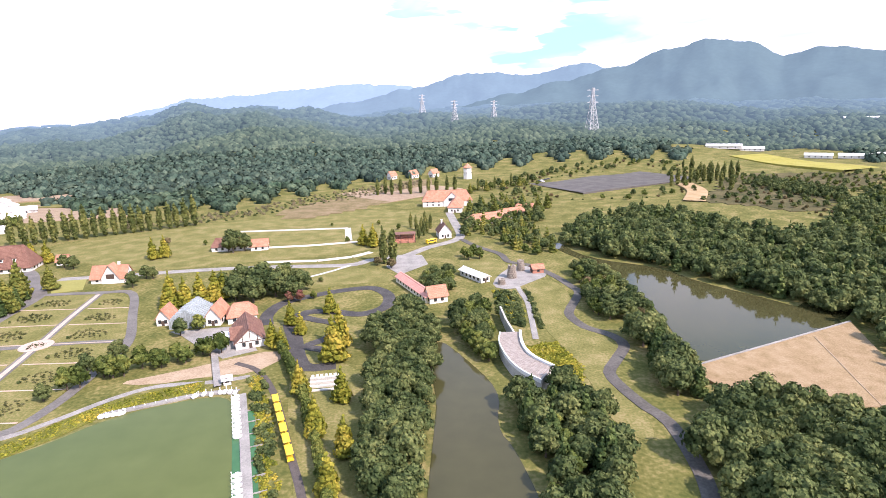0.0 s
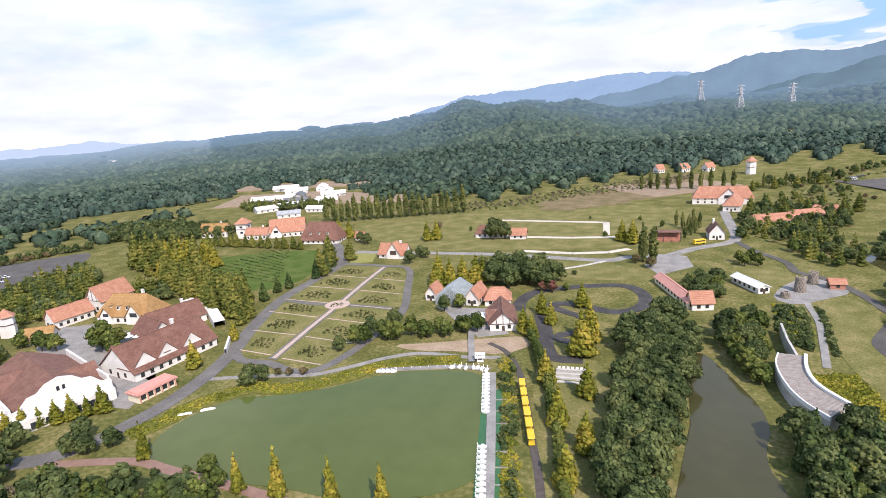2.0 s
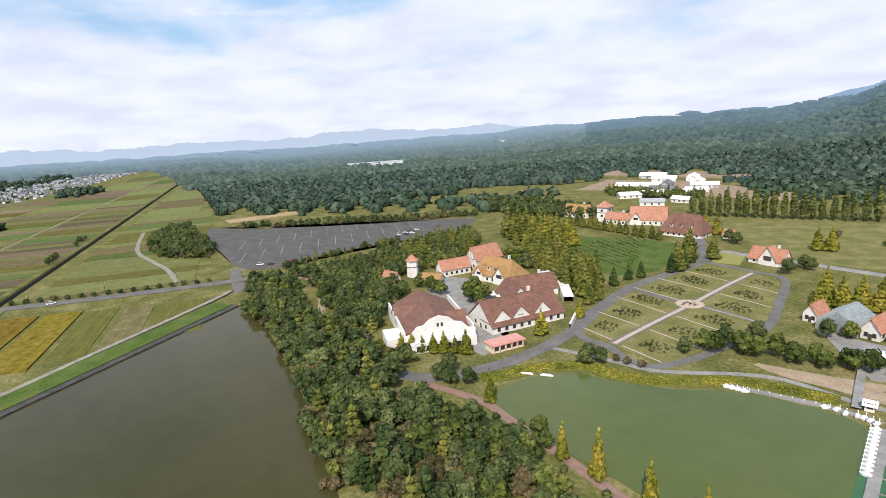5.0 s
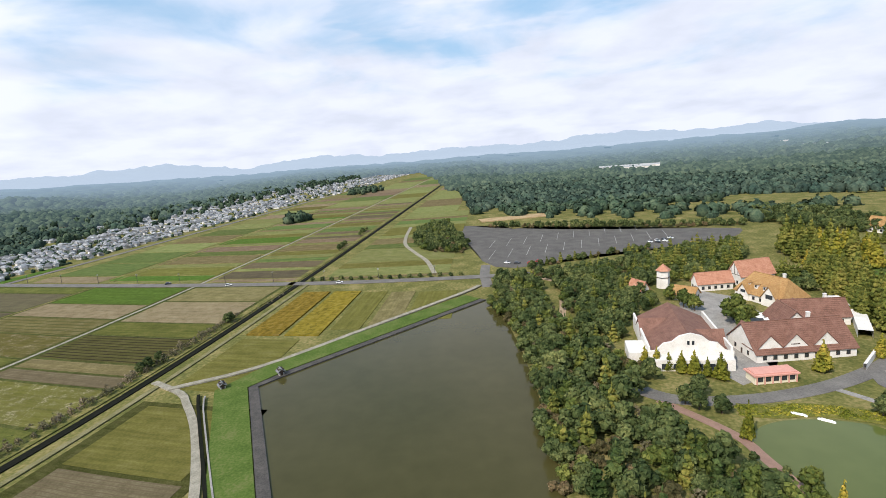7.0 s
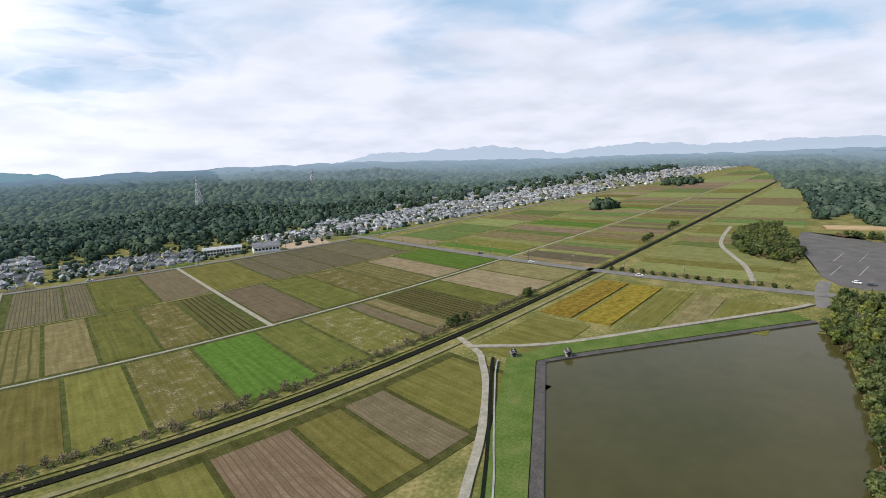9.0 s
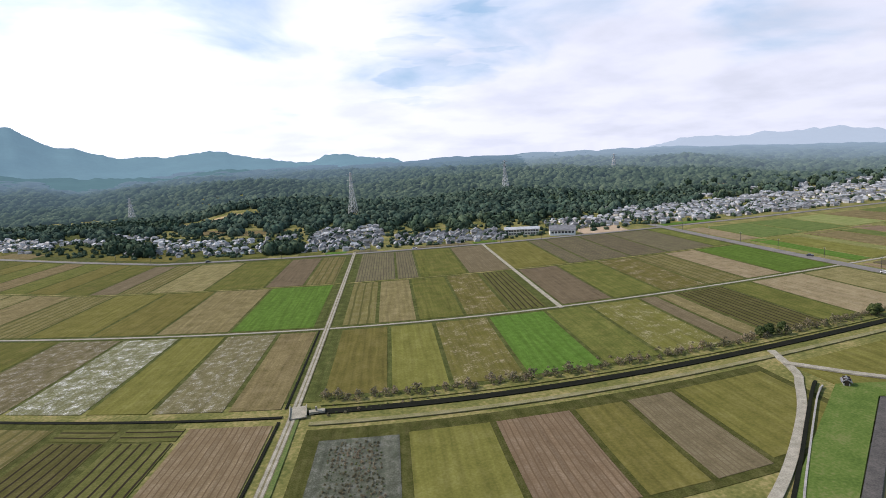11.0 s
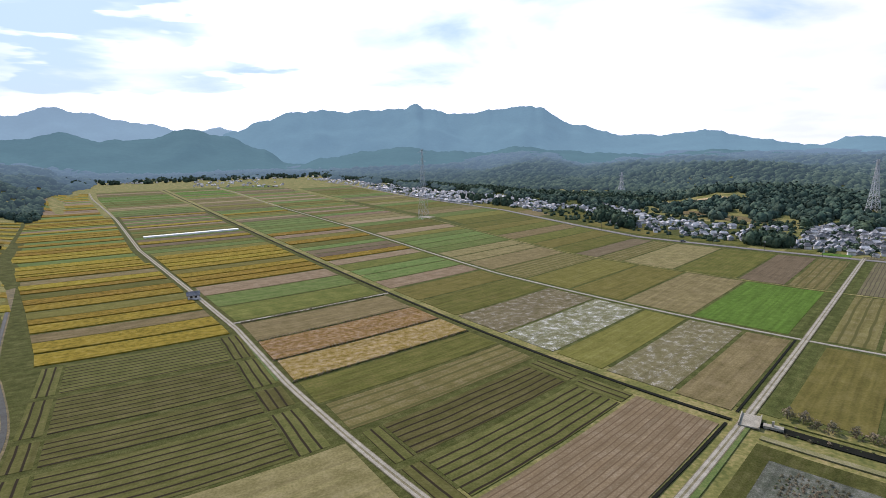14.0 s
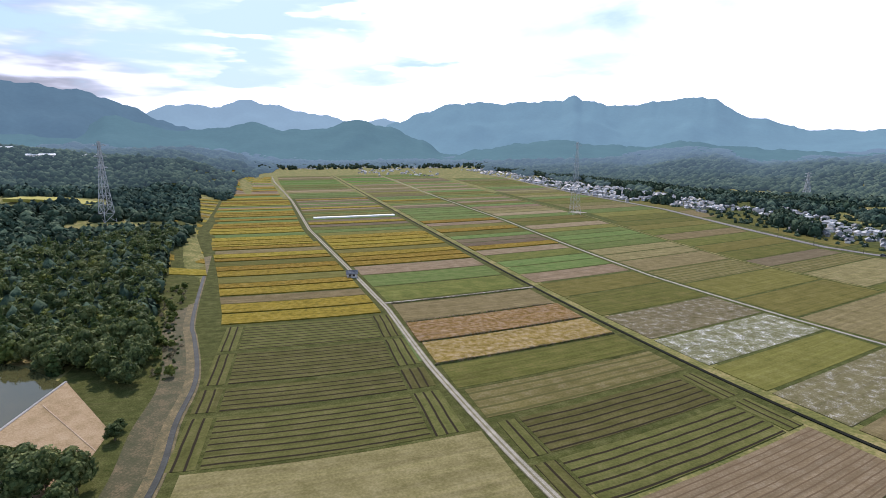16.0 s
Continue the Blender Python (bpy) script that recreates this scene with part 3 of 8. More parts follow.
def lane(name, a0, b0, a1, b1, width, mat, z, label, cat):
    line = [bend(*plain(*q), 336) for q in straight((a0, b0), (a1, b1), 9)]
    return tagged(strip(name, line, width, z, mat, 0.25, fit=height), label, cat, kind="structure")


def farm_lane(name, a0, b0, a1, b1, width, z, label):
    """A worn grassy lane with two pale wheel tracks."""
    lane(name, a0, b0, a1, b1, width, M_WORN, z, label, "road")
    da, db = a1 - a0, b1 - b0
    n = math.hypot(da, db)
    for i, k in enumerate((-0.27, 0.27)):
        oa, ob = -db / n * width * k, da / n * width * k
        lane("%s_track_%d" % (name, i + 1), a0 + oa, b0 + ob, a1 + oa, b1 + ob, width * 0.3, M_LANE, z + 0.03, "pale gravel wheel track", "track")


for a0, b0, a1, b1 in ((-60, -85.5, 43, -91), (43, -91, 125, -97), (125, -97, 200, -99.5), (200, -99.5, 1900, -112)):
    farm_lane("farm_road_main", a0, b0, a1, b1, 2.9, 0.33, "pale gravel farm road between rice fields")
farm_lane("farm_road_cross", 0, -120, 2, 312, 2.7, 0.36, "pale farm road with grassy verge")
lane("verge_cross", -2.6, -96, -1.2, 4, 1.6, M_VERGE, 0.3, "bright grass verge of the farm road", "verge")
lane("verge_main", 130, -99.4, 900, -106, 1.2, M_VERGE, 0.31, "grass verge of the farm road", "verge")
lane("farm_road_second", -2600, 90, 1900, 90, 1.8, M_LANE, 0.3, "narrow pale farm lane", "road")
lane("farm_road_third", -900, 187.5, 1900, 187.5, 2.0, M_GRASS, 0.3, "grassy bank between fields", "bank")
lane("village_road", -2200, 306, 1900, 306, 6.0, M_ASPHALT, 0.3, "grey asphalt road along the village", "road")
lane("highway", -342, 330, -342, -190, 8.0, M_ASPHALT, 0.4, "two-lane asphalt road across the plain", "road")
lane("farm_road_village", -131, 88, -131, 306, 2.4, M_LANE, 0.34, "narrow pale farm lane", "road")
lane("canal_bank", -2600, 8.6, -8, 8.6, 4.0, M_GRASS, 0.4, "grassy canal bank", "bank")
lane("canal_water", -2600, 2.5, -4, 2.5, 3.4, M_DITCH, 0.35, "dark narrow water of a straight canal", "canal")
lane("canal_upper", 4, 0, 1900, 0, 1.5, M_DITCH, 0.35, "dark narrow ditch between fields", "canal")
lane("field_lane", 210.5, -98, 210.5, 0, 1.8, M_LANE, 0.33, "narrow pale farm lane", "road")

# ---- woods ----
# azimuth and the distance at which the woods begin
WOODS = [(-60, 820), (-41, 830), (-36, 880), (-31, 980), (-26, 900), (-22, 800), (-12, 800), (-4, 740), (4, 690), (9, 640), (14, 600), (22, 540), (30, 560), (34, 600), (37, 770),
         (46, 770), (50, 660), (53, 540), (58, 525), (64, 550), (72, 570), (78, 590), (84, 650), (86.5, 930), (88.5, 1500), (89.5, 1800), (97, 1750), (100, 1600), (105, 1360), (110, 1180), (114, 1040),
         (120, 900), (128, 710), (138, 610), (148, 600), (158, 640), (168, 700), (178, 770), (184, 840), (190, 1000), (197, 1210), (204, 1560), (208, 2080),
         (217, 2080), (224, 2150), (226.2, 2000), (228, 1750), (229.4, 1380), (231.6, 930), (234.0, 880), (234.8, 580), (236, 490), (237.2, 410), (238.0, 345), (239, 300), (244, 280), (300, 270)]
CLEAR = [(-26, 560, 60), (-20, 700, 70), (-29, 900, 110), (53, 640, 90), (60, 600, 60), (38, 700, 60), (-10, 620, 90), (240, 560, 50), (247, 700, 70),
         (128, 900, 50), (160, 760, 40), (122, 1000, 50), (170.6, 829, 60), (183.3, 1037, 90)]


def icosphere(level):
    bm = bmesh.new()
    bmesh.ops.create_icosphere(bm, subdivisions=level, radius=1.0)
    v = np.array([q.co[:] for q in bm.verts])
    f = np.array([[q.index for q in face.verts] for face in bm.faces])
    bm.free()
    return v, f


def lumps(level, count, seed, rough=0.35):
    v, f = icosphere(level)
    out = []
    for i in range(count):
        w = v.copy()
        for k in range(len(w)):
            p = Vector(w[k]) * 1.6 + Vector((i * 9.1, seed, 0))
            w[k] *= 1 + rough * noise.noise(p) + rough * 0.6 * noise.noise(p * 2.3)
        out.append(w)
    return out, f


def leafy(shapes, faces, count=42, size=0.26):
    """Loose tufts over each lump, so that its outline is uneven."""
    out = []
    r = random.Random(5)
    for w in shapes:
        extra = []
        for _ in range(count):
            c = Vector(w[r.randrange(len(w))]) * r.uniform(0.93, 1.08)
            d = (c.normalized() + Vector((r.uniform(-1, 1), r.uniform(-1, 1), r.uniform(-1, 1))) * 0.45).normalized()
            a = d.cross(Vector((r.uniform(-1, 1), r.uniform(-1, 1), r.uniform(-1, 1)))).normalized() * size * r.uniform(0.6, 1.3)
            b = d.cross(a).normalized() * size
            extra += [c - a - b, c + a - b * 0.4, c + a * 0.3 + b, c - a * 0.8 + b * 0.6]
        out.append(np.concatenate([w, np.array([q[:] for q in extra])]))
    n = len(shapes[0])
    tri = [(n + 4 * i + p, n + 4 * i + q, n + 4 * i + s) for i in range(count) for p, q, s in ((0, 1, 2), (0, 2, 3))]
    return out, np.concatenate([faces, np.array(tri)])


def join_lumps(name, spots, shapes, faces, mat):
    """Many crowns in one mesh. spots: x, y, z, radius, height."""
    vs, fs = [], []
    n = 0
    for i, (x, y, z, r, h) in enumerate(spots):
        w = shapes[i % len(shapes)]
        a = (i * 2.399) % 6.283
        c, s = math.cos(a), math.sin(a)
        q = np.empty_like(w)
        q[:, 0] = x + r * (w[:, 0] * c - w[:, 1] * s)
        q[:, 1] = y + r * (w[:, 0] * s + w[:, 1] * c)
        q[:, 2] = z + h * (0.45 + 0.55 * w[:, 2])
        vs.append(q)
        fs.append(faces + n)
        n += len(w)
    v, f = np.concatenate(vs), np.concatenate(fs)
    me = bpy.data.meshes.new(name)
    me.vertices.add(len(v))
    me.vertices.foreach_set("co", v.ravel())
    me.loops.add(len(f) * 3)
    me.loops.foreach_set("vertex_index", f.ravel())
    me.polygons.add(len(f))
    me.polygons.foreach_set("loop_start", np.arange(len(f)) * 3)
    me.polygons.foreach_set("use_smooth", np.ones(len(f), bool))
    me.update()
    me.validate()
    me.materials.append(mat)
    return new(name, me)


def far_woods():
    spots = []
    r = 190.0
    while r < 4400:
        step = max(7.0, 0.0165 * r) if r < 600 else max(8.6, 0.0098 * r) if r < 1500 else 0.0128 * r if r < 2700 else 0.03 * r
        n = int(360 * math.pi / 180 * r / step)
        for i in range(n):
            az = -60 + 360 * (i + rng.random()) / n
            if az < -46:
                continue
            rr = r + rng.uniform(-0.5, 0.5) * step
            if rr < mixed(WOODS, az)[0] * (1 + 0.06 * math.sin(az * 1.7)):
                continue
            if 253 < az < 300:
                continue
            if any(abs(rr - cr) < w * 0.5 and abs(az - ca) * math.pi / 180 * rr < w for ca, cr, w in CLEAR):
                continue
            x, y = at_polar(az, rr)
            k = rng.uniform(0.75, 1.3)
            spots.append((x, y, height(x, y) - 2.5, step * 0.6 * k, min(13, max(9, step * 0.75)) * k * rng.uniform(0.85, 1.2)))
        r += step * 0.86
    near = [s for s in spots if math.hypot(s[0], s[1]) < 640]
    mid = [s for s in spots if 640 <= math.hypot(s[0], s[1]) < 950]
    rest = [s for s in spots if 950 <= math.hypot(s[0], s[1]) < 1300]
    last = [s for s in spots if math.hypot(s[0], s[1]) >= 1300 and not 48 < polar(s[0], s[1])[0] < 140]
    west = [s for s in spots if math.hypot(s[0], s[1]) >= 1300 and 48 < polar(s[0], s[1])[0] < 140]
    sh, f = lumps(1, 6, 3.0, 0.5)
    sh, f = leafy(sh, f, 30, 0.3)
    tagged(join_lumps("woodland", near, sh, f, M_WOODS), "dense dark green mixed woodland on the hills", "woods", kind="stuff")
    sh, f = lumps(1, 6, 5.0, 0.5)
    sh2, f2 = leafy(sh, f, 16, 0.28)
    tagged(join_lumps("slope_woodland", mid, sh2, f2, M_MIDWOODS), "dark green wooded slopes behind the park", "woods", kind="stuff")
    tagged(join_lumps("hill_woodland", rest, sh, f, M_HILLWOODS), "distant dark green wooded hills with faint haze glow", "woods", kind="stuff")
    tagged(join_lumps("backdrop_woodland", last, sh, f, M_FARWOODS), "far wooded hills tinted by blue haze glow", "woods", kind="stuff")
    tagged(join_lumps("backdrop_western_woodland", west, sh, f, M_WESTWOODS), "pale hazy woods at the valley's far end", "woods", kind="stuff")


# slope woods: a bluer base colour imitates thin haze
M_MIDWOODS = material("hazed_slope_canopy", [(0.024, 0.043, 0.036), (0.048, 0.072, 0.054), (0.08, 0.104, 0.072)], 22, 1.0, 0.7, 12, spread=0.45, spec=0.0)
# haze on the far woods is emitted by their surface, more with distance
HAZE_GLOW = (0.215, 0.315, 0.385)
M_HILLWOODS = hazy_material("hazed_hill_canopy", [(0.032, 0.05, 0.03), (0.055, 0.077, 0.045), (0.085, 0.108, 0.062)], HAZE_GLOW, [(600, 0.02), (950, 0.1), (1300, 0.19)], 45)
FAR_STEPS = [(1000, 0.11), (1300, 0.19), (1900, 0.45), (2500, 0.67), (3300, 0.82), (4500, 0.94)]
M_WESTWOODS = hazy_material("hazed_western_woodland", [(0.03, 0.048, 0.032), (0.052, 0.075, 0.048), (0.08, 0.104, 0.064)], (0.34, 0.45, 0.52), FAR_STEPS, 70, 0.25)
M_FARWOODS = hazy_material("hazed_far_woodland", [(0.03, 0.048, 0.032), (0.052, 0.075, 0.048), (0.08, 0.104, 0.064)], HAZE_GLOW, FAR_STEPS, 70, 0.25)
far_woods()
# the far land under the woods takes the same painted haze glow
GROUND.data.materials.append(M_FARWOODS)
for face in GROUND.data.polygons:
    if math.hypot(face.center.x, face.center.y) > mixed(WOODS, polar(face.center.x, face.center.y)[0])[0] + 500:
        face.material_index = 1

# ---- mountains ----
RANGE_EAST = [(-60, 3.0), (-37.4, 3.5), (-33.1, 4.1), (-30.7, 3.6), (-27.7, 4.8), (-25, 5.4), (-21.4, 4.8), (-17, 3.4), (-12, 2.3), (-7, 1.3), (-2, 0.3), (5, -1.4)]
RANGE_MID = [(-24, 2.2), (-17, 3.2), (-14.4, 3.9), (-8.6, 3.0), (-3.7, 3.4), (3.5, 2.0), (9, 0.9), (14, 0.0), (20, -1.2)]
RANGE_FAR = [(-8, 2.2), (-2, 2.0), (3.6, 2.3), (7.4, 2.6), (13.5, 2.3), (18, 1.9), (22.4, 1.7), (26.5, 0.8), (30, -0.1), (33, -0.7), (38, -1.1)]
RANGE_WEST = [(34, -1.2), (44, -1.0), (52, -0.9), (58, -0.4), (63, -0.5), (71, -0.2), (77, -0.6), (86, -0.4), (93, -0.6), (100, -0.1), (106, -0.7), (113.5, 0.25), (121, 0.0), (124, 0.1), (131, -0.9),
              (140, -1.1), (148, -1.2), (156, -1.6)]
RANGE_SOUTH = [(147, -1.6), (150.5, -1.2), (153.5, -0.35), (156, 0.05), (159, 0.35), (161.8, -0.25), (164, 0.0), (166.5, 0.45), (170.1, 1.25), (174, 1.0), (178, 1.1), (182, 2.05), (185.5, 3.85), (187, 4.1), (190.3, 3.85), (193, 3.45), (196.6, 4.0), (197.7, 4.6), (198.8, 4.1), (201.6, 3.95),
               (206.4, 4.0), (209.5, 3.8), (212.5, 3.1), (215, 2.2), (218, 0.8), (221, -0.6), (224, -1.6)]
RANGE_BEHIND = [(209, 0.5), (213, 1.9), (216.5, 2.4), (219.5, 2.2), (222, 2.8), (224.5, 3.1), (227, 3.7), (229.5, 4.1), (232, 3.5), (235.8, 3.6), (239, 2.4), (244, 1.0)]
RANGE_CAPPED = [(230, -1.4), (232.5, 0.6), (235, 1.6), (236.8, 2.3), (239, 3.3), (240.6, 3.9), (243, 4.6), (246, 4.9), (249, 5.3), (256, 5.5), (268, 4.5), (300, 3.0)]
RANGE_LOW = [(148, -2.2), (153, -1.6), (158, -1.2), (165, -0.8), (170, -0.5), (174, -0.9), (178, -0.7), (183, -0.4), (187.5, 0.2), (191, -0.4), (195, -0.1), (199, 0.4), (203, 0.0), (207, -0.5), (210, -1.4)]
RANGE_NEAR = [(205, -2.0), (210.5, -0.9), (212.8, 0.5), (216, 1.8), (219.2, 2.35), (222.5, 1.5), (226, 1.5), (229, 2.15), (232, 1.45), (236, 1.4), (240.7, 2.5), (243.5, 1.0),
              (250, 1.2), (262, 1.2), (300, 0.6)]


def mountains(name, profile, ridge, foot, mat, label, rough=1.0):
    az0, az1 = profile[0][0], profile[-1][0]
    n = int((az1 - az0) * 5)
    rows = 22
    verts, faces = [], []
    for i in range(n + 1):
        az = az0 + (az1 - az0) * i / n
        el = mixed(profile, az)[0]
        p = Vector((az * 0.55, 0.3, ridge * 0.01))
        el += rough * (0.22 * noise.noise(p) + 0.12 * noise.noise(p * 3.1) + 0.06 * noise.noise(p * 9))
        crest = HEIGHT + ridge * math.tan(radians(el))
        even = HEIGHT + ridge * math.tan(radians(mixed(profile, az)[0]))
        for k in range(rows + 1):
            f = k / rows
            top = even + (crest - even) * f ** 5
            r = foot + (ridge - foot) * f
            q = Vector((az * 0.35, f * 3.2, ridge * 0.02))
            fold = noise.noise(q * 0.5) * 0.16 + noise.noise(q * 1.1) * 0.07 + noise.noise(q * 2.3) * 0.03
            z = top * min(1, max(0, f ** 1.15 + fold * math.sin(math.pi * f)))
            verts.append((*at_polar(az, r), z - (30 if k == 0 else 0)))
    m = rows + 1
    for i in range(n):
        for k in range(rows):
            faces.append((i * m + k, (i + 1) * m + k, (i + 1) * m + k + 1, i * m + k + 1))
    ob = mesh_ob(name, verts, faces, mat, True)
    return tagged(ob, label, "mountain", kind="structure")


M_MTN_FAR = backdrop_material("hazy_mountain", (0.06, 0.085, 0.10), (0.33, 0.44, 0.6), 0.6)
M_MTN_WEST = backdrop_material("hazy_west_mountain", (0.04, 0.05, 0.06), (0.5, 0.58, 0.64), 0.9)
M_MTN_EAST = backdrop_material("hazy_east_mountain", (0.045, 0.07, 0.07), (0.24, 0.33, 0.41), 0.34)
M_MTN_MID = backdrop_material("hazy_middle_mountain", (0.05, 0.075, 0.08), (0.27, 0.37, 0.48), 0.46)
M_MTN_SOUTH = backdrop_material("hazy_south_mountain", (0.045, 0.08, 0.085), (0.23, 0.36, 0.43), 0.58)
M_MTN_BEHIND = backdrop_material("hazy_valley_mountain", (0.045, 0.075, 0.085), (0.31, 0.43, 0.49), 0.72)
M_MTN_CAPPED = backdrop_material("hazy_capped_mountain", (0.036, 0.062, 0.068), (0.17, 0.27, 0.35), 0.44)
M_MTN_NEAR = backdrop_material("hazy_near_mountain", (0.038, 0.07, 0.066), (0.19, 0.32, 0.38), 0.38)
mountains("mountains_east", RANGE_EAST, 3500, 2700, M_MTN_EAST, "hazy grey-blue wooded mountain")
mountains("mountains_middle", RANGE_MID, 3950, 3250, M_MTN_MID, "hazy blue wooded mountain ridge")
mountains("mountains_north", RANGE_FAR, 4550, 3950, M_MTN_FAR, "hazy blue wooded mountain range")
mountains("mountains_west", RANGE_WEST, 4600, 4000, M_MTN_WEST, "distant mountain range paled by haze glow")
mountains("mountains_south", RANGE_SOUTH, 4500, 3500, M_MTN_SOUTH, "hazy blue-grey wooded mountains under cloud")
mountains("mountains_behind", RANGE_BEHIND, 4600, 3900, M_MTN_BEHIND, "mountains behind the valley's end paled by blue-grey haze glow")
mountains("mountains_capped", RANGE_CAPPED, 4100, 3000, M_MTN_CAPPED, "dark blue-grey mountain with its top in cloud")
mountains("mountains_lower", RANGE_LOW, 3000, 2200, M_MTN_NEAR, "dark wooded foothills behind the villages with blue-green haze glow")
mountains("mountains_foothill", RANGE_NEAR, 3500, 2500, M_MTN_NEAR, "wooded foothills with blue-green haze glow")

# ---- trees ----
def leaf_material(name, colors, spread=0.35):
    """Leaves let some of the light through."""
    m = material(name, colors, 1.6, 0.75, 0.0, 4, where="world", spread=spread, spec=0.12)
    nodes, links = m.node_tree.nodes, m.node_tree.links
    b = nodes["Principled BSDF"]
    tr, mx = nodes.new("ShaderNodeBsdfTranslucent"), nodes.new("ShaderNodeMixShader")
    # whole trees differ from their neighbours
    pos, big = nodes.new("ShaderNodeNewGeometry"), nodes.new("ShaderNodeTexNoise")
    big.inputs["Scale"].default_value, big.inputs["Detail"].default_value = 0.11, 1
    links.new(pos.outputs["Position"], big.inputs["Vector"])
    tint, tone, shift = nodes.new("ShaderNodeHueSaturation"), nodes.new("ShaderNodeMapRange"), nodes.new("ShaderNodeMapRange")
    for node, lo, hi in ((tone, 0.6, 1.45), (shift, 0.528, 0.476)):
        node.inputs["From Min"].default_value, node.inputs["From Max"].default_value = 0.3, 0.7
        node.inputs["To Min"].default_value, node.inputs["To Max"].default_value = lo, hi
        links.new(big.outputs["Fac"], node.inputs[0])
    links.new(tone.outputs[0], tint.inputs["Value"])
    links.new(shift.outputs[0], tint.inputs["Hue"])
    links.new(b.inputs["Base Color"].links[0].from_socket, tint.inputs["Color"])
    links.new(tint.outputs[0], b.inputs["Base Color"])
    links.new(tint.outputs[0], tr.inputs["Color"])
    mx.inputs[0].default_value = 0.25
    links.new(b.outputs[0], mx.inputs[1])
    links.new(tr.outputs[0], mx.inputs[2])
    links.new(mx.outputs[0], nodes["Material Output"].inputs["Surface"])
    return m


M_OAK = leaf_material("evergreen_leaves", [(0.046, 0.064, 0.021), (0.082, 0.106, 0.034), (0.124, 0.144, 0.052)])
M_FRESH = leaf_material("fresh_green_leaves", [(0.058, 0.078, 0.016), (0.098, 0.122, 0.026), (0.135, 0.155, 0.04)])
M_CEDAR = leaf_material("cedar_leaves", [(0.04, 0.062, 0.018), (0.07, 0.1, 0.028), (0.1, 0.135, 0.04)])
M_GOLDEN = leaf_material("golden_larch_leaves", [(0.14, 0.148, 0.02), (0.225, 0.214, 0.026), (0.305, 0.258, 0.034)], 0.3)
M_BRONZE = leaf_material("bronze_larch_leaves", [(0.095, 0.115, 0.022), (0.15, 0.16, 0.032), (0.21, 0.195, 0.042)], 0.3)
M_POPLAR = leaf_material("poplar_leaves", [(0.075, 0.092, 0.024), (0.115, 0.13, 0.036), (0.16, 0.168, 0.052)])
M_RUST = leaf_material("rust_leaves", [(0.08, 0.07, 0.03), (0.125, 0.1, 0.045), (0.165, 0.132, 0.065)])
M_RED = leaf_material("red_leaves", [(0.1, 0.045, 0.03), (0.15, 0.072, 0.045), (0.19, 0.1, 0.062)])
M_REED = leaf_material("yellow_shrub_leaves", [(0.15, 0.165, 0.018), (0.22, 0.215, 0.024), (0.3, 0.26, 0.035)], 0.4)
M_ROSE = leaf_material("rose_bush_leaves", [(0.05, 0.055, 0.018), (0.085, 0.09, 0.03), (0.15, 0.14, 0.07)], 0.4)
M_BARE = leaf_material("half_bare_twigs", [(0.12, 0.1, 0.058), (0.17, 0.145, 0.085), (0.22, 0.19, 0.12)])
M_BARK = material("bark", [(0.06, 0.045, 0.032), (0.11, 0.085, 0.06)], 0.5, 0.95, 0.03, 6, where="object")


def tuft_mesh(name, blobs, tufts, size, mat, seed, droop=0.0, level=1, core=0.84):
    """A crown: uneven leafy masses with loose tufts of leaves standing out of them."""
    r = random.Random(seed)
    iv, jf = icosphere(level)
    vs, fs = [], []
    for k, (x, y, z, rx, rz) in enumerate(blobs):
        n = len(vs)
        for q in iv:
            p = Vector(q) * 1.7 + Vector((k * 3.3, seed * 7.7, 0))
            m = core * (1 + 0.35 * noise.noise(p))
            vs.append((x + q[0] * rx * m, y + q[1] * rx * m, z + q[2] * rz * m))
        fs += [tuple(int(i) + n for i in f) for f in jf]
    total = sum(b[3] * b[3] for b in blobs)
    for x, y, z, rx, rz in blobs:
        for _ in range(int(tufts * rx * rx / total)):
            d = Vector((r.gauss(0, 1), r.gauss(0, 1), r.gauss(0.25, 1))).normalized()
            k = r.uniform(0.86, 1.12)
            c = Vector((x + d.x * rx * k, y + d.y * rx * k, z + d.z * rz * k))
            t = (d + Vector((r.uniform(-1, 1), r.uniform(-1, 1), r.uniform(-1, 1))) * 0.5).normalized()
            a = t.cross(Vector((r.uniform(-1, 1), r.uniform(-1, 1), r.uniform(-1, 1)))).normalized()
            b = t.cross(a)
            s = size * r.uniform(0.6, 1.35)
            c.z -= droop * r.random()
            n = len(vs)
            vs += [tuple(c + a * s), tuple(c + b * s * 0.8 + t * s * 0.3), tuple(c - a * s * 0.9), tuple(c - b * s * 0.8 - t * s * 0.2)]
            fs.append((n, n + 1, n + 2, n + 3))
    me = bpy.data.meshes.new(name)
    me.from_pydata(vs, [], fs)
    me.polygons.foreach_set("use_smooth", [True] * len(fs))
    me.materials.append(mat)
    me.update()
    return me


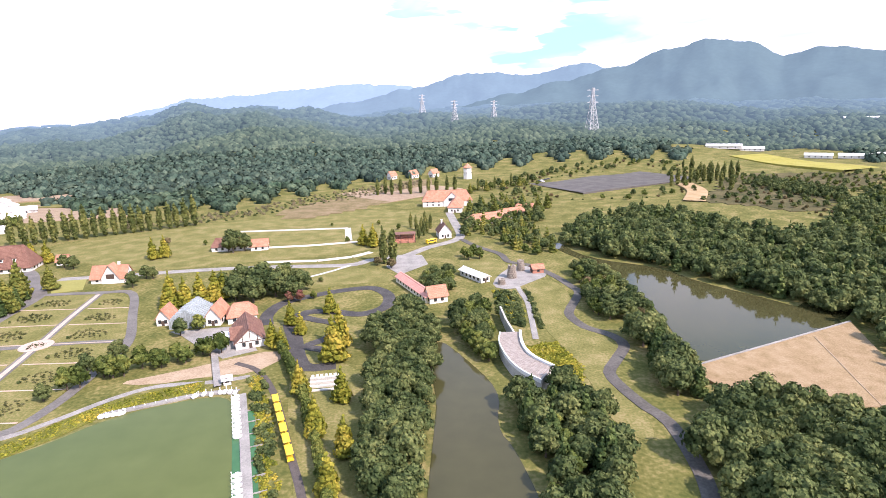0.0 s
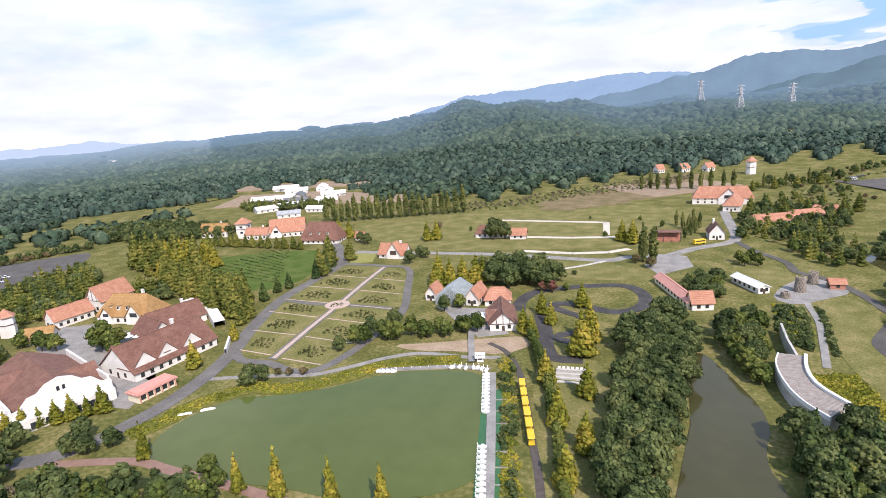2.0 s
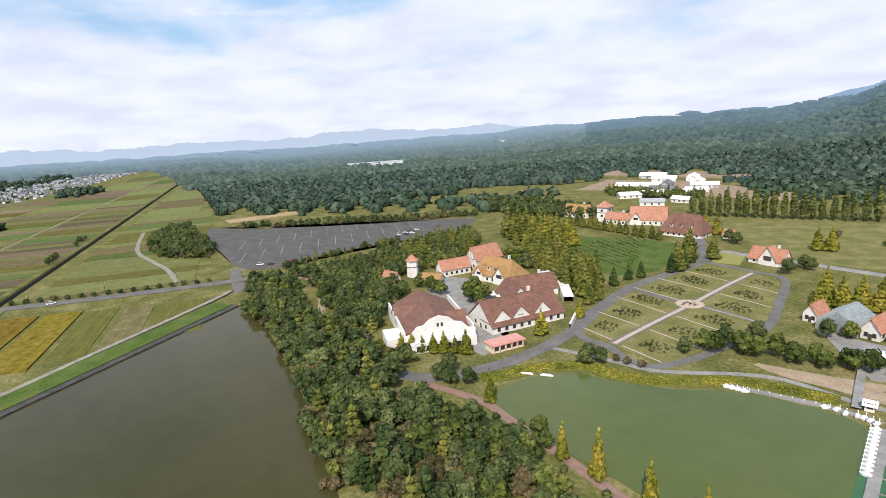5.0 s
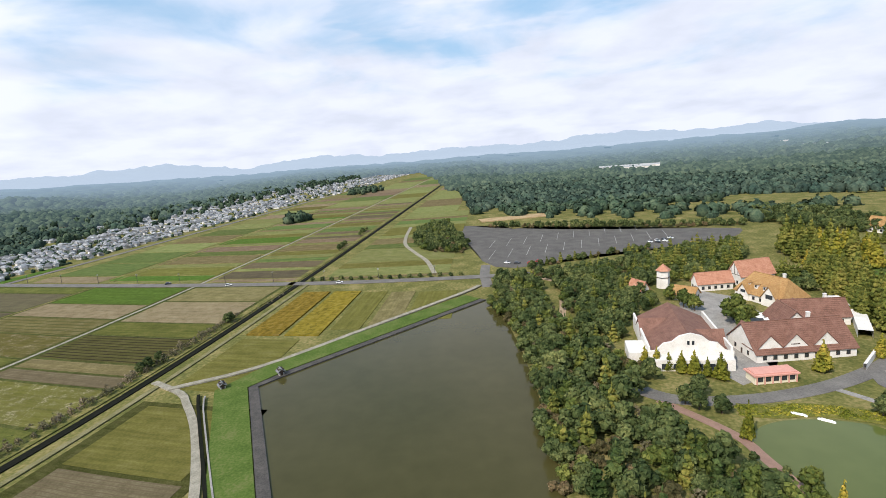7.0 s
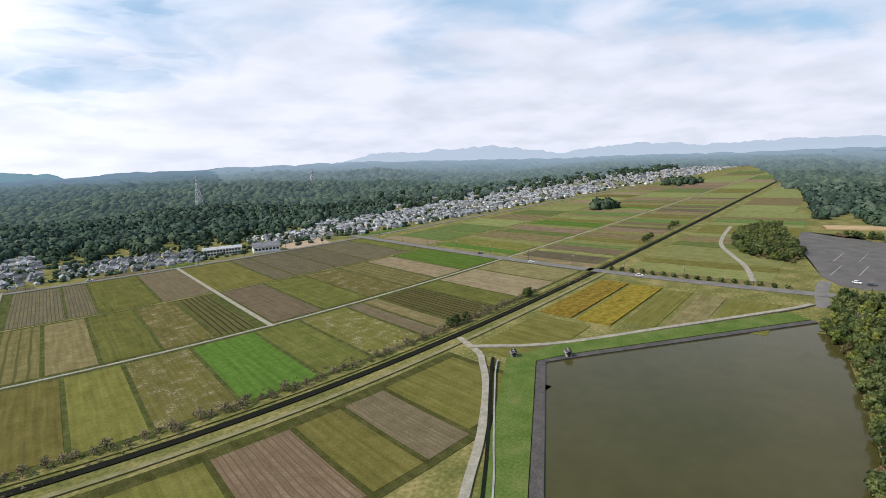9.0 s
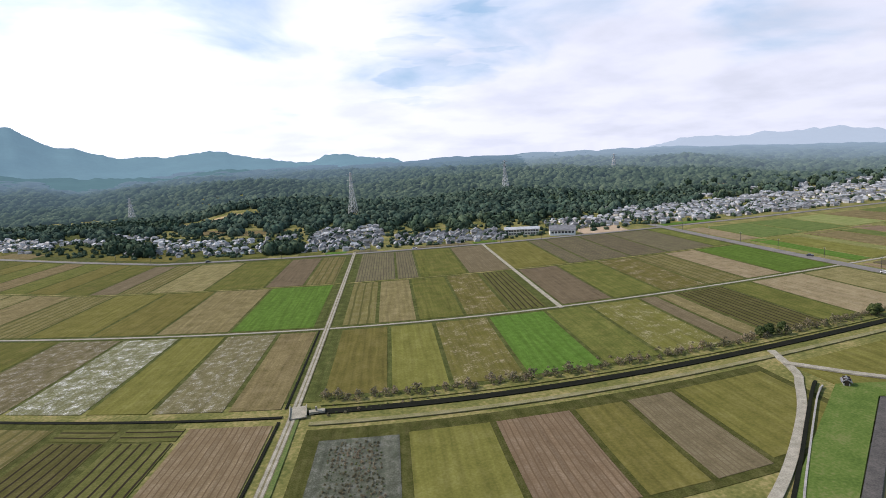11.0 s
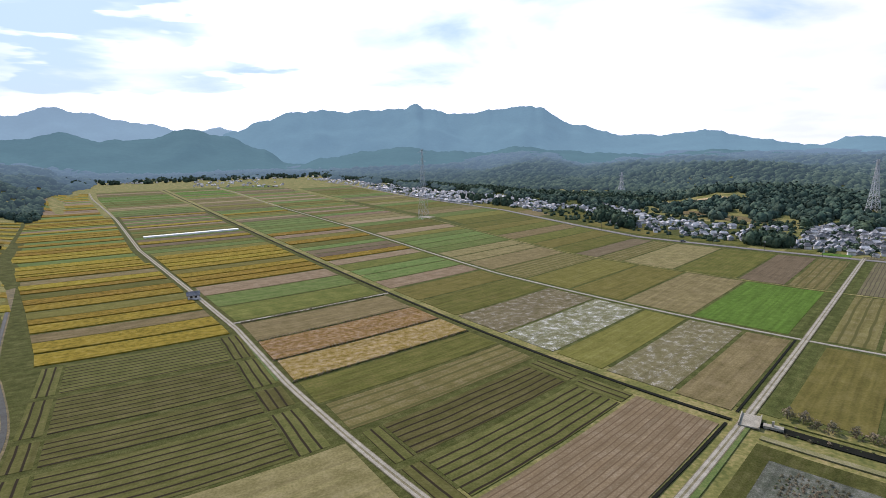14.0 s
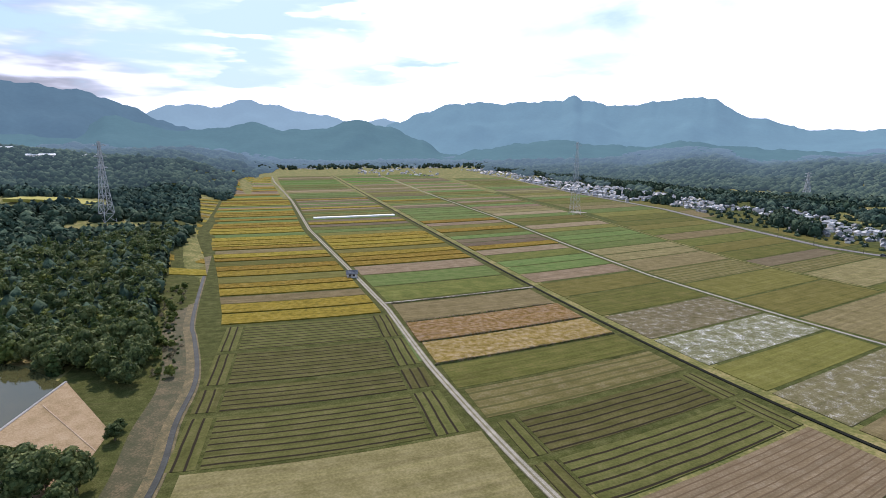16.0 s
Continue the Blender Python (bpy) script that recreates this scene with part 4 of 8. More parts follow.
def trunk_mesh(height_m, radius, limbs, seed):
    r = random.Random(seed)
    bm = bmesh.new()

    def limb(a, b, r0, r1):
        d = (b - a)
        m = Matrix.Translation((a + b) / 2) @ d.to_track_quat("Z", "Y").to_matrix().to_4x4()
        bmesh.ops.create_cone(bm, cap_ends=True, segments=7, radius1=r0, radius2=r1, depth=d.length, matrix=m)

    top = Vector((r.uniform(-0.2, 0.2), r.uniform(-0.2, 0.2), height_m))
    limb(Vector((0, 0, -0.3)), top * 0.5, radius * 1.3, radius * 0.8)
    limb(top * 0.5, top, radius * 0.8, radius * 0.3)
    for i in range(limbs):
        f = r.uniform(0.35, 0.75)
        a = r.uniform(0, 6.28)
        limb(top * f, top * f + Vector((math.cos(a), math.sin(a), r.uniform(0.5, 1.1))) * height_m * 0.35, radius * 0.5, radius * 0.15)
    me = bpy.data.meshes.new("trunk")
    bm.to_mesh(me)
    bm.free()
    me.materials.append(M_BARK)
    return me


TREES = {}


def make_tree(key, name, trunk, crown, label):
    TREES[key] = (name, trunk, crown, label)


def broad(seed, w=4.2, h=8.5, n=11):
    r = random.Random(seed)
    out = [(0, 0, h * 0.55, w * 0.62, h * 0.33)]
    for i in range(n):
        a, k = i * 2.4 + r.uniform(-0.4, 0.4), math.sqrt((i + 0.5) / n)
        z = h * (0.86 - 0.5 * k * k + r.uniform(-0.07, 0.07))
        out.append((math.cos(a) * w * 0.66 * k, math.sin(a) * w * 0.66 * k, z, w * r.uniform(0.3, 0.46), w * r.uniform(0.26, 0.4)))
    return out


def cone(seed, w=2.2, h=9.0, levels=8):
    r = random.Random(seed)
    out = []
    for i in range(levels):
        f = i / (levels - 1)
        rad = w * (1 - f) ** 0.85 * 0.62 + 0.25
        z = h * (0.14 + 0.82 * f)
        out.append((0, 0, z, rad * 1.05, h * 0.085))
        if f < 0.85:
            for k in range(3):
                a = r.uniform(0, 6.28)
                out.append((math.cos(a) * rad * 0.8, math.sin(a) * rad * 0.8, z - 0.2, rad * 0.55, h * 0.065))
    return out


def column(seed, w=1.5, h=11.0):
    r = random.Random(seed)
    out = []
    for i in range(9):
        f = i / 8
        rad = w * (0.55 + 0.45 * math.sin(math.pi * min(1, f * 0.9 + 0.12)))
        out.append((r.uniform(-0.25, 0.25), r.uniform(-0.25, 0.25), h * (0.1 + 0.84 * f), rad * (1 if f < 0.9 else 0.6), h * 0.09))
    return out


for i in range(3):
    make_tree("oak%d" % i, "broadleaf_tree", trunk_mesh(5.5, 0.28, 4, i), tuft_mesh("crown", broad(i), 1050, 0.42, M_OAK, i), "dark green evergreen tree with a lumpy crown")
for i in range(2):
    make_tree("fresh%d" % i, "broadleaf_tree", trunk_mesh(4.5, 0.2, 4, 10 + i), tuft_mesh("crown", broad(20 + i, 3.2, 6.8, 9), 480, 0.5, M_FRESH, 20 + i), "fresh green broadleaf tree with a loose crown")
    make_tree("gold%d" % i, "conical_tree", trunk_mesh(8.0, 0.18, 0, 30 + i), tuft_mesh("crown", cone(30 + i, 2.9, 8.6), 640, 0.42, M_GOLDEN, 30 + i), "slender conical tree turning golden green")
    make_tree("bronze%d" % i, "conical_tree", trunk_mesh(9.0, 0.2, 0, 40 + i), tuft_mesh("crown", cone(40 + i, 3.5, 10.5), 700, 0.48, M_BRONZE, 40 + i), "tall conical tree with bronze-green autumn leaves")
    make_tree("cedar%d" % i, "cedar_tree", trunk_mesh(8.5, 0.22, 0, 50 + i), tuft_mesh("crown", cone(50 + i, 2.9, 10.0), 620, 0.5, M_CEDAR, 50 + i), "dark green pointed cedar")
    make_tree("poplar%d" % i, "poplar_tree", trunk_mesh(8.0, 0.16, 0, 60 + i), tuft_mesh("crown", column(60 + i, 1.3, 11.5), 420, 0.42, M_POPLAR, 60 + i), "narrow upright poplar with olive green leaves")
for i in range(3):
    make_tree("wood%d" % i, "broadleaf_tree", TREES["oak%d" % i][1], tuft_mesh("crown", broad(90 + i, 4.2, 8.5, 7), 250, 0.58, M_OAK, 90 + i), "dark green evergreen tree with a lumpy crown")
make_tree("wood_fir", "cedar_tree", TREES["cedar0"][1], tuft_mesh("crown", cone(94, 2.9, 10.0, 6), 170, 0.7, M_CEDAR, 94), "dark green pointed cedar")
make_tree("wood_bronze", "conical_tree", TREES["bronze0"][1], tuft_mesh("crown", cone(95, 3.4, 10.5, 6), 170, 0.65, M_BRONZE, 95), "tall conical tree with bronze-green autumn leaves")
make_tree("wood_fresh", "broadleaf_tree", TREES["fresh0"][1], tuft_mesh("crown", broad(96, 3.6, 7.2, 6), 210, 0.55, M_FRESH, 96), "fresh green broadleaf tree with a loose crown")
make_tree("rust", "autumn_tree", trunk_mesh(3.5, 0.15, 5, 70), tuft_mesh("crown", broad(70, 2.6, 5.0, 8), 320, 0.42, M_RUST, 70), "rust brown autumn tree with thin leaves")
make_tree("red", "autumn_tree", trunk_mesh(3.0, 0.14, 4, 71), tuft_mesh("crown", broad(71, 2.0, 5.0, 8), 320, 0.4, M_RED, 71), "small tree with rusty red leaves")
make_tree("bare", "bare_tree", trunk_mesh(3.2, 0.12, 7, 75), tuft_mesh("crown", broad(75, 2.4, 4.2, 7), 150, 0.3, M_BARE, 75, 0.3, 1, 0.3), "small half-bare tree with thin brown twigs")
make_tree("bush", "shrub", trunk_mesh(0.8, 0.08, 3, 72), tuft_mesh("crown", broad(72, 1.5, 2.2, 6), 160, 0.35, M_OAK, 72), "rounded dark green shrub")

FIRST = {}


def tree(key, x, y, scale=1.0, z=0.0, group=""):
    name, trunk, crown, label = TREES[key]
    m = pose(x, y, z, 0, 0, rng.uniform(0, 360))
    size = scale * rng.uniform(0.9, 1.12)
    if key not in FIRST:
        top = new(name)
        t, c = new("trunk", trunk), new("crown", crown)
        t.parent = c.parent = top
        tagged(top, label, "shrub" if key == "bush" else "tree")
        FIRST[key] = top
        top.matrix_basis = m
        ob = top
    else:
        FIRST[key].scale = (1, 1, 1)
        ob = copy_thing(FIRST[key], m)
    ob.scale = (size, size, size * rng.uniform(0.92, 1.08))
    if group:
        ob["group"] = group
    return ob


def inside(x, y, outline):
    hit = False
    for (x0, y0), (x1, y1) in zip(outline, outline[1:] + outline[:1]):
        if (y0 > y) != (y1 > y) and x < x0 + (x1 - x0) * (y - y0) / (y1 - y0):
            hit = not hit
    return hit


def spread_in(outline, gap):
    xs, ys = [p[0] for p in outline], [p[1] for p in outline]
    y = min(ys)
    row = 0
    while y < max(ys):
        x = min(xs) + (gap / 2 if row % 2 else 0)
        while x < max(xs):
            px, py = x + rng.uniform(-0.3, 0.3) * gap, y + rng.uniform(-0.3, 0.3) * gap
            if inside(px, py, outline):
                yield px, py
            x += gap
        y += gap * 0.86
        row += 1


def grove(outline, gap, keys, scale=1.0, group="", fit=None):
    for x, y in spread_in(outline, gap):
        tree(rng.choice(keys), x, y, scale * rng.uniform(0.85, 1.15), fit(x, y) if fit else 0, group)


# crowns of lighter build for the dense woods
LIGHT = {"oak0": "wood0", "oak1": "wood1", "oak2": "wood2", "cedar0": "wood_fir", "cedar1": "wood_fir", "fresh0": "wood_fresh", "bronze0": "wood_bronze",
         "bronze1": "wood_bronze", "rust": "rust", "bare": "bare", "bush": "bush", "reed": "reed", "rose": "rose"}


def thicket(name, outline, gap, keys, scale, label, category="woods", fit=None, light=True):
    """A wood too dense to count, in one mesh."""
    vs, fs, mats, which = [], [], [], []
    n = 0
    meshes = {}
    for x, y in spread_in(outline, gap):
        k = rng.choice(keys)
        k = LIGHT[k] if light else k
        if k not in meshes:
            me = TREES[k][2]
            co = np.empty(len(me.vertices) * 3)
            me.vertices.foreach_get("co", co)
            meshes[k] = (co.reshape(-1, 3), [tuple(p.vertices) for p in me.polygons])
            mats.append(k)
        co, faces = meshes[k]
        a, s = rng.uniform(0, 6.28), scale * rng.uniform(0.8, 1.2)
        c, d = math.cos(a) * s, math.sin(a) * s
        z = (fit(x, y) if fit else 0) - 0.8 * s
        vs.append(np.stack([x + co[:, 0] * c - co[:, 1] * d, y + co[:, 0] * d + co[:, 1] * c, z + co[:, 2] * s * rng.uniform(0.85, 1.15)], 1))
        fs += [tuple(i + n for i in f) for f in faces]
        which += [mats.index(k)] * len(faces)
        n += len(co)
    if not vs:
        return None
    me = bpy.data.meshes.new(name)
    me.from_pydata(np.concatenate(vs).tolist(), [], fs)
    for k in mats:
        me.materials.append(TREES[k][2].materials[0])
    me.polygons.foreach_set("material_index", which)
    me.update()
    return tagged(new(name, me), label, category, kind="stuff")


# the belts of trees round the ponds
OAKS = ["oak0", "oak1", "oak2"]
grove([(-27, 190), (-16, 212), (-5, 208), (-4, 180), (-4, 146), (-6, 103), (-16, 92), (-21, 120), (-24, 142), (-22, 165)], 6.0, OAKS, 1.0, "trees of the belt by the narrow pond")
grove([(3, 192), (6, 212), (17, 212), (17, 195), (14, 170), (18, 163), (9, 172)], 4.6, ["fresh0", "fresh1", "oak1"], 0.95, "trees by the narrow pond")
grove([(17, 141), (26, 142), (34, 148), (42, 128), (40, 104), (30, 88), (20, 92), (22, 112)], 5.2, OAKS + ["cedar0", "fresh0"], 1.0, "trees below the lawn")
thicket("wood_below_the_dam", [(56, 110), (60, 122), (68, 133), (84, 137), (100, 128), (110, 116), (106, 92), (80, 84), (58, 92)], 6.2, OAKS, 1.12, "dense grove of evergreen trees below the dam", light=False)
grove([(62, 158), (66, 184), (75, 190), (74, 160), (70, 138), (63, 140)], 5.2, ["oak0", "cedar1", "oak2"], 1.05, "trees along the winding path")
grove([(56, 222), (61, 245), (64, 268), (74, 262), (80, 230), (78, 202), (68, 196), (58, 206)], 5.8, OAKS + ["rust", "fresh1"], 0.95, "trees along the winding path")
thicket("wood_by_the_tarn", [(78, 345), (89, 288), (118, 287), (121, 252), (128, 226), (140, 222), (152, 206), (146, 183), (140, 150), (150, 120), (215, 130), (262, 200), (246, 290), (230, 325), (198, 312), (180, 360), (150, 410), (92, 372)], 8.0, OAKS + ["oak1", "cedar0"], 1.3,
        "dense dark green wood on the far side of the pond")
thicket("slope_hedge", [(296, 525), (294, 465), (309, 419), (335, 456), (327, 518), (318, 566)], 7.0, OAKS, 0.85, "dark line of trees across the grassy slope", fit=height)
thicket("slope_scrub", [(194, 442), (233, 440), (262, 370), (320, 380), (430, 500), (440, 560), (328, 600), (280, 560), (240, 470)], 9.0, ["bush", "fresh0", "bush", "oak1", "rust", "oak0"], 0.62, "scattered bushes on the grassy slope", fit=height)
thicket("slope_wood", [(300, 412), (358, 446), (420, 470), (440, 330), (340, 220), (268, 210), (250, 300), (236, 312), (232, 336), (250, 352), (280, 385)], 8.5, OAKS + ["fresh0"], 1.1, "open wood on the hillside behind the pond", fit=height)
for i in range(8):
    f = i / 7
    x, y = 279 - 19 * f, 644 - 142 * f
    tree("poplar%d" % (i % 2), x + 3 * math.sin(i * 2.1), y, 1.7, height(x, y), group="poplars on the hill")
thicket("tarn_shore_wood", [(69, 327), (88, 296), (126, 245), (141, 212), (148, 196), (172, 222), (158, 240), (140, 276), (97, 336)], 6.4, OAKS + ["cedar0", "oak1"], 1.15,
        "dense evergreen trees reaching over the pond's far shore")
thicket("wood_by_the_reservoir", [(-318, 42), (-300, 36), (-274, 35), (-215, 40), (-165, 34), (-138, 29), (-112, 30), (-88, 40), (-80, 66), (-100, 73), (-118, 70), (-141, 62), (-167, 58), (-180, 68), (-205, 60), (-240, 56), (-297, 62)], 6.0, OAKS + ["oak0", "cedar1", "fresh0", "fresh0", "bronze0", "rust", "rust", "bare"], 1.0,
        "dense mixed wood along the reservoir bank")
thicket("wood_by_the_stream", [(180, -98), (190, -108), (216, -131), (250, -148), (284, -176), (336, -212), (360, -232), (395, -264), (432, -284), (430, -200), (400, -120), (300, -70), (262, -56), (240, -86), (200, -92)], 7.2, OAKS + ["oak1", "cedar0", "fresh0"], 1.2,
        "dense dark green wood beside the rice fields", fit=height)
thicket("wood_by_the_village", [(-215, 60), (-240, 62), (-300, 70), (-318, 60), (-322, 95), (-300, 105), (-282, 98), (-262, 92), (-240, 84), (-226, 78)], 5.6, ["oak1", "fresh0", "rust", "oak0"], 0.8, "mixed trees behind the white buildings")
thicket("wood_north_of_the_village", [(-330, 120), (-345, 160), (-352, 205), (-330, 200), (-290, 168), (-276, 150), (-270, 130), (-285, 118)], 6.2, ["bronze0", "oak1", "fresh0", "bronze1"], 0.9, "mixed trees between the car park and the buildings")
thicket("wood_by_the_farm", [(-300, 320), (-345, 320), (-420, 330), (-470, 300), (-440, 270), (-400, 262), (-380, 270), (-355, 285)], 8.5, OAKS, 1.1, "dark trees beside the farm buildings")
grove([(-270, 200), (-300, 205), (-330, 218), (-318, 240), (-290, 250), (-262, 226)], 8.0, ["bronze0", "bronze1", "gold0"], 1.65, "tall conical trees beside the vineyard")
grove([(-262, 180), (-240, 184), (-205, 168), (-190, 162), (-184, 166), (-190, 186), (-205, 190), (-235, 200), (-262, 206)], 6.6, ["bronze0", "bronze1"], 1.35, "tall conical trees beside the vineyard")
for x, y in ((-189, 187), (-192, 200), (-191, 207), (-188, 225), (-189, 236), (-194, 247)):
    tree("cedar0", x, y, 0.95, group="conifers along the garden road")
for x, y in ((-182, 165), (-178, 167), (-176, 160), (-184, 172)):
    tree("bronze1", x, y, 0.85, group="conifers along the garden road")
for i in range(13):
    tree("bronze0", -322 + i * 6.6, 274 + i * 0.4 + (i % 2), 0.9, group="row of trees below the farm")
for i in range(20):
    f = i / 19
    tree("poplar%d" % (i % 2), -284 + f * 96 + rng.uniform(-0.7, 0.7), 362 + 56 * f + rng.uniform(-0.8, 0.8), 1.75, group="row of poplars")
for x, y in ((-54, 196), (-57, 181), (-43, 149), (-30, 145), (-34, 128), (-25, 119), (-26, 104)):
    tree("gold%d" % (int(x) % 2), x, y, 1.2, group="golden trees on the lawn")
tree("gold0", -37, 171, 1.75, group="golden trees on the lawn")
tree("gold1", -37, 184, 1.5, group="golden trees on the lawn")
for i in range(36):
    f = i / 35
    tree("fresh%d" % (i % 2), -58.0 + f * 33, 182 - f * 84 + 6 * math.sin(f * 3), rng.uniform(0.5, 0.66), group="hedge trees beside the railway")
for x, y in ((-68, 233), (-63, 232)):
    tree("red", x, y, 1.0)
for key, x, y, k in (("gold1", -235, 311, 1.7), ("gold0", -230, 316, 1.5), ("bronze0", -200, 253, 1.6), ("bronze1", -196, 246, 1.5), ("bronze0", -188, 229, 1.5), ("bronze1", -192, 262, 1.4), ("gold0", -169, 317, 1.5),
                     ("gold1", -164, 321, 1.7), ("rust", -178, 354, 1.0), ("fresh0", -74, 262, 0.9), ("gold0", -49, 337, 1.5), ("gold1", -42, 331, 1.6), ("rust", -35, 289, 1.2), ("rust", -72, 247, 1.0), ("oak1", -152, 262, 0.8),
                     ("gold0", -60, 205, 1.2), ("gold1", -61, 184, 1.3), ("gold0", -47, 218, 1.3), ("fresh1", -95, 203, 0.9), ("oak1", -100, 198, 0.8), ("bush", -60, 262, 1.0), ("bush", -118, 345, 1.0)):
    tree(key, x, y, k, group="scattered trees of the park")
tree("fresh1", -58, 236, 0.6)
tree("poplar0", -32, 292, 1.7)
tree("poplar1", -27, 292, 1.6)
tree("rust", -27, 282, 1.3)
for x, y, s in ((-93, 238, 1.5), (-84, 246, 1.7), (-76, 241, 1.6), (-68, 238, 1.3), (-84, 234, 1.4), (-74, 251, 1.5), (-94, 251, 1.5), (-66, 248, 1.3), (-101, 245, 1.4), (-86, 257, 1.3)):
    tree(OAKS[int(x) % 3], x, y, s, group="clump of oaks above the courtyard")
for x, y in ((-113, 232), (-118, 228), (-108, 236), (-121, 236), (-102, 238), (-99, 240)):
    tree("gold%d" % (int(x) % 2), x, y, 1.6, group="golden trees by the glasshouse")
for i in range(13):
    f = i / 12
    tree("fresh%d" % (i % 2), -116 + f * 38, 158 + f * 24 + rng.uniform(-3, 3), 1.0, group="trees below the courtyard")
for x, y in ((-117, 168), (-112, 178), (-119, 150), (-108, 165)):
    tree("oak1", x, y, 0.75, group="trees below the courtyard")
for x, y, s in ((-131, 117, 0.75), (-133, 121, 0.7), (-129, 122, 0.65)):
    tree("oak0", x, y, s, group="trees on the lake shore")
for x, y in ((-127, 127), (-123, 128), (-119, 130)):
    tree("rust", x, y, 0.55, group="autumn shrubs on the lake shore")
# the near shore of the boating lake
for x, y, s in ((-84, 79, 1.0), (-71, 81, 0.95), (-60, 84, 0.9), (-94, 77, 0.8), (-127, 78, 0.85)):
    shore = tree("gold%d" % (int(-x) % 2), x, y, s * 1.3, group="golden trees on the lake shore")
    shore.scale = (s * 0.85, s * 0.85, s * 1.45)
tree("fresh0", -104, 78, 0.85)
tree("fresh1", -100, 77, 0.7)
for x, y in ((-112, 78), (-90, 74), (-78, 76), (-66, 78), (-118, 74), (-54, 88)):
    tree("rust" if int(x) % 2 else "bush", x, y, 0.8, group="shrubs on the lake shore")
thicket("wood_of_the_near_shore", [(-150, 62), (-118, 68), (-96, 72), (-70, 72), (-50, 78), (-44, 70), (-60, 58), (-90, 52), (-130, 56)], 5.0, ["oak0", "oak1", "fresh0", "rust"], 0.75, "mixed low trees on the lake's near shore", light=False)
for x, y in ((-148, 72), (-152, 78), (-144, 74), (-141, 79)):
    tree("oak2", x, y, 0.7, group="trees beside the white hall")
for i in range(7):
    tree("gold%d" % (i % 2), -177 + i * 2.6, 72 + i * 3.0, 0.95 - 0.1 * (i % 3), group="golden trees before the white hall")
for x, y, s in ((-218, 124, 0.8), (-212, 123, 0.75), (-206, 122, 0.8), (-201, 121, 0.7), (-209, 128, 0.7), (-228, 115, 0.8), (-234, 113, 0.8), (-251, 116, 0.7), (-246, 112, 0.7)):
    tree("fresh%d" % (int(-x) % 2), x, y, s * 1.4, group="trees of the village square")
tree("gold0", -166, 146, 0.9)
for x, y, s in ((-126, 327, 1.4), (-120, 330, 1.2), (-130, 330, 0.9), (-122, 334, 0.8), (-152, 350, 0.55), (-142, 366, 0.7), (-137, 367, 0.65), (-60, 345, 0.5), (-46, 400, 0.6), (-30, 380, 0.6), (-80, 400, 0.4), (-205, 300, 0.8), (-212, 303, 0.8), (-153, 277, 0.75), (-149, 276, 0.7)):
    tree("oak1" if s > 0.6 else "fresh0", x, y, s, group="trees of the meadow")
for x, y in ((-15, 350), (-12, 358), (-10, 366), (-14, 372), (-18, 378), (-8, 380), (-22, 386), (-12, 390)):
    tree("poplar%d" % (int(-x) % 2), x, y, 0.95, group="poplars by the white cottage")
thicket("wood_of_the_upper_park", [(14, 350), (14, 400), (24, 440), (40, 450), (60, 470), (80, 450), (76, 400), (60, 380), (60, 350), (70, 330), (62, 300), (40, 300), (36, 330), (24, 360)], 7.5, ["oak0", "fresh0", "oak1", "bronze0"], 0.85, "mixed trees of the upper park")
thicket("wood_arcade", [(-8, 236), (-12, 262), (-3, 272), (6, 262), (4, 240)], 5.2, ["oak0", "oak1", "fresh0"], 0.75, "mixed trees behind the pink arcade")
for x, y in ((12, 300), (17, 303), (20, 296), (14, 294)):
    tree("fresh0", x, y, 0.9, group="bright trees of the upper park")
# bare trees along the canal
for i in range(60):
    a = -9 - i * 4.4 + rng.uniform(-1.2, 1.2)
    x, y = bend(*plain(a, 10.2 + rng.uniform(-1.2, 1.2)), 336)
    tree("bare", x, y, rng.uniform(0.6, 1.05), group="half-bare trees along the canal")
for a, b in ((-194, 12), (-199, 12), (-205, 11), (-259, 10), (-263, 10), (-460, 12), (-470, 12), (-482, 13), (-540, 14), (-556, 15), (-572, 15)):
    x, y = bend(*plain(a, b), 336)
    tree("oak1", x, y, 0.62, group="round trees along the canal")
for i in range(16):
    x, y = bend(*plain(-348 - (i % 2), -6 - i * 7.5), 336)
    tree("bush", x, y, 1.2, group="hedge beside the highway")
# round the white village
thicket("wood_hall", [(-200, 64), (-180, 66), (-168, 72), (-160, 68), (-166, 60), (-190, 58)], 4.6, ["oak1", "fresh0", "rust"], 0.75, "mixed trees below the white hall")
thicket("wood_behind_hall", [(-232, 96), (-244, 108), (-262, 108), (-262, 96), (-246, 86), (-234, 88)], 5.2, ["oak0", "fresh0", "oak2"], 0.7, "evergreen trees behind the white hall")
thicket("wood_shops", [(-240, 168), (-256, 172), (-270, 176), (-272, 186), (-250, 184), (-236, 178)], 5.2, ["bronze0", "oak1"], 0.9, "mixed trees behind the white shops")
thicket("wood_tower", [(-276, 104), (-290, 108), (-300, 118), (-288, 122), (-274, 118)], 5.0, ["oak1", "rust", "fresh0"], 0.75, "mixed low trees by the slim tower")
thicket("wood_car_park", [(-340, 66), (-332, 64), (-350, 112), (-354, 152), (-362, 152), (-356, 110)], 4.6, ["rust", "bronze0", "oak1"], 0.6, "rust and bronze trees along the car park")
thicket("wood_far_car_park", [(-410, 244), (-460, 142), (-512, 60), (-520, 66), (-470, 150), (-418, 250)], 5.5, ["oak1", "rust", "oak2"], 0.75, "mixed trees along the far car park edge")
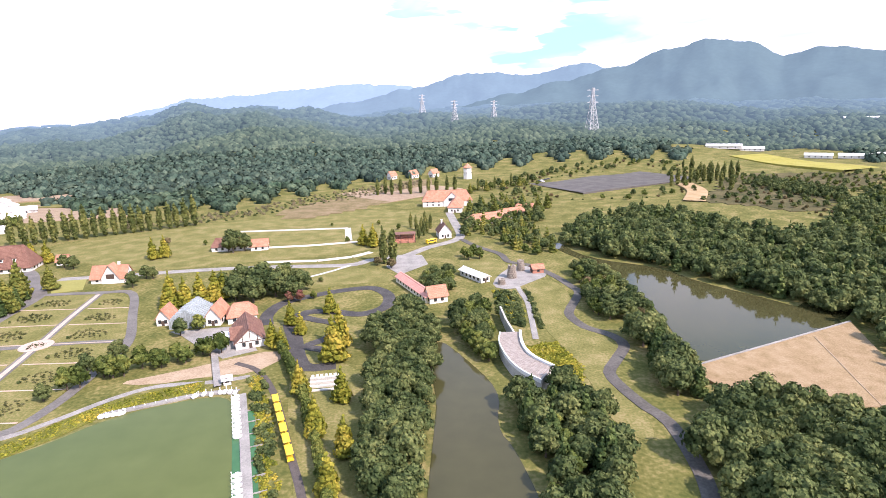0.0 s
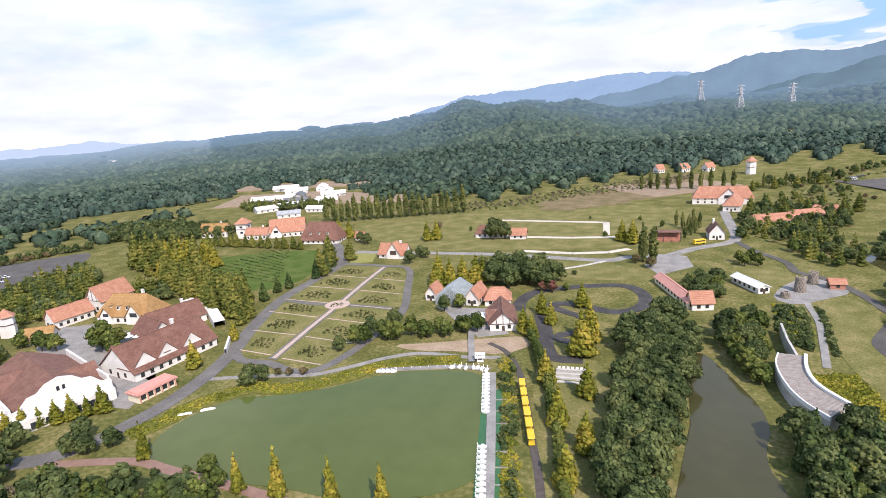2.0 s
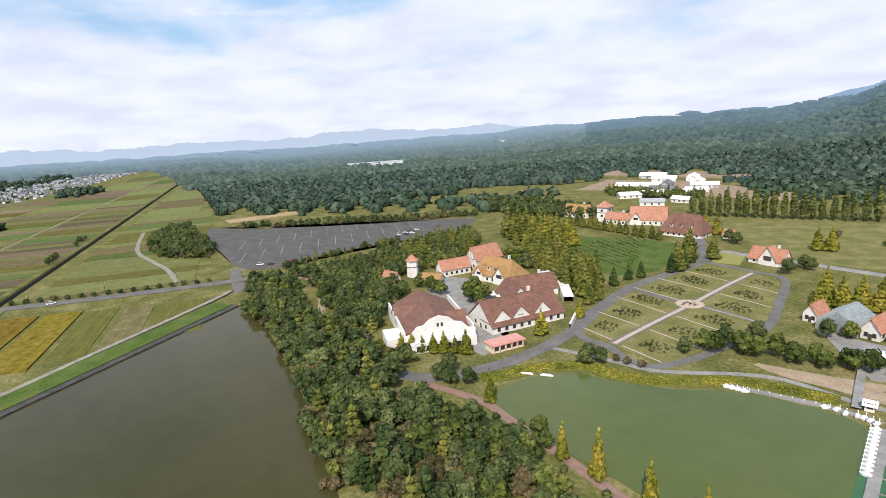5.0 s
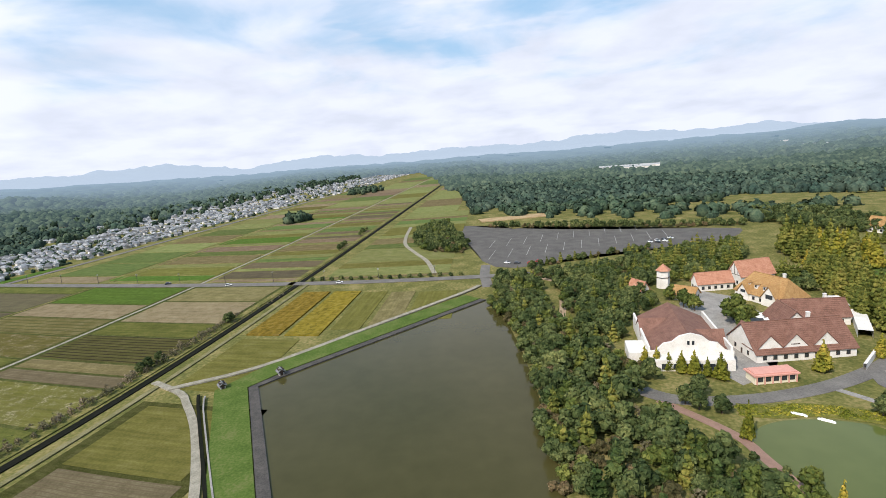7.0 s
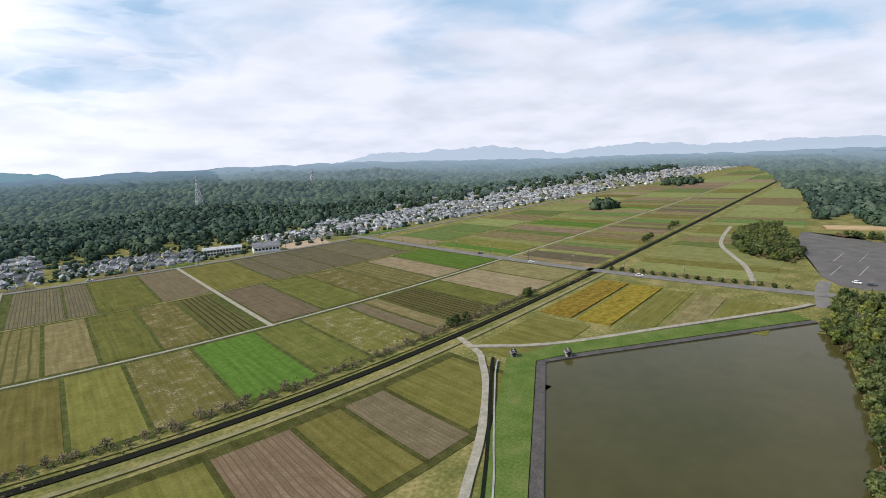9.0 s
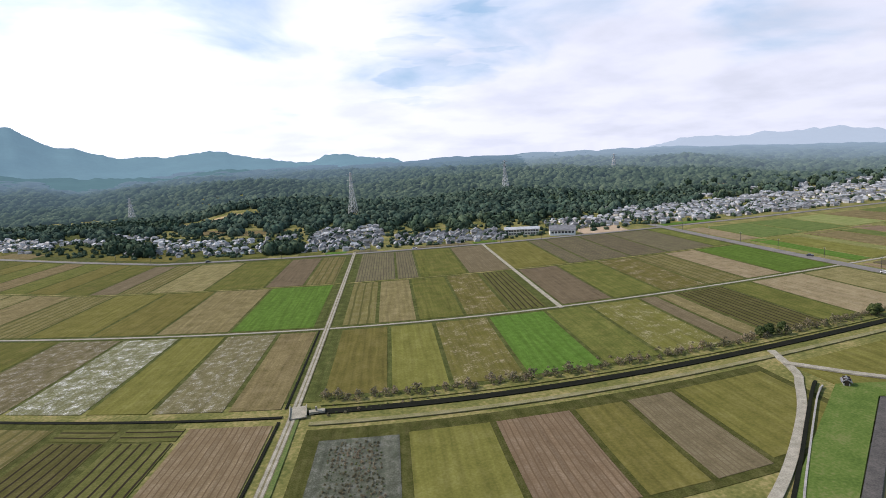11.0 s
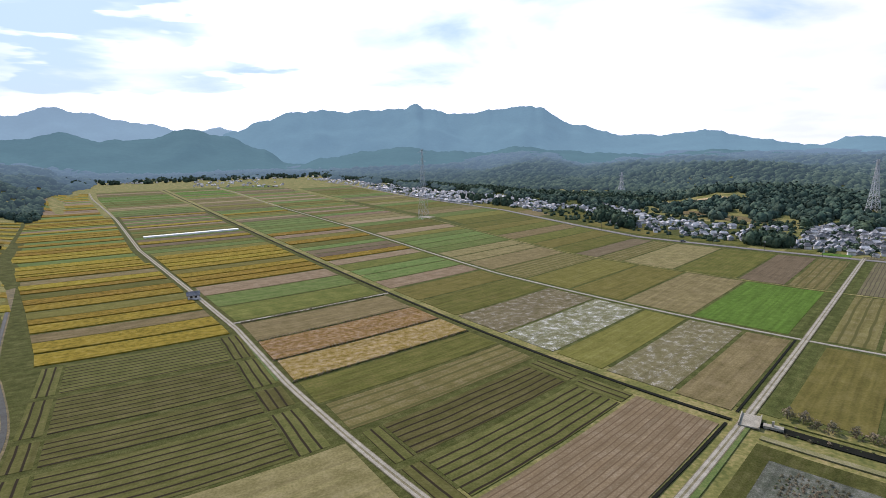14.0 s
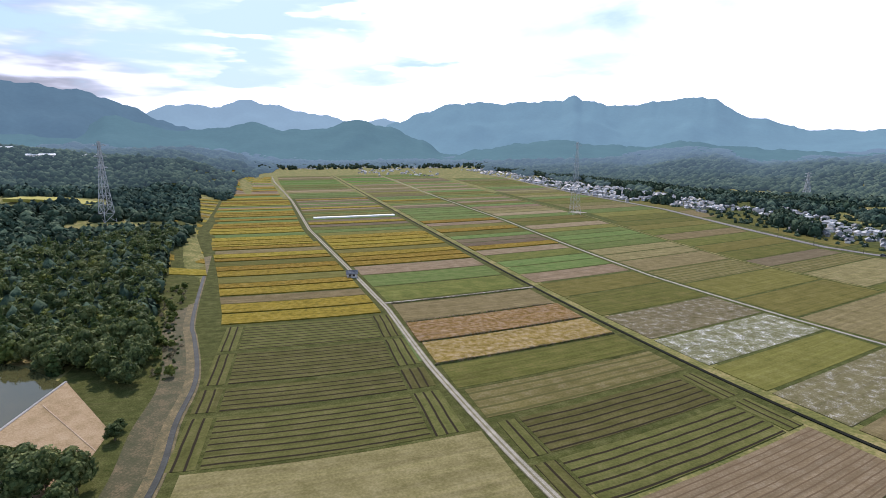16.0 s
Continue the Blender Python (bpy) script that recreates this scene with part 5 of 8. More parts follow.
for x, y, s_ in ((134, -58, 1.35), (141, -55, 1.4), (147, -53, 1.2), (154, -50, 1.1), (138, -50, 1.2), (150, -76, 0.6), (128, -52, 1.0), (154, -80, 0.5)):
    tree("oak%d" % (int(x) % 3), x, y, s_, group="trees below the straw slope")

# round the hill houses and the barns
for x, y in ((-62, 470), (-55, 476), (-48, 470), (-40, 474), (-30, 470), (-20, 474), (-12, 468), (-4, 474), (6, 470), (14, 476)):
    tree("poplar%d" % (int(-x) % 2), x, y * 1.16, 1.5, height(x, y * 1.16), "tall trees by the hill houses")
for i in range(12):
    tree(("bronze0", "cedar0", "bronze1")[i % 3], 22 + i * 5.5 + 3 * (i % 2), 428 + 9 * (i % 3), 1.2, height(22, 428), "conifers by the long lodge")
thicket("wood_by_the_barns", [(-440, 420), (-410, 400), (-350, 418), (-330, 440), (-352, 452), (-380, 430), (-430, 436)], 6.5, ["oak0", "fresh0", "bronze0"], 0.95, "dark trees below the barns", fit=height)
thicket("stream_brush", [(300, -206), (249, -166), (222, -144), (205, -135), (178, -114), (172, -104), (186, -108), (214, -132), (248, -150), (284, -178)], 3.6, ["bush", "bush", "fresh0", "bush", "bare"], 0.55, "low mixed brush between wood and stream")
thicket("canal_brush", [bend(*plain(a, b), 336) for a, b in ((-8, -1.6), (-340, -1.6), (-340, 0.2), (-8, 0.2))], 2.6, ["bush", "bare"], 0.32, "low weeds along the canal edge")
thicket("canal_weeds", [bend(*plain(a, b), 336) for a, b in ((-8, 5.2), (-340, 5.2), (-340, 7.0), (-8, 7.0))], 2.8, ["bush", "bare"], 0.3, "low weeds along the canal edge")
for a in (125, 149, 176, 208.5):
    thicket("bank_weeds", [bend(*plain(a + k, b), 336) for k, b in ((-0.7, -95), (0.7, -95), (0.7, -5), (-0.7, -5))], 0.85, ["bush", "bush", "bare"], 0.3, "dark green weeds along a field bank", "weeds")
thicket("wood_car_park_corner", [(-560, 2), (-500, -6), (-440, -6), (-412, 12), (-402, 30), (-430, 38), (-500, 30), (-570, 28)], 5.6, ["oak0", "oak1", "fresh0", "rust", "oak2"], 0.8, "dense grove at the corner of the car park")
thicket("wood_west_of_the_hall", [(-322, 100), (-312, 128), (-278, 122), (-262, 100), (-236, 92), (-214, 80), (-198, 70), (-182, 60), (-205, 60), (-238, 66), (-268, 78), (-300, 86)], 5.2, ["oak0", "fresh0", "oak2", "rust", "oak1", "bronze0"], 0.8, "mixed green and brown trees below the hall")
thicket("shore_wood", [(-272, 30), (-262, 38), (-212, 44), (-178, 41), (-154, 37), (-129, 35), (-111, 32), (-112, 24), (-131, 26), (-156, 30), (-185, 34), (-222, 35)], 4.6, ["oak0", "fresh0", "oak2", "oak1", "rust"], 0.72, "mixed trees leaning over the reservoir's edge")
# brush and poplars round the upper car park
thicket("upper_brush", [(40, 480), (60, 560), (90, 640), (150, 700), (260, 740), (300, 640), (262, 560), (230, 500), (170, 470), (120, 480), (100, 520), (104, 600), (246, 690), (246, 600), (225, 515), (112, 480), (60, 470)], 13, ["bush", "fresh0", "oak1", "rust"], 0.75, "scattered brush round the upper car park", fit=height)
for i in range(11):
    x, y = at_polar(-22.5 - 0.55 * i, 585 + 7 * i)
    tree("poplar%d" % (i % 2), x, y, 1.5, height(x, y), "poplars beyond the upper car park")
for i in range(16):
    x, y = at_polar(-3.0 - 0.42 * i, 540 + 5 * (i % 4) + 3 * i)
    tree(("bronze0", "fresh0", "poplar0", "oak1")[i % 4], x, y, 1.1, height(x, y), "trees before the upper car park")
tree("fresh1", -208, 122, 1.8, group="trees of the village square")
tree("gold1", -160, 122, 1.2, group="golden trees before the white shop")
thicket("paddy_weeds", [bend(*plain(a, b), 336) for a, b in ((-33, -57), (-16, -57), (-15, -21), (-19, -18), (-30, -19))], 1.5, ["bare", "bush", "bare"], 0.24, "dark weeds standing in the flooded paddy")
thicket("meadow_scrub", [at_polar(az, r) for az, r in ((2, 640), (8, 600), (14, 560), (20, 505), (26, 500), (30, 520), (30, 470), (22, 462), (14, 500), (8, 540), (2, 600))], 7.5, ["bush", "bare", "bush", "bare"], 0.85, "rough brown and green scrub below the woods", fit=height)

# ---- park grounds ----
M_PAVING = material("park_paving", [(0.17, 0.16, 0.145), (0.24, 0.225, 0.205), (0.31, 0.29, 0.265)], 5, 0.9, 0.01, 10)
M_PINKPATH = material("pale_brick_path", [(0.38, 0.28, 0.22), (0.48, 0.37, 0.3)], 1.5, 0.9, 0.01, 8)
M_SAND = material("sandy_soil", [(0.24, 0.17, 0.105), (0.31, 0.23, 0.15), (0.38, 0.29, 0.2)], 6, 1.0, 0.03, 9)
M_PLOUGH = material("reddish_ploughed_slope", [(0.2, 0.14, 0.09), (0.26, 0.19, 0.125), (0.3, 0.23, 0.15)], 6, 1.0, 0.05, 8)
M_BRIGHT = material("bright_grass_bank", [(0.05, 0.082, 0.016), (0.078, 0.115, 0.024), (0.12, 0.13, 0.045)], 8, 1.0, 0.08, 10, spec=0.05)
M_REVET = material("stained_concrete_revetment", [(0.035, 0.032, 0.028), (0.06, 0.054, 0.048), (0.09, 0.08, 0.07)], 3, 0.9, 0.02, 7)
M_WHITE = material("white_paint", [(0.66, 0.65, 0.62), (0.76, 0.75, 0.73)], 3, 0.6, 0.0, 9)
M_RIDING = material("pale_riding_sand", [(0.4, 0.35, 0.28), (0.52, 0.47, 0.39), (0.6, 0.55, 0.47)], 3, 1.0, 0.01, 9, spec=0.05)
M_KART = material("dark_kart_tarmac", [(0.034, 0.031, 0.03), (0.052, 0.048, 0.046), (0.085, 0.078, 0.073)], 5, 0.85, 0.01, 12)
M_LINE = material("worn_white_line", [(0.24, 0.23, 0.215), (0.42, 0.41, 0.385)], 2, 0.8, 0.0, 9)


def patch(name, outline, mat, z, label, category, times=1, bent=False):
    pts = rounded(outline, times) if times else outline
    return tagged(slab(name, [bend(*p) for p in pts] if bent else pts, -0.3, z, mat), label, category, kind="structure")


def path(name, points, width, mat, z, label, category="road", closed=False, step=3.0, fit=None):
    return tagged(strip(name, curve_line(points, step, bent=False), width, z, mat, 0.2, closed, fit), label, category, kind="structure")


patch("lawn_winding", [(37, 246), (51, 258), (56, 230), (48, 206), (53, 190), (60, 178), (57, 167), (48, 159), (48, 148), (53, 132), (50, 118), (42, 128), (43, 156), (40, 178), (37, 192), (36, 220)], M_LAWN, 0.1, "smooth mown lawn beside a winding path", "lawn", 2)
patch("lawn_golden", [(-56, 196), (-46, 176), (-30, 168), (-22, 150), (-20, 120), (-14, 95), (-30, 92), (-38, 118), (-46, 145)], M_LAWN, 0.09, "lawn with golden conical trees", "lawn", 2)
patch("lawn_meadow", [(-240, 330), (-160, 290), (-100, 306), (-40, 322), (-20, 352), (-10, 440), (-60, 470), (-160, 430), (-260, 372)], M_LAWN, 0.06, "wide sunlit meadow", "lawn", 1)
patch("lawn_upper", [(-92, 284), (-40, 286), (-26, 270), (-24, 258), (-40, 258), (-66, 250), (-96, 262)], M_LAWN, 0.07, "mown lawn above the kart track", "lawn", 1)
patch("lawn_court", [(10, 300), (30, 300), (36, 262), (22, 240), (8, 276)], M_LAWN, 0.07, "mown lawn of the upper park", "lawn", 1)
patch("garden_lawn", [(-182, 192), (-189, 238), (-190, 252), (-150, 253), (-134, 226), (-119, 196), (-116, 150), (-117, 136), (-138, 136), (-156, 138), (-168, 158)], M_LAWN, 0.1, "lawn of the rose garden", "lawn", 1)
patch("vineyard_ground", [(-290, 250), (-236, 280), (-224, 277), (-197, 236), (-193, 212), (-205, 196), (-240, 206), (-268, 226)], M_BRIGHT, 0.08, "green sloping vineyard", "vineyard", 1)
patch("car_park_main", [(-352, 40), (-337, 62), (-356, 100), (-360, 150), (-364, 206), (-391, 234), (-408, 240), (-454, 140), (-510, 66), (-545, 40), (-500, 32), (-420, 38)], M_DARKTAR, 0.12, "large dark asphalt car park with faded lines", "car park", 1)
tagged(strip("car_park_upper", straight((106, 556), (240, 626), 12), 105, 0.7, M_DARKTAR, 2.0, fit=height), "dark asphalt car park on the hill", "car park", kind="structure")
patch("plaza", [(-31, 310), (-12, 308), (-8, 288), (-22, 270), (-30, 285)], M_PAVING, 0.13, "pale paved plaza", "plaza", 0)
patch("village_square", [(-262, 128), (-250, 118), (-225, 108), (-205, 110), (-186, 106), (-168, 92), (-156, 94), (-162, 108), (-190, 116), (-196, 134), (-212, 138), (-244, 140)], M_PAVING, 0.13, "grey paved village square", "plaza", 0)
patch("court_yard", [(-106, 202), (-80, 206), (-66, 182), (-76, 176), (-92, 190), (-100, 198)], M_PAVING, 0.12, "grey paved courtyard", "plaza", 0)
patch("bare_bank", [(-104, 160), (-90, 166), (-72, 176), (-60, 182), (-54, 176), (-62, 164), (-76, 163), (-92, 158)], M_SAND, 0.08, "bare sandy bank above the lake", "bank", 1)
patch("ruin_court", [(22, 246), (26, 262), (36, 280), (50, 276), (52, 262), (40, 250), (30, 240)], M_PAVING, 0.12, "stony court round ruined towers", "plaza", 1)
patch("yellow_lawn", [(-203, 277), (-188, 256), (-176, 261), (-185, 279)], material("pale_yellow_lawn", [(0.2, 0.19, 0.05), (0.26, 0.24, 0.07)], 8, 1.0, 0.03, 9), 0.12, "yellowish lawn plot", "lawn", 0)
for nm, pl in (("slope_north", [(-90, 560), (-10, 630), (-5, 565), (-60, 500)]), ("slope_west", [(-420, 520), (-300, 540), (-240, 480), (-330, 450)])):
    line = [((pl[0][0] + pl[3][0]) / 2, (pl[0][1] + pl[3][1]) / 2), ((pl[1][0] + pl[2][0]) / 2, (pl[1][1] + pl[2][1]) / 2)]
    tagged(strip("ploughed_" + nm, straight(*line, 12), 84, 0.5, M_PLOUGH, 2.0, fit=height), "reddish brown ploughed slope below the woods", "slope", kind="structure")

path("road_garden", [(-236, 304), (-221, 290), (-205, 268), (-192, 253), (-187, 222), (-182, 191), (-168, 157), (-158, 138), (-150, 116), (-147, 92), (-152, 70), (-170, 58)], 6.0, M_ASPHALT, 0.16, "grey asphalt park road")
path("road_garden_loop", [(-158, 138), (-148, 132), (-137, 133.5), (-126, 131), (-117, 134), (-114, 150), (-115, 170), (-117, 192), (-130, 220), (-148, 253), (-164, 255), (-191, 254)], 3.6, M_ASPHALT, 0.18, "grey asphalt path round the rose garden")
path("path_garden_border", [(-163, 253), (-157, 222), (-150, 192), (-144, 163), (-138, 136)], 3.6, M_ASPHALT, 0.17, "dark border of the garden walk", "path")
path("path_garden", [(-163, 252), (-157, 222), (-150, 192), (-144, 163), (-138, 137)], 1.7, M_PINKPATH, 0.2, "pale brick garden walk", "path")
path("path_garden_cross", [(-182, 191), (-165, 190), (-150, 192), (-134, 194), (-118, 194)], 3.0, M_ASPHALT, 0.185, "cross path of the rose garden", "path")
path("path_lake", [(-150, 116), (-138, 122), (-126, 127), (-116, 131), (-108, 139), (-99, 150), (-89, 157), (-72, 159), (-62, 162)], 2.2, M_PAVING, 0.14, "pale concrete lakeside path", "path")
path("road_upper", [(-200, 280), (-170, 284), (-130, 290), (-95, 292), (-52, 291), (-40, 300), (-24, 304), (-9, 325), (7, 341), (12, 358), (9, 400), (6, 440)], 6.0, M_PAVING, 0.15, "pale grey park road")
path("path_winding", [(12, 345), (20, 325), (32, 305), (35, 288), (44, 281), (53, 262), (58, 243), (59, 233), (51, 214), (49, 206), (52, 194), (59, 186), (61, 177), (55, 166), (50, 157), (51, 147), (54, 136), (57, 128), (56, 108), (52, 92)], 3.8, M_DARKTAR, 0.17, "dark winding asphalt path")
path("path_ruins", [(34, 252), (34, 240), (35, 224), (34, 208), (32, 184)], 2.2, M_PAVING, 0.16, "narrow pale path between hedges", "path")
path("kart_track", [(-70, 206), (-73, 218), (-70, 232), (-57, 242), (-44, 248), (-33, 249), (-25, 238), (-25, 223), (-34, 215), (-47, 219), (-57, 219), (-61, 208), (-55, 191), (-50, 175), (-45, 167), (-36, 168)], 5.4, M_KART, 0.15, "dark winding kart track", "track")
path("kart_track_inner", [(-58, 214), (-50, 209), (-44, 206), (-41, 199), (-44, 190), (-50, 184), (-43, 181), (-38, 176)], 4.2, M_KART, 0.16, "dark inner loop of the kart track", "track")
path("path_steps", [(-78, 262), (-62, 276), (-50, 290)], 2.0, M_CONCRETE, 0.16, "pale stepped footpath", "path")
path("path_brick", [(-152, 66), (-130, 76), (-117, 77), (-95, 78), (-72, 79), (-52, 86), (-40, 92)], 3.0, material("red_brick_path", [(0.2, 0.12, 0.09), (0.27, 0.17, 0.13)], 2, 0.9, 0.01, 9), 0.125, "reddish path round the lake", "path")
path("path_wood", [(-215, 50), (-240, 60), (-262, 66), (-290, 74), (-310, 66)], 3.0, M_SAND, 0.14, "sandy path through the wood", "path")
path("path_grove", [(-560, -10), (-505, -14), (-460, -14), (-420, -6), (-385, 2), (-345, 6)], 3.0, M_LANE, 0.42, "pale lane round the grove", "path")
path("road_car_park", [(-356, 40), (-330, 36), (-300, 34), (-326, 30)][:3], 6.0, M_ASPHALT, 0.15, "asphalt road to the car park")
path("rail_bed", [(-70, 172), (-61, 166), (-51, 150), (-39, 121), (-32, 104), (-26, 86)], 2.0, material("dark_ballast", [(0.06, 0.05, 0.045), (0.1, 0.085, 0.075)], 1.5, 1.0, 0.03, 8), 0.14, "narrow dark ballast of the park railway", "railway")
# the long white rails of the riding ground
for k, pl in enumerate(([(-148, 389), (-67, 390), (-60, 350)], [(-146, 360), (-148, 389)], [(-122, 336), (-80, 340), (-38, 350)], [(-100, 302), (-70, 302), (-52, 308), (-42, 318)])):
    for a, b in zip(pl, pl[1:]):
        tagged(strip("trim_riding_%d" % (k + 1), straight(a, b, 8), 4.2, 0.24, M_RIDING, 0.2), "pale sandy riding track edge", "track", kind="structure")

# car park lines
for i in range(22):
    j, row = i % 11, i // 11
    x0, y0 = -372 - row * 42 - j * 2.2, 44 + j * 13.5 + row * 6
    tagged(strip("car_park_line", straight((x0, y0), (x0 - 30, y0 + 9), 30), 0.28, 0.15, M_LINE, 0.04), "faded white parking line", "line", "car park lines", kind="structure")

# rose garden: beds of bushes between pale edgings
def bushes(name, outline, gap, mesh_key, scale, label, category="plants"):
    return thicket(name, outline, gap, mesh_key, scale, label, category)


make_tree("rose", "rose_bush", trunk_mesh(0.6, 0.05, 2, 80), tuft_mesh("crown", broad(80, 1.0, 1.3, 4), 60, 0.3, M_ROSE, 80), "rose bush")
make_tree("reed", "shrub", trunk_mesh(0.6, 0.05, 2, 81), tuft_mesh("crown", broad(81, 1.6, 1.1, 5), 60, 0.38, M_REED, 81), "yellow-green shrub")
LEFT = [(-156, 139), (-166, 156), (-176, 176), (-181, 192), (-185, 212), (-188, 232), (-189, 250)]
MIDDLE = [(-141, 139), (-145, 157), (-149, 176), (-153, 193), (-157, 213), (-161, 232), (-165, 250)]
MIDDLE_R = [(-135, 138), (-140, 157), (-144, 176), (-148, 193), (-152, 213), (-156, 232), (-160, 250)]
RIGHT = [(-118, 138), (-117, 157), (-118, 176), (-120, 194), (-129, 213), (-138, 232), (-147, 250)]
for side, (p, q) in enumerate(((LEFT, MIDDLE), (MIDDLE_R, RIGHT))):
    for i in range(6):
        a, b, c, d = Vector(p[i]), Vector(q[i]), Vector(q[i + 1]), Vector(p[i + 1])
        m = (a + b + c + d) / 4

        def inner(v, k):
            return tuple(m + (v - m) * k)

        tagged(strip("trim_bed_edge", [tuple(a), tuple(b)], 0.55, 0.2, M_PINKPATH, 0.15), "pale edging of a garden bed", "edging", "garden edgings", kind="structure")
        bushes("rose_bed", rounded([inner(v, k) for v, k in ((a, 0.56), (b, 0.58), (c, 0.44), (d, 0.46))], 1), 1.9, ["rose"], 0.8, "bed of low rose bushes in the lawn")
        tree("bush", *inner(a, 0.5), 0.5)
bm = bmesh.new()
for r0, r1, z in ((5.6, 5.6, 0.26), (3.6, 3.6, 0.3)):
    bmesh.ops.create_cone(bm, cap_ends=True, segments=40, radius1=r0, radius2=r1, depth=0.4, matrix=Matrix.Translation((-150.5, 192, z - 0.2)))
tagged(part("garden_circle", bm, M_PINKPATH), "round brick bed edging at the garden crossing", "edging", kind="structure")
bushes("flower_circle", [(-150.5 + 3.2 * math.cos(k), 192 + 3.2 * math.sin(k)) for k in np.linspace(0, 6.0, 12)], 1.1, ["rose"], 0.7, "round bed of low flowers")

# yellow-green shrubs on the banks
def bank(line, width, gap, label, keys=("reed",), scale=1.0):
    pts = [Vector(p) for p in curve_line(line, 6, bent=False)]
    side = []
    for i, p in enumerate(pts):
        d = (pts[min(i + 1, len(pts) - 1)] - pts[max(i - 1, 0)]).normalized()
        side.append((p + Vector((-d.y, d.x)) * width / 2, p - Vector((-d.y, d.x)) * width / 2))
    return bushes("bank_shrubs", [tuple(s[0]) for s in side] + [tuple(s[1]) for s in reversed(side)], gap, list(keys), scale, label)


bank([(-142, 84), (-139, 92), (-138, 102), (-133, 112), (-128, 118), (-118, 120), (-107, 130), (-97, 144), (-84, 152), (-74, 156)], 6.0, 1.5, "yellow-green shrubs on the lake bank", ("reed",), 0.85)
path("bank_grass", [(-142, 84), (-139, 92), (-138, 102), (-133, 112), (-128, 118), (-118, 120), (-107, 130), (-97, 144), (-84, 152), (-74, 156)], 7.5, material("yellow_bank_grass", [(0.075, 0.085, 0.018), (0.12, 0.12, 0.024), (0.19, 0.165, 0.045)], 3, 1.0, 0.15, 8, spec=0.05), 0.22, "yellow-green grass bank of the lake", "bank")
bank([(-60.5, 163), (-55, 149), (-48.5, 131), (-41.5, 111), (-35.5, 95)], 4.6, 1.7, "yellow-green shrubs between lake and railway", ("reed", "reed", "bush"), 0.8)
bushes("hillside_shrubs", [(22, 240), (31, 236), (32, 210), (29, 196), (22, 206)], 1.7, ["reed", "bush"], 1.0, "green and yellow shrubs on the bank")
bushes("flower_bank", [(27, 178), (38, 182), (43, 162), (40, 150), (34, 152), (30, 160)], 1.6, ["reed"], 1.0, "yellow flowering shrubs on the bank")
bushes("hedge_bank", [(36, 240), (38, 236), (37, 196), (35, 190), (35.6, 216)], 1.5, ["bush"], 0.7, "clipped dark hedge by the path")
for i in range(13):
    y0 = 212 + i * 4.8
    x0, x1 = -202 - i * 3.6, -268 + 0.5 * i
    bushes("vine_row", [(x0, y0), (x0, y0 + 0.9), (x1, y0 + 12.9), (x1, y0 + 12)], 1.5, ["bush"], 0.42, "low row of green vines", "vines")

# reservoir dyke
res_edge = [(-112, -39), (-150, -51), (-191, -64), (-200, -55), (-234, -17), (-275, 29)]
def offset(line, d):
    p = [Vector(q) for q in line]
    out = []
    for i, q in enumerate(p):
        t = (p[min(i + 1, len(p) - 1)] - p[max(i - 1, 0)]).normalized()
        out.append(tuple(q + Vector((-t.y, t.x)) * d))
    return out


res_edge = [tuple(Vector(p)) for p in [(-60, -22)] + res_edge]
tagged(strip("water_reservoir_edge", offset(res_edge, -5.0), 9.0, 0.1, M_WATER_MURK, 0.2), "murky olive brown water of the irrigation reservoir", "pond", kind="structure")
tagged(strip("revetment", offset(res_edge, 0.8), 3.4, 0.55, M_REVET, 0.7), "dark stained concrete revetment of the reservoir", "revetment", kind="structure")
tagged(strip("dyke_grass", offset(res_edge, 8.5), 11.5, 0.75, M_BRIGHT, 0.8), "bright green grass dyke", "bank", kind="structure")
tagged(strip("dyke_path", curve_line([(-196, -97), (-211, -66), (-246, -28), (-291, 19), (-304, 30)], 5, bent=False), 2.6, 0.82, M_LANE, 0.5), "pale gravel path on the dyke", "path", kind="structure")
tagged(strip("service_road", curve_line([(-205, -106), (-192, -91), (-184, -86), (-163, -75), (-132, -63), (-105, -55), (-60, -40)], 5, bent=False), 2.6, 0.5, M_LANE, 0.5), "pale concrete service road by the reservoir", "road", kind="structure")
tagged(strip("channel_wall", curve_line([(-186, -80), (-176, -77), (-132, -59), (-108, -49), (-60, -32)], 5, bent=False), 0.5, 0.95, M_PAVING, 0.6), "pale concrete channel edge", "channel", kind="structure")
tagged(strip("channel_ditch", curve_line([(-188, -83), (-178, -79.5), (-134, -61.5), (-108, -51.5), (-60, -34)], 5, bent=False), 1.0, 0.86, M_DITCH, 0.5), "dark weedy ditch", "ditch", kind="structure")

# the grass dam of the upper pond, and its foot seen beside the stream
M_DAMGRASS = material("dry_dam_grass", [(0.19, 0.135, 0.07), (0.26, 0.185, 0.105), (0.31, 0.235, 0.145)], 4, 1.0, 0.15, 9, spec=0.05)


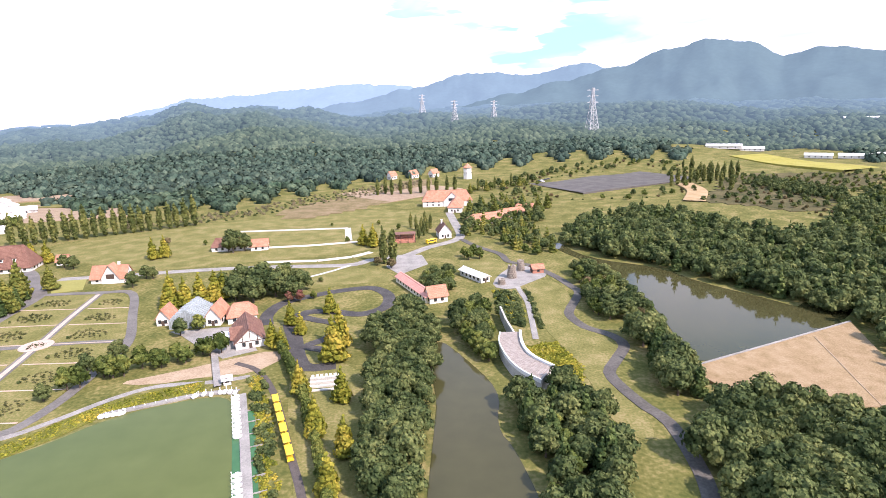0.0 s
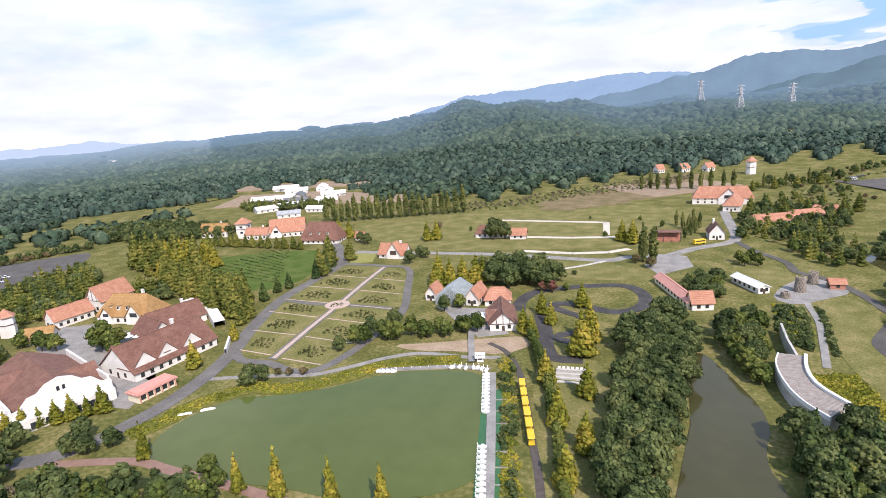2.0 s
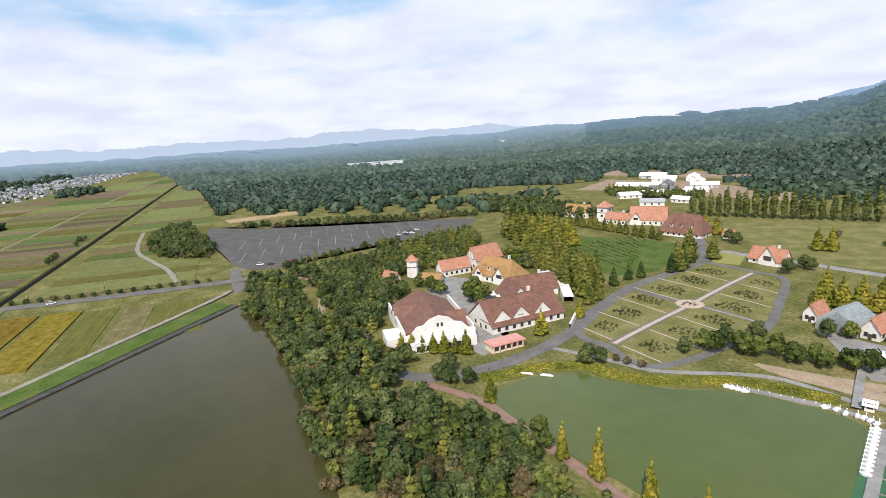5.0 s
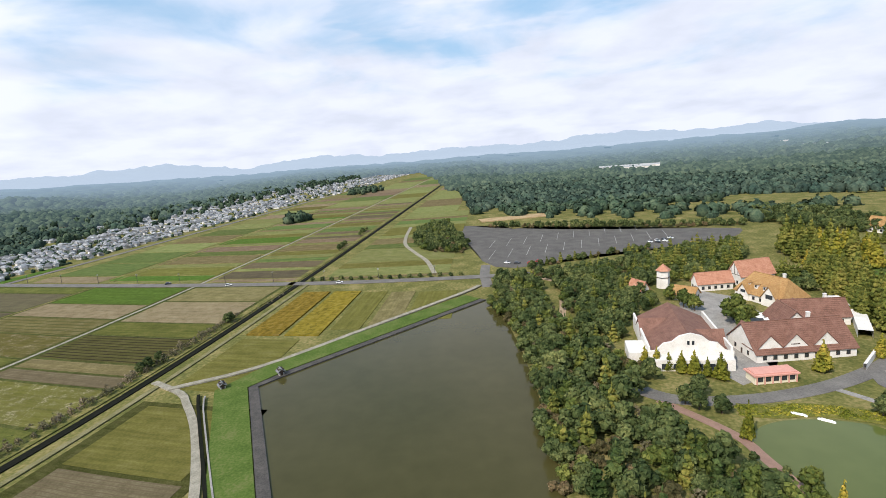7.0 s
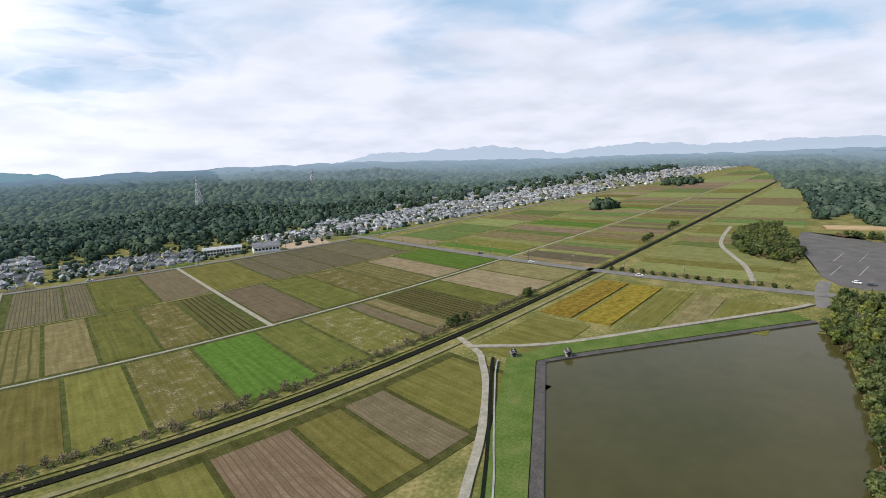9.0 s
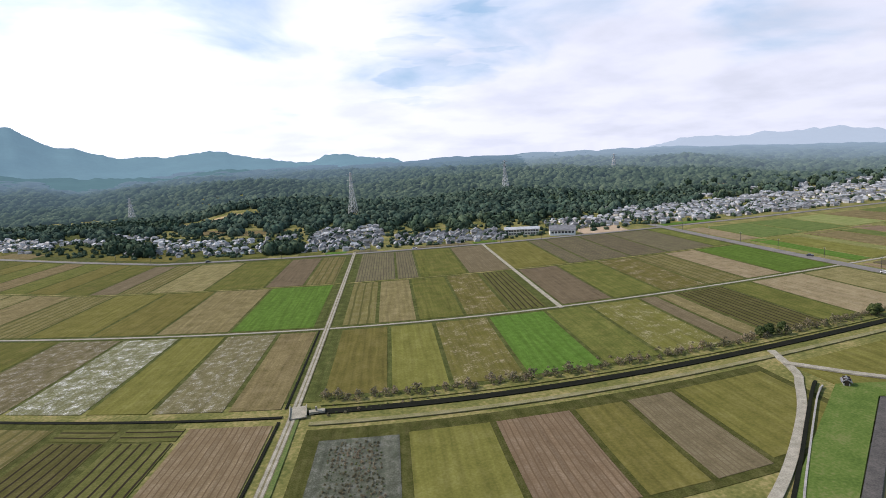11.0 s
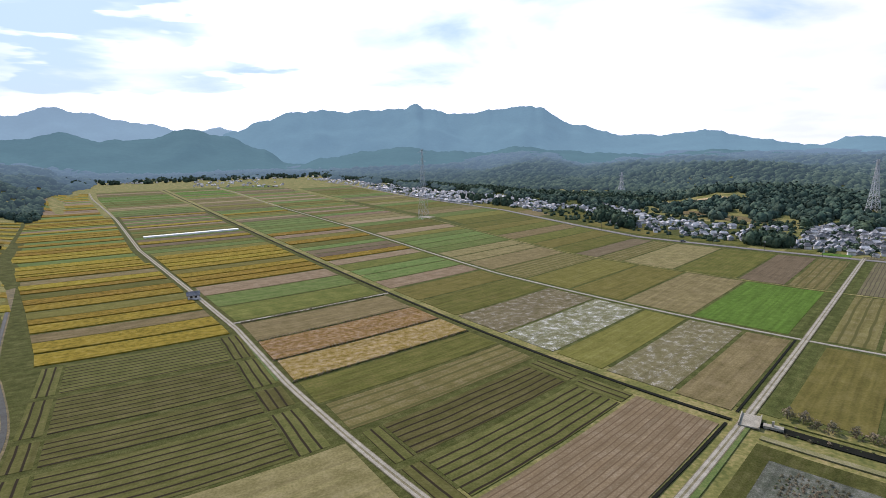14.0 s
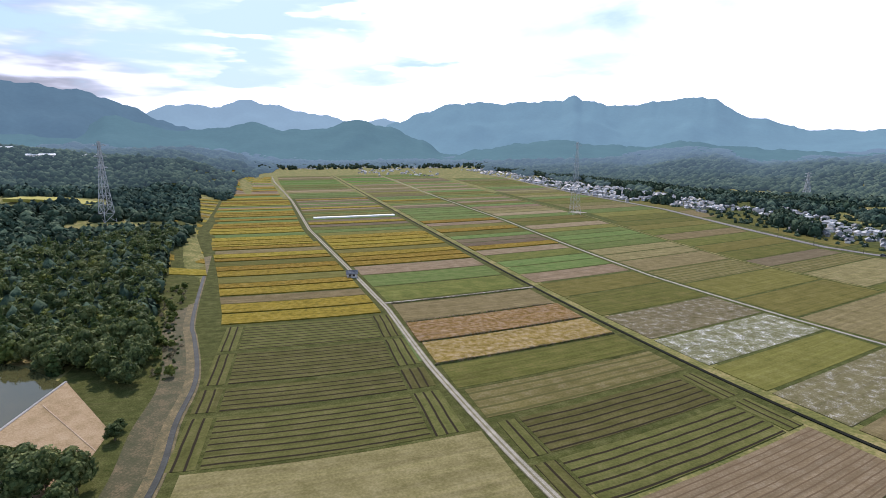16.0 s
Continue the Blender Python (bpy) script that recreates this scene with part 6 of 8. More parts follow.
def dam(name, crest, foot, label):
    bm = bmesh.new()
    a, b = [Vector((*p, 1.6)) for p in crest]
    c, d = [Vector((*p, 0.25)) for p in foot]
    n, m = 10, 6
    g = [[bm.verts.new((a.lerp(b, i / n)).lerp(d.lerp(c, i / n), j / m) + Vector((0, 0, 0.1 * noise.noise((i, j, 0))))) for j in range(m + 1)] for i in range(n + 1)]
    for i in range(n):
        for j in range(m):
            bm.faces.new((g[i][j], g[i + 1][j], g[i + 1][j + 1], g[i][j + 1]))
    bmesh.ops.extrude_edge_only(bm, edges=[e for e in bm.edges if e.is_boundary])
    for v in bm.verts:
        if v.is_boundary:
            v.co.z = -0.3
    ob = part(name, bm, M_DAMGRASS)
    tagged(ob, label, "dam", kind="structure")
    tagged(strip("trim_" + name, straight(tuple(a.xy), tuple(b.xy), 5), 0.8, 1.75, M_PAVING, 1.0), "pale crest of the dam", "edging", kind="structure")
    k = a.lerp(b, 0.72), d.lerp(c, 0.72)
    tagged(strip("drain_" + name, [tuple(k[0].lerp(k[1], f).xy) for f in (0.08, 0.5, 1)], 0.3, 0, M_SAND, 0.4,
                 fit=lambda x, y: 1.75 - 1.35 * min(1, (Vector((x, y)) - k[0].xy).length / (k[1] - k[0]).xy.length)), "dark stepped drain down the dam", "drain", kind="structure")
    return ob


dam("dam_tarn", [(74, 156), (146, 188)], [(128, 132), (82, 134)], "mown straw coloured grass dam")
dam("dam_stream", [(168, -44), (200, -88)], [(156, -78), (130, -50)], "mown straw coloured slope beside the stream")
pond("water_inlet", [(124, 141), (122, 150), (160, 170), (190, 165), (162, 150)], M_WATER_MURK, "dark pond water beyond the dam", 0, 0.06)
tagged(slab("water_upper", [(200, -87), (168, -43), (160, -30), (210, -24), (262, -52), (244, -84), (222, -88)], -0.3, 1.2, M_WATER_POND), "dark water held by the grass dam", "pond", kind="structure")
STREAM = [(553, -431), (448, -340), (359, -264), (299, -214), (249, -172), (219, -148), (205, -139), (177, -120), (161, -107), (144, -89), (125, -72), (110, -55)]
path("stream_meadow", [(x + 3.5, y + 4.5) for x, y in STREAM[3:]], 10.0, material("brown_meadow", [(0.036, 0.042, 0.014), (0.06, 0.052, 0.022), (0.12, 0.09, 0.045)], 5, 1.0, 0.1, 9), 0.13, "brownish rough grass beside the stream", "meadow")
path("stream_bank", STREAM[2:], 5.0, material("earthy_stream_bank", [(0.05, 0.048, 0.02), (0.1, 0.08, 0.035), (0.17, 0.125, 0.06)], 4, 1.0, 0.1, 9), 0.2, "bare earthy stream bank", "bank")
path("stream_water", [(x + 0.3, y - 1.6) for x, y in STREAM[3:]], 1.6, material("stream_water", [(0.018, 0.02, 0.016), (0.036, 0.04, 0.036)], 4, 0.6, 0.0, 6, spec=0.06), 0.36, "narrow dark stream in a concrete bed", "stream")

# ---- buildings ----
M_STUCCO = material("white_stucco", [(0.55, 0.52, 0.47), (0.65, 0.62, 0.57), (0.71, 0.68, 0.64)], 3, 0.85, 0.005, 9)
M_CREAM = material("cream_stucco", [(0.6, 0.54, 0.4), (0.7, 0.64, 0.5)], 3, 0.85, 0.005, 9)


def tile_roof(name, colors):
    m = material(name, colors, 2.2, 0.75, 0.0, 5, where="world")
    return m


M_ROOF_BROWN = tile_roof("brown_roof_tiles", [(0.12, 0.06, 0.042), (0.17, 0.085, 0.06), (0.215, 0.115, 0.082)])
M_ROOF_RED = tile_roof("orange_red_roof_tiles", [(0.3, 0.135, 0.08), (0.385, 0.185, 0.115), (0.46, 0.245, 0.16)])
M_ROOF_OCHRE = tile_roof("ochre_roof_tiles", [(0.25, 0.14, 0.05), (0.32, 0.185, 0.07), (0.38, 0.24, 0.1)])
M_ROOF_PINK = tile_roof("pink_roof_sheets", [(0.5, 0.24, 0.19), (0.58, 0.3, 0.24)])
M_ROOF_GREY = tile_roof("grey_roof_tiles", [(0.09, 0.09, 0.095), (0.15, 0.15, 0.155), (0.22, 0.22, 0.225)])
M_ROOF_SILVER = tile_roof("pale_grey_roof_tiles", [(0.24, 0.25, 0.26), (0.34, 0.35, 0.36), (0.45, 0.46, 0.47)])
M_TIMBER = material("dark_timber", [(0.05, 0.035, 0.025), (0.09, 0.06, 0.045)], 0.8, 0.8, 0.005, 8)
M_PANE = material("window_glass", [(0.02, 0.025, 0.03), (0.04, 0.045, 0.05)], 2, 0.08, 0.0, 4, spec=0.6)
M_STONE = material("rough_stone", [(0.17, 0.14, 0.11), (0.25, 0.21, 0.17), (0.33, 0.29, 0.24)], 0.9, 0.95, 0.1, 6)
M_YELLOW = material("yellow_paint", [(0.62, 0.4, 0.02), (0.72, 0.48, 0.03)], 2, 0.4, 0, 5)
M_BRICK = material("red_brick", [(0.3, 0.13, 0.09), (0.4, 0.19, 0.13)], 0.6, 0.9, 0.01, 7)


def box(bm, x0, x1, y0, y1, z0, z1):
    bmesh.ops.create_cube(bm, size=1.0, matrix=Matrix.Translation(((x0 + x1) / 2, (y0 + y1) / 2, (z0 + z1) / 2)) @ Matrix.Diagonal((x1 - x0, y1 - y0, z1 - z0, 1)))


def prism(bm, ring, x0, x1):
    """A body of that cross-section (y, z) from x0 to x1."""
    a = [bm.verts.new((x0, y, z)) for y, z in ring]
    b = [bm.verts.new((x1, y, z)) for y, z in ring]
    bm.faces.new(list(reversed(a)))
    bm.faces.new(b)
    n = len(ring)
    for i in range(n):
        bm.faces.new((a[i], a[(i + 1) % n], b[(i + 1) % n], b[i]))


def turn_into(bm, m):
    bmesh.ops.transform(bm, matrix=m, verts=bm.verts[:])
    return bm


def window(parent, x, y, z, w, h, ax, label=""):
    """A framed pane flush on a wall. ax: 'x' for a wall that faces along y, 'y' for one that faces along x; the sign of the last part gives the side."""
    bm = bmesh.new()
    d = 0.08
    if ax == "x":
        for u0, u1, v0, v1 in ((-w / 2 - 0.1, -w / 2, 0, h), (w / 2, w / 2 + 0.1, 0, h), (-w / 2 - 0.1, w / 2 + 0.1, h, h + 0.12), (-w / 2 - 0.15, w / 2 + 0.15, -0.12, 0)):
            box(bm, x + u0, x + u1, y - d, y + d, z + v0, z + v1)
    else:
        for u0, u1, v0, v1 in ((-w / 2 - 0.1, -w / 2, 0, h), (w / 2, w / 2 + 0.1, 0, h), (-w / 2 - 0.1, w / 2 + 0.1, h, h + 0.12), (-w / 2 - 0.15, w / 2 + 0.15, -0.12, 0)):
            box(bm, x - d, x + d, y + u0, y + u1, z + v0, z + v1)
    fr = part("window", bm, M_TIMBER, parent)
    bm = bmesh.new()
    if ax == "x":
        box(bm, x - w / 2, x + w / 2, y - 0.04, y + 0.04, z, z + h)
    else:
        box(bm, x - 0.04, x + 0.04, y - w / 2, y + w / 2, z, z + h)
    part("pane", bm, M_PANE, fr)
    return fr


def roof_body(bm, L, W, eave, ridge, over=0.6, hip=0.0, thick=0.25, x_shift=0.0):
    """A gabled or hipped roof shell along x; hip: how far the ridge stops short of each end."""
    hl, hw = L / 2 + over, W / 2 + over
    drop = (ridge - eave) * over / (W / 2)
    e = eave - drop
    rl = hl - hip
    lo = [(-hl, -hw, e), (hl, -hw, e), (hl, hw, e), (-hl, hw, e)]
    for dz in (0, thick):
        pass
    v = [bm.verts.new((x + x_shift, y, z + t)) for t in (0, thick) for x, y, z in lo + [(-rl, 0, ridge), (rl, 0, ridge)]]
    b, t = v[:6], v[6:]
    for s in (t,):
        bm.faces.new((s[0], s[1], s[5], s[4]))
        bm.faces.new((s[2], s[3], s[4], s[5]))
        bm.faces.new((s[1], s[2], s[5])) if hip else None
        bm.faces.new((s[3], s[0], s[4])) if hip else None
    for s in (b,):
        bm.faces.new((s[4], s[5], s[1], s[0]))
        bm.faces.new((s[5], s[4], s[3], s[2]))
        if hip:
            bm.faces.new((s[5], s[2], s[1]))
            bm.faces.new((s[4], s[0], s[3]))
    edge = [(0, 1), (2, 3)] + ([(1, 2), (3, 0)] if hip else [(1, 5), (5, 2), (3, 4), (4, 0)])
    for i, j in edge:
        bm.faces.new((b[i], b[j], t[j], t[i]))


def courses(bm, L, W, eave, ridge, over, step, hip=0.0):
    """Raised tile courses: thin laths running along both slopes."""
    hw = W / 2 + over
    drop = (ridge - eave) * over / (W / 2)
    e = eave - drop
    n = max(3, int(math.hypot(hw, ridge - e) / step))
    for side in (-1, 1):
        for i in range(1, n):
            f = i / n
            y, z = side * hw * (1 - f), e + (ridge - e) * f + 0.27
            half = L / 2 + over - hip * f - 0.05
            box(bm, -half, half, y - 0.09, y + 0.09, z - 0.05, z + 0.05)


def house(name, x, y, angle, L, W, eave, ridge, roof, wall=M_STUCCO, hip=0.0, label="", category="house", gables=(), dormers=0, chimney=False,
          windows=3, z=0.0, timber=False, group="", door=True):
    """A house with its ridge along its own x axis. gables: (place along x, side, width, height of the cross gable)."""
    top = new(name)
    top.matrix_basis = pose(x, y, z, 0, 0, angle)
    bm = bmesh.new()
    if hip:
        box(bm, -L / 2, L / 2, -W / 2, W / 2, -0.4, eave + 0.1)
    else:
        prism(bm, [(-W / 2, -0.4), (W / 2, -0.4), (W / 2, eave), (0, ridge - 0.05), (-W / 2, eave)], -L / 2, L / 2)
    for gx, side, gw, gh in gables:
        b2 = bmesh.new()
        prism(b2, [(-gw / 2, -0.4), (gw / 2, -0.4), (gw / 2, eave), (0, gh - 0.1), (-gw / 2, eave)], 0, W / 2 + 0.8)
        turn_into(b2, Matrix.Translation((gx, 0, 0)) @ Matrix.Rotation(side * math.pi / 2, 4, "Z"))
        me = bpy.data.meshes.new("tmp")
        b2.to_mesh(me)
        b2.free()
        bm.from_mesh(me)
        bpy.data.meshes.remove(me)
    part("wall", bm, wall, top)
    bm = bmesh.new()
    roof_body(bm, L, W, eave, ridge, 0.6, hip)
    part("roof", bm, roof, top)
    bm = bmesh.new()
    courses(bm, L, W, eave, ridge, 0.6, 0.8, hip)
    part("tile_course", bm, roof, top)
    bm = bmesh.new()
    box(bm, -(L / 2 + 0.6 - hip), L / 2 + 0.6 - hip, -0.18, 0.18, ridge + 0.15, ridge + 0.42)
    part("ridge_cap", bm, roof, top)
    for gx, side, gw, gh in gables:
        bm = bmesh.new()
        roof_body(bm, W / 2 + 1.4, gw, eave, gh, 0.45, 0.0, 0.22, W / 4 + 0.35)
        turn_into(bm, Matrix.Translation((gx, 0, 0)) @ Matrix.Rotation(side * math.pi / 2, 4, "Z"))
        g = part("gable_roof", bm, roof, top)
        bm = bmesh.new()
        yy = side * (W / 2 + 0.86)
        box(bm, gx - gw * 0.22, gx + gw * 0.22, yy - 0.05, yy + 0.05, eave * 0.9, eave * 0.9 + (gh - eave) * 0.35)
        part("gable_panel", bm, M_TIMBER if timber else M_PANE, top)
    for i in range(dormers):
        dx = (i - (dormers - 1) / 2) * L / (dormers + 1.5)
        bm = bmesh.new()
        zz = eave + (ridge - eave) * 0.3
        yy = -W / 2 * 0.72
        box(bm, dx - 0.7, dx + 0.7, yy - 0.5, yy + 1.6, zz - 0.3, zz + 1.5)
        d = part("dormer", bm, wall, top)
        bm = bmesh.new()
        box(bm, dx - 0.45, dx + 0.45, yy - 0.56, yy - 0.46, zz + 0.2, zz + 1.25)
        part("pane", bm, M_PANE, d)
        bm = bmesh.new()
        box(bm, dx - 0.95, dx + 0.95, yy - 0.8, yy + 2.0, zz + 1.5, zz + 1.75)
        part("dormer_roof", bm, roof, d)
    if chimney:
        bm = bmesh.new()
        cx = L * 0.22
        box(bm, cx - 0.5, cx + 0.5, -0.5 + W * 0.1, 0.5 + W * 0.1, ridge - 1.6, ridge + 1.5)
        box(bm, cx - 0.62, cx + 0.62, -0.62 + W * 0.1, 0.62 + W * 0.1, ridge + 1.5, ridge + 1.75)
        part("chimney", bm, wall, top)
    n = windows
    storeys = 2 if eave > 5 else 1
    for s in range(storeys):
        for i in range(n):
            wx = (i - (n - 1) / 2) * L / (n + 0.6)
            for side in (-1, 1):
                if any(side == g[1] and abs(wx - g[0]) < g[2] / 2 + 0.6 for g in gables):
                    continue
                window(top, wx, side * (W / 2 + 0.02), 1.0 + s * 2.7, 1.1, 1.3, "x")
    for side in (-1, 1):
        for k in (-1, 1):
            window(top, side * (L / 2 + 0.02), k * W * 0.22, 1.1, 1.0, 1.3, "y")
        if door:
            bm = bmesh.new()
            box(bm, side * L / 2 - 0.07, side * L / 2 + 0.07, -0.55, 0.55, 0, 2.1)
            part("door", bm, M_TIMBER, top)
        if timber and not hip:
            bm = bmesh.new()
            xx = side * (L / 2 + 0.05)
            box(bm, xx - 0.06, xx + 0.06, -W / 2, W / 2, eave - 0.15, eave + 0.1)
            for k in (-0.25, 0, 0.25):
                box(bm, xx - 0.06, xx + 0.06, k * W - 0.12, k * W + 0.12, eave + 0.1, eave + (ridge - eave) * (1 - abs(k) * 2) - 0.2)
            part("timber_frame", bm, M_TIMBER, top)
    tagged(top, label, category, group)
    return top


def tower(name, x, y, w, eave, peak, roof, label, sides=4, angle=20.0, wall=M_STUCCO):
    top = new(name)
    top.matrix_basis = pose(x, y, 0, 0, 0, angle)
    bm = bmesh.new()
    bmesh.ops.create_cone(bm, cap_ends=True, segments=sides, radius1=w * 0.74, radius2=w * 0.7, depth=eave + 0.4, matrix=Matrix.Translation((0, 0, eave / 2 - 0.2)) @ Matrix.Rotation(math.pi / sides, 4, "Z"))
    part("wall", bm, wall, top)
    bm = bmesh.new()
    bmesh.ops.create_cone(bm, cap_ends=True, segments=sides, radius1=w * 0.9, radius2=0.05, depth=peak - eave, matrix=Matrix.Translation((0, 0, (peak + eave) / 2)) @ Matrix.Rotation(math.pi / sides, 4, "Z"))
    part("roof", bm, roof, top)
    bm = bmesh.new()
    bmesh.ops.create_cone(bm, cap_ends=True, segments=sides, radius1=w * 0.78, radius2=w * 0.78, depth=0.3, matrix=Matrix.Translation((0, 0, eave * 0.62)) @ Matrix.Rotation(math.pi / sides, 4, "Z"))
    part("band", bm, M_TIMBER, top)
    for k in range(4):
        a = k * math.pi / 2
        for zz in (eave * 0.35, eave * 0.72):
            if sides == 4:
                r = w * 0.52
                if k % 2:
                    window(top, 0, r * (1 if k == 1 else -1), zz, w * 0.22, 1.2, "x")
                else:
                    window(top, r * (1 if k == 0 else -1), 0, zz, w * 0.22, 1.2, "y")
    return tagged(top, label, "tower")


# the white village
hall = house("hall", -193, 91, 166, 38, 24, 4.5, 10.2, M_ROOF_BROWN, label="large white hall with steep brown tiled roof", category="hall", gables=((4, 1, 12, 9.0), (-8, -1, 9, 8.6)), windows=6)
bm = bmesh.new()
prof = [(-13.5, -0.4), (13.5, -0.4), (13.5, 5.2), (11, 5.6), (8.5, 8.2), (6, 8.6), (3.6, 10.6), (0, 11.6), (-3.6, 10.6), (-6, 8.6), (-8.5, 8.2), (-11, 5.6), (-13.5, 5.2)]
prism(bm, prof, -20.4, -19.4)
part("facade", bm, M_STUCCO, hall, "stepped white front gable")
bm = bmesh.new()
box(bm, -24.5, -20.4, -12.8, 12.8, -0.3, 3.8)
part("porch", bm, M_STUCCO, hall, "flat-roofed white porch")
bm = bmesh.new()
box(bm, -18, -6, 12.5, 19.5, -0.3, 4.0)
part("annex", bm, M_STUCCO, hall, "low white annex")
for k in (-1, 1):
    bm = bmesh.new()
    prism(bm, [(-0.35, -0.3), (0.35, -0.3), (0.35, 6.5), (-0.35, 6.5)], -19.4, 19.0)
    turn_into(bm, Matrix.Translation((0, k * 13.0, 0)))
    part("parapet", bm, M_STUCCO, hall)
for k in (-0.75, 0.75):
    bm = bmesh.new()
    box(bm, -20.46, -20.38, k - 0.4, k + 0.4, 7.6, 9.0)
    part("facade_window", bm, M_PANE, hall)
for k in range(6):
    bm = bmesh.new()
    box(bm, -24.56, -24.46, -10.4 + k * 3.7, -8.6 + k * 3.7, 0.6, 2.6)
    part("porch_window", bm, M_PANE, hall)
rest = house("restaurant", -179, 124, 87, 33, 19, 3.3, 10.8, M_ROOF_BROWN, label="long white restaurant with brown roof and white gables", category="restaurant",
             gables=((-11, 1, 7, 8.0),), chimney=True, windows=9)
# the white dormer gables standing in the roof
for gx in (-11.5, -3.0, 7.0):
    bm = bmesh.new()
    prism(bm, [(-4.6, 3.9), (4.6, 3.9), (0, 8.8)], 0, 8.4)
    turn_into(bm, Matrix.Translation((gx, 0, 0)) @ Matrix.Rotation(-math.pi / 2, 4, "Z"))
    g = part("dormer_gable", bm, M_STUCCO, rest)
    bm = bmesh.new()
    for s in (-1, 1):
        b2 = [(0, 9.15), (s * 5.1, 3.75), (s * 5.1, 3.5), (0, 8.82)]
        prism(bm, b2 if s > 0 else b2[::-1], 0, 8.7)
    turn_into(bm, Matrix.Translation((gx, 0, 0)) @ Matrix.Rotation(-math.pi / 2, 4, "Z"))
    part("dormer_roof", bm, M_ROOF_BROWN, g)
    if gx == -3.0:
        bm = bmesh.new()
        for k in range(7):
            box(bm, gx - 1.5 + k * 0.42, gx - 1.2 + k * 0.42, -8.46, -8.4, 5.2, 5.6)
        part("sign_bars", bm, M_TIMBER, g, "dark sign lettering as plain bars")
house("shop", -233, 152, 14, 25, 15, 3.8, 11.2, M_ROOF_OCHRE, label="white shop with ochre tiled hipped roof", category="shop", hip=4.0, gables=((7, -1, 8, 9.0), (-7, -1, 6, 7.6)), dormers=4, chimney=True, windows=6)
house("shop", -204, 150, 78, 22, 12, 3.6, 8.8, M_ROOF_BROWN, label="white shop with brown tiled gable roof", category="shop", gables=((-4, 1, 6, 7.2),), chimney=True, windows=5, timber=True)
house("shop", -200, 137, 170, 15, 10, 3.4, 8.4, M_ROOF_BROWN, label="small white shop with brown tiled roof", category="shop", windows=4)
house("cottage", -258.5, 139, 88, 17, 7.5, 4.0, 8.2, M_ROOF_RED, label="long white cottage with orange roof", category="cottage", windows=5, gables=((2, 1, 3.5, 6.2),))
house("cottage", -262.5, 161, 96, 18, 10, 5.4, 11.6, M_ROOF_RED, label="tall white house with orange gable roof", category="house", windows=3, timber=True)
house("cottage", -246, 120, 40, 10, 7, 3, 6.0, M_ROOF_OCHRE, label="low white house with ochre roof", category="house", windows=2)
house("cottage", -262, 104, 20, 9, 5, 3, 6.5, M_ROOF_RED, label="small white house with orange roof", category="house", windows=2)
tower("clock_tower", -268, 119, 4.4, 9.0, 12.4, M_ROOF_RED, "slim white tower with orange-brown pyramid roof", 6)
# walls and flat annexes behind the shops
for i, (a, b, h) in enumerate((((-222, 172), (-200, 166), 3.2), ((-200, 166), (-182, 154), 3.0), ((-168, 146), (-158, 134), 2.2))):
    tagged(strip("wall_%d" % (i + 1), straight(a, b, 6), 4.5 if i < 2 else 0.8, h, M_STUCCO, h + 0.2), "low white walled annex", "wall", kind="structure")
kiosk = new("kiosk")
kiosk.matrix_basis = pose(-158, 104, 0, 0, 0, 88)
bm = bmesh.new()
box(bm, -6.5, 6.5, -2.6, 2.6, -0.3, 2.6)
part("wall", bm, M_CREAM, kiosk)
bm = bmesh.new()
box(bm, -7, 7, -3.2, 3.2, 2.6, 3.1)
box(bm, -6.4, 6.4, -2.6, 2.6, 3.1, 3.4)
part("roof", bm, M_ROOF_PINK, kiosk)
for i in range(6):
    bm = bmesh.new()
    box(bm, -6.2 + i * 2.45, -5.9 + i * 2.45, -3.05, -2.8, 0, 2.6)
    part("post", bm, M_ROOF_PINK, kiosk)
    if i < 5:
        window(kiosk, -4.9 + i * 2.45, -2.62, 0.9, 1.5, 1.3, "x")
tagged(kiosk, "pink flat-roofed kiosk with posts", "kiosk")
# parasols on the square
par = new("parasol")
bm = bmesh.new()
bmesh.ops.create_cone(bm, cap_ends=True, segments=8, radius1=1.7, radius2=0.05, depth=0.7, matrix=Matrix.Translation((0, 0, 2.7)))
part("canopy", bm, M_WHITE, par)
bm = bmesh.new()
bmesh.ops.create_cone(bm, cap_ends=True, segments=8, radius1=0.05, radius2=0.04, depth=2.6, matrix=Matrix.Translation((0, 0, 1.3)))
part("pole", bm, M_TIMBER, par)
par.matrix_basis = pose(-207, 131, 0.13)
tagged(par, "white parasol on a paved square", "parasol", "parasols on the square")
for dx, dy in ((3.4, 1), (0.6, 3.4), (4.2, 4.2), (-2.6, 3), (7, 3.2), (2, 6.4)):
    copy_thing(par, pose(-207 + dx, 131 + dy, 0.13))

# the rose garden's cottage and the farm
house("cottage", -169, 275, 4, 17, 9, 2.8, 8.0, M_ROOF_RED, label="white garden cottage with orange roof", category="cottage", gables=((1.5, -1, 9, 9.6),), chimney=True, windows=4, timber=True)
house("barn", -243, 303, 14, 28, 17, 3.0, 13.5, M_ROOF_BROWN, label="large farmhouse with steep brown hipped roof", category="farmhouse", hip=5.0, dormers=3, windows=7)
house("hut", -218, 312, 10, 6, 5, 2.6, 5.5, M_ROOF_RED, label="small hut with orange tiled roof", category="hut", windows=1)
house("farmhouse", -285, 316, 34, 25, 13, 4.2, 12.4, M_ROOF_RED, label="farmhouse with long orange-brown roof", category="farmhouse", gables=((-8, -1, 7, 9),), chimney=True, windows=6)
house("farmhouse", -301, 302, 18, 17, 9, 4.0, 8.0, M_ROOF_RED, label="white farm wing with orange roof", category="farmhouse", chimney=True, windows=5)
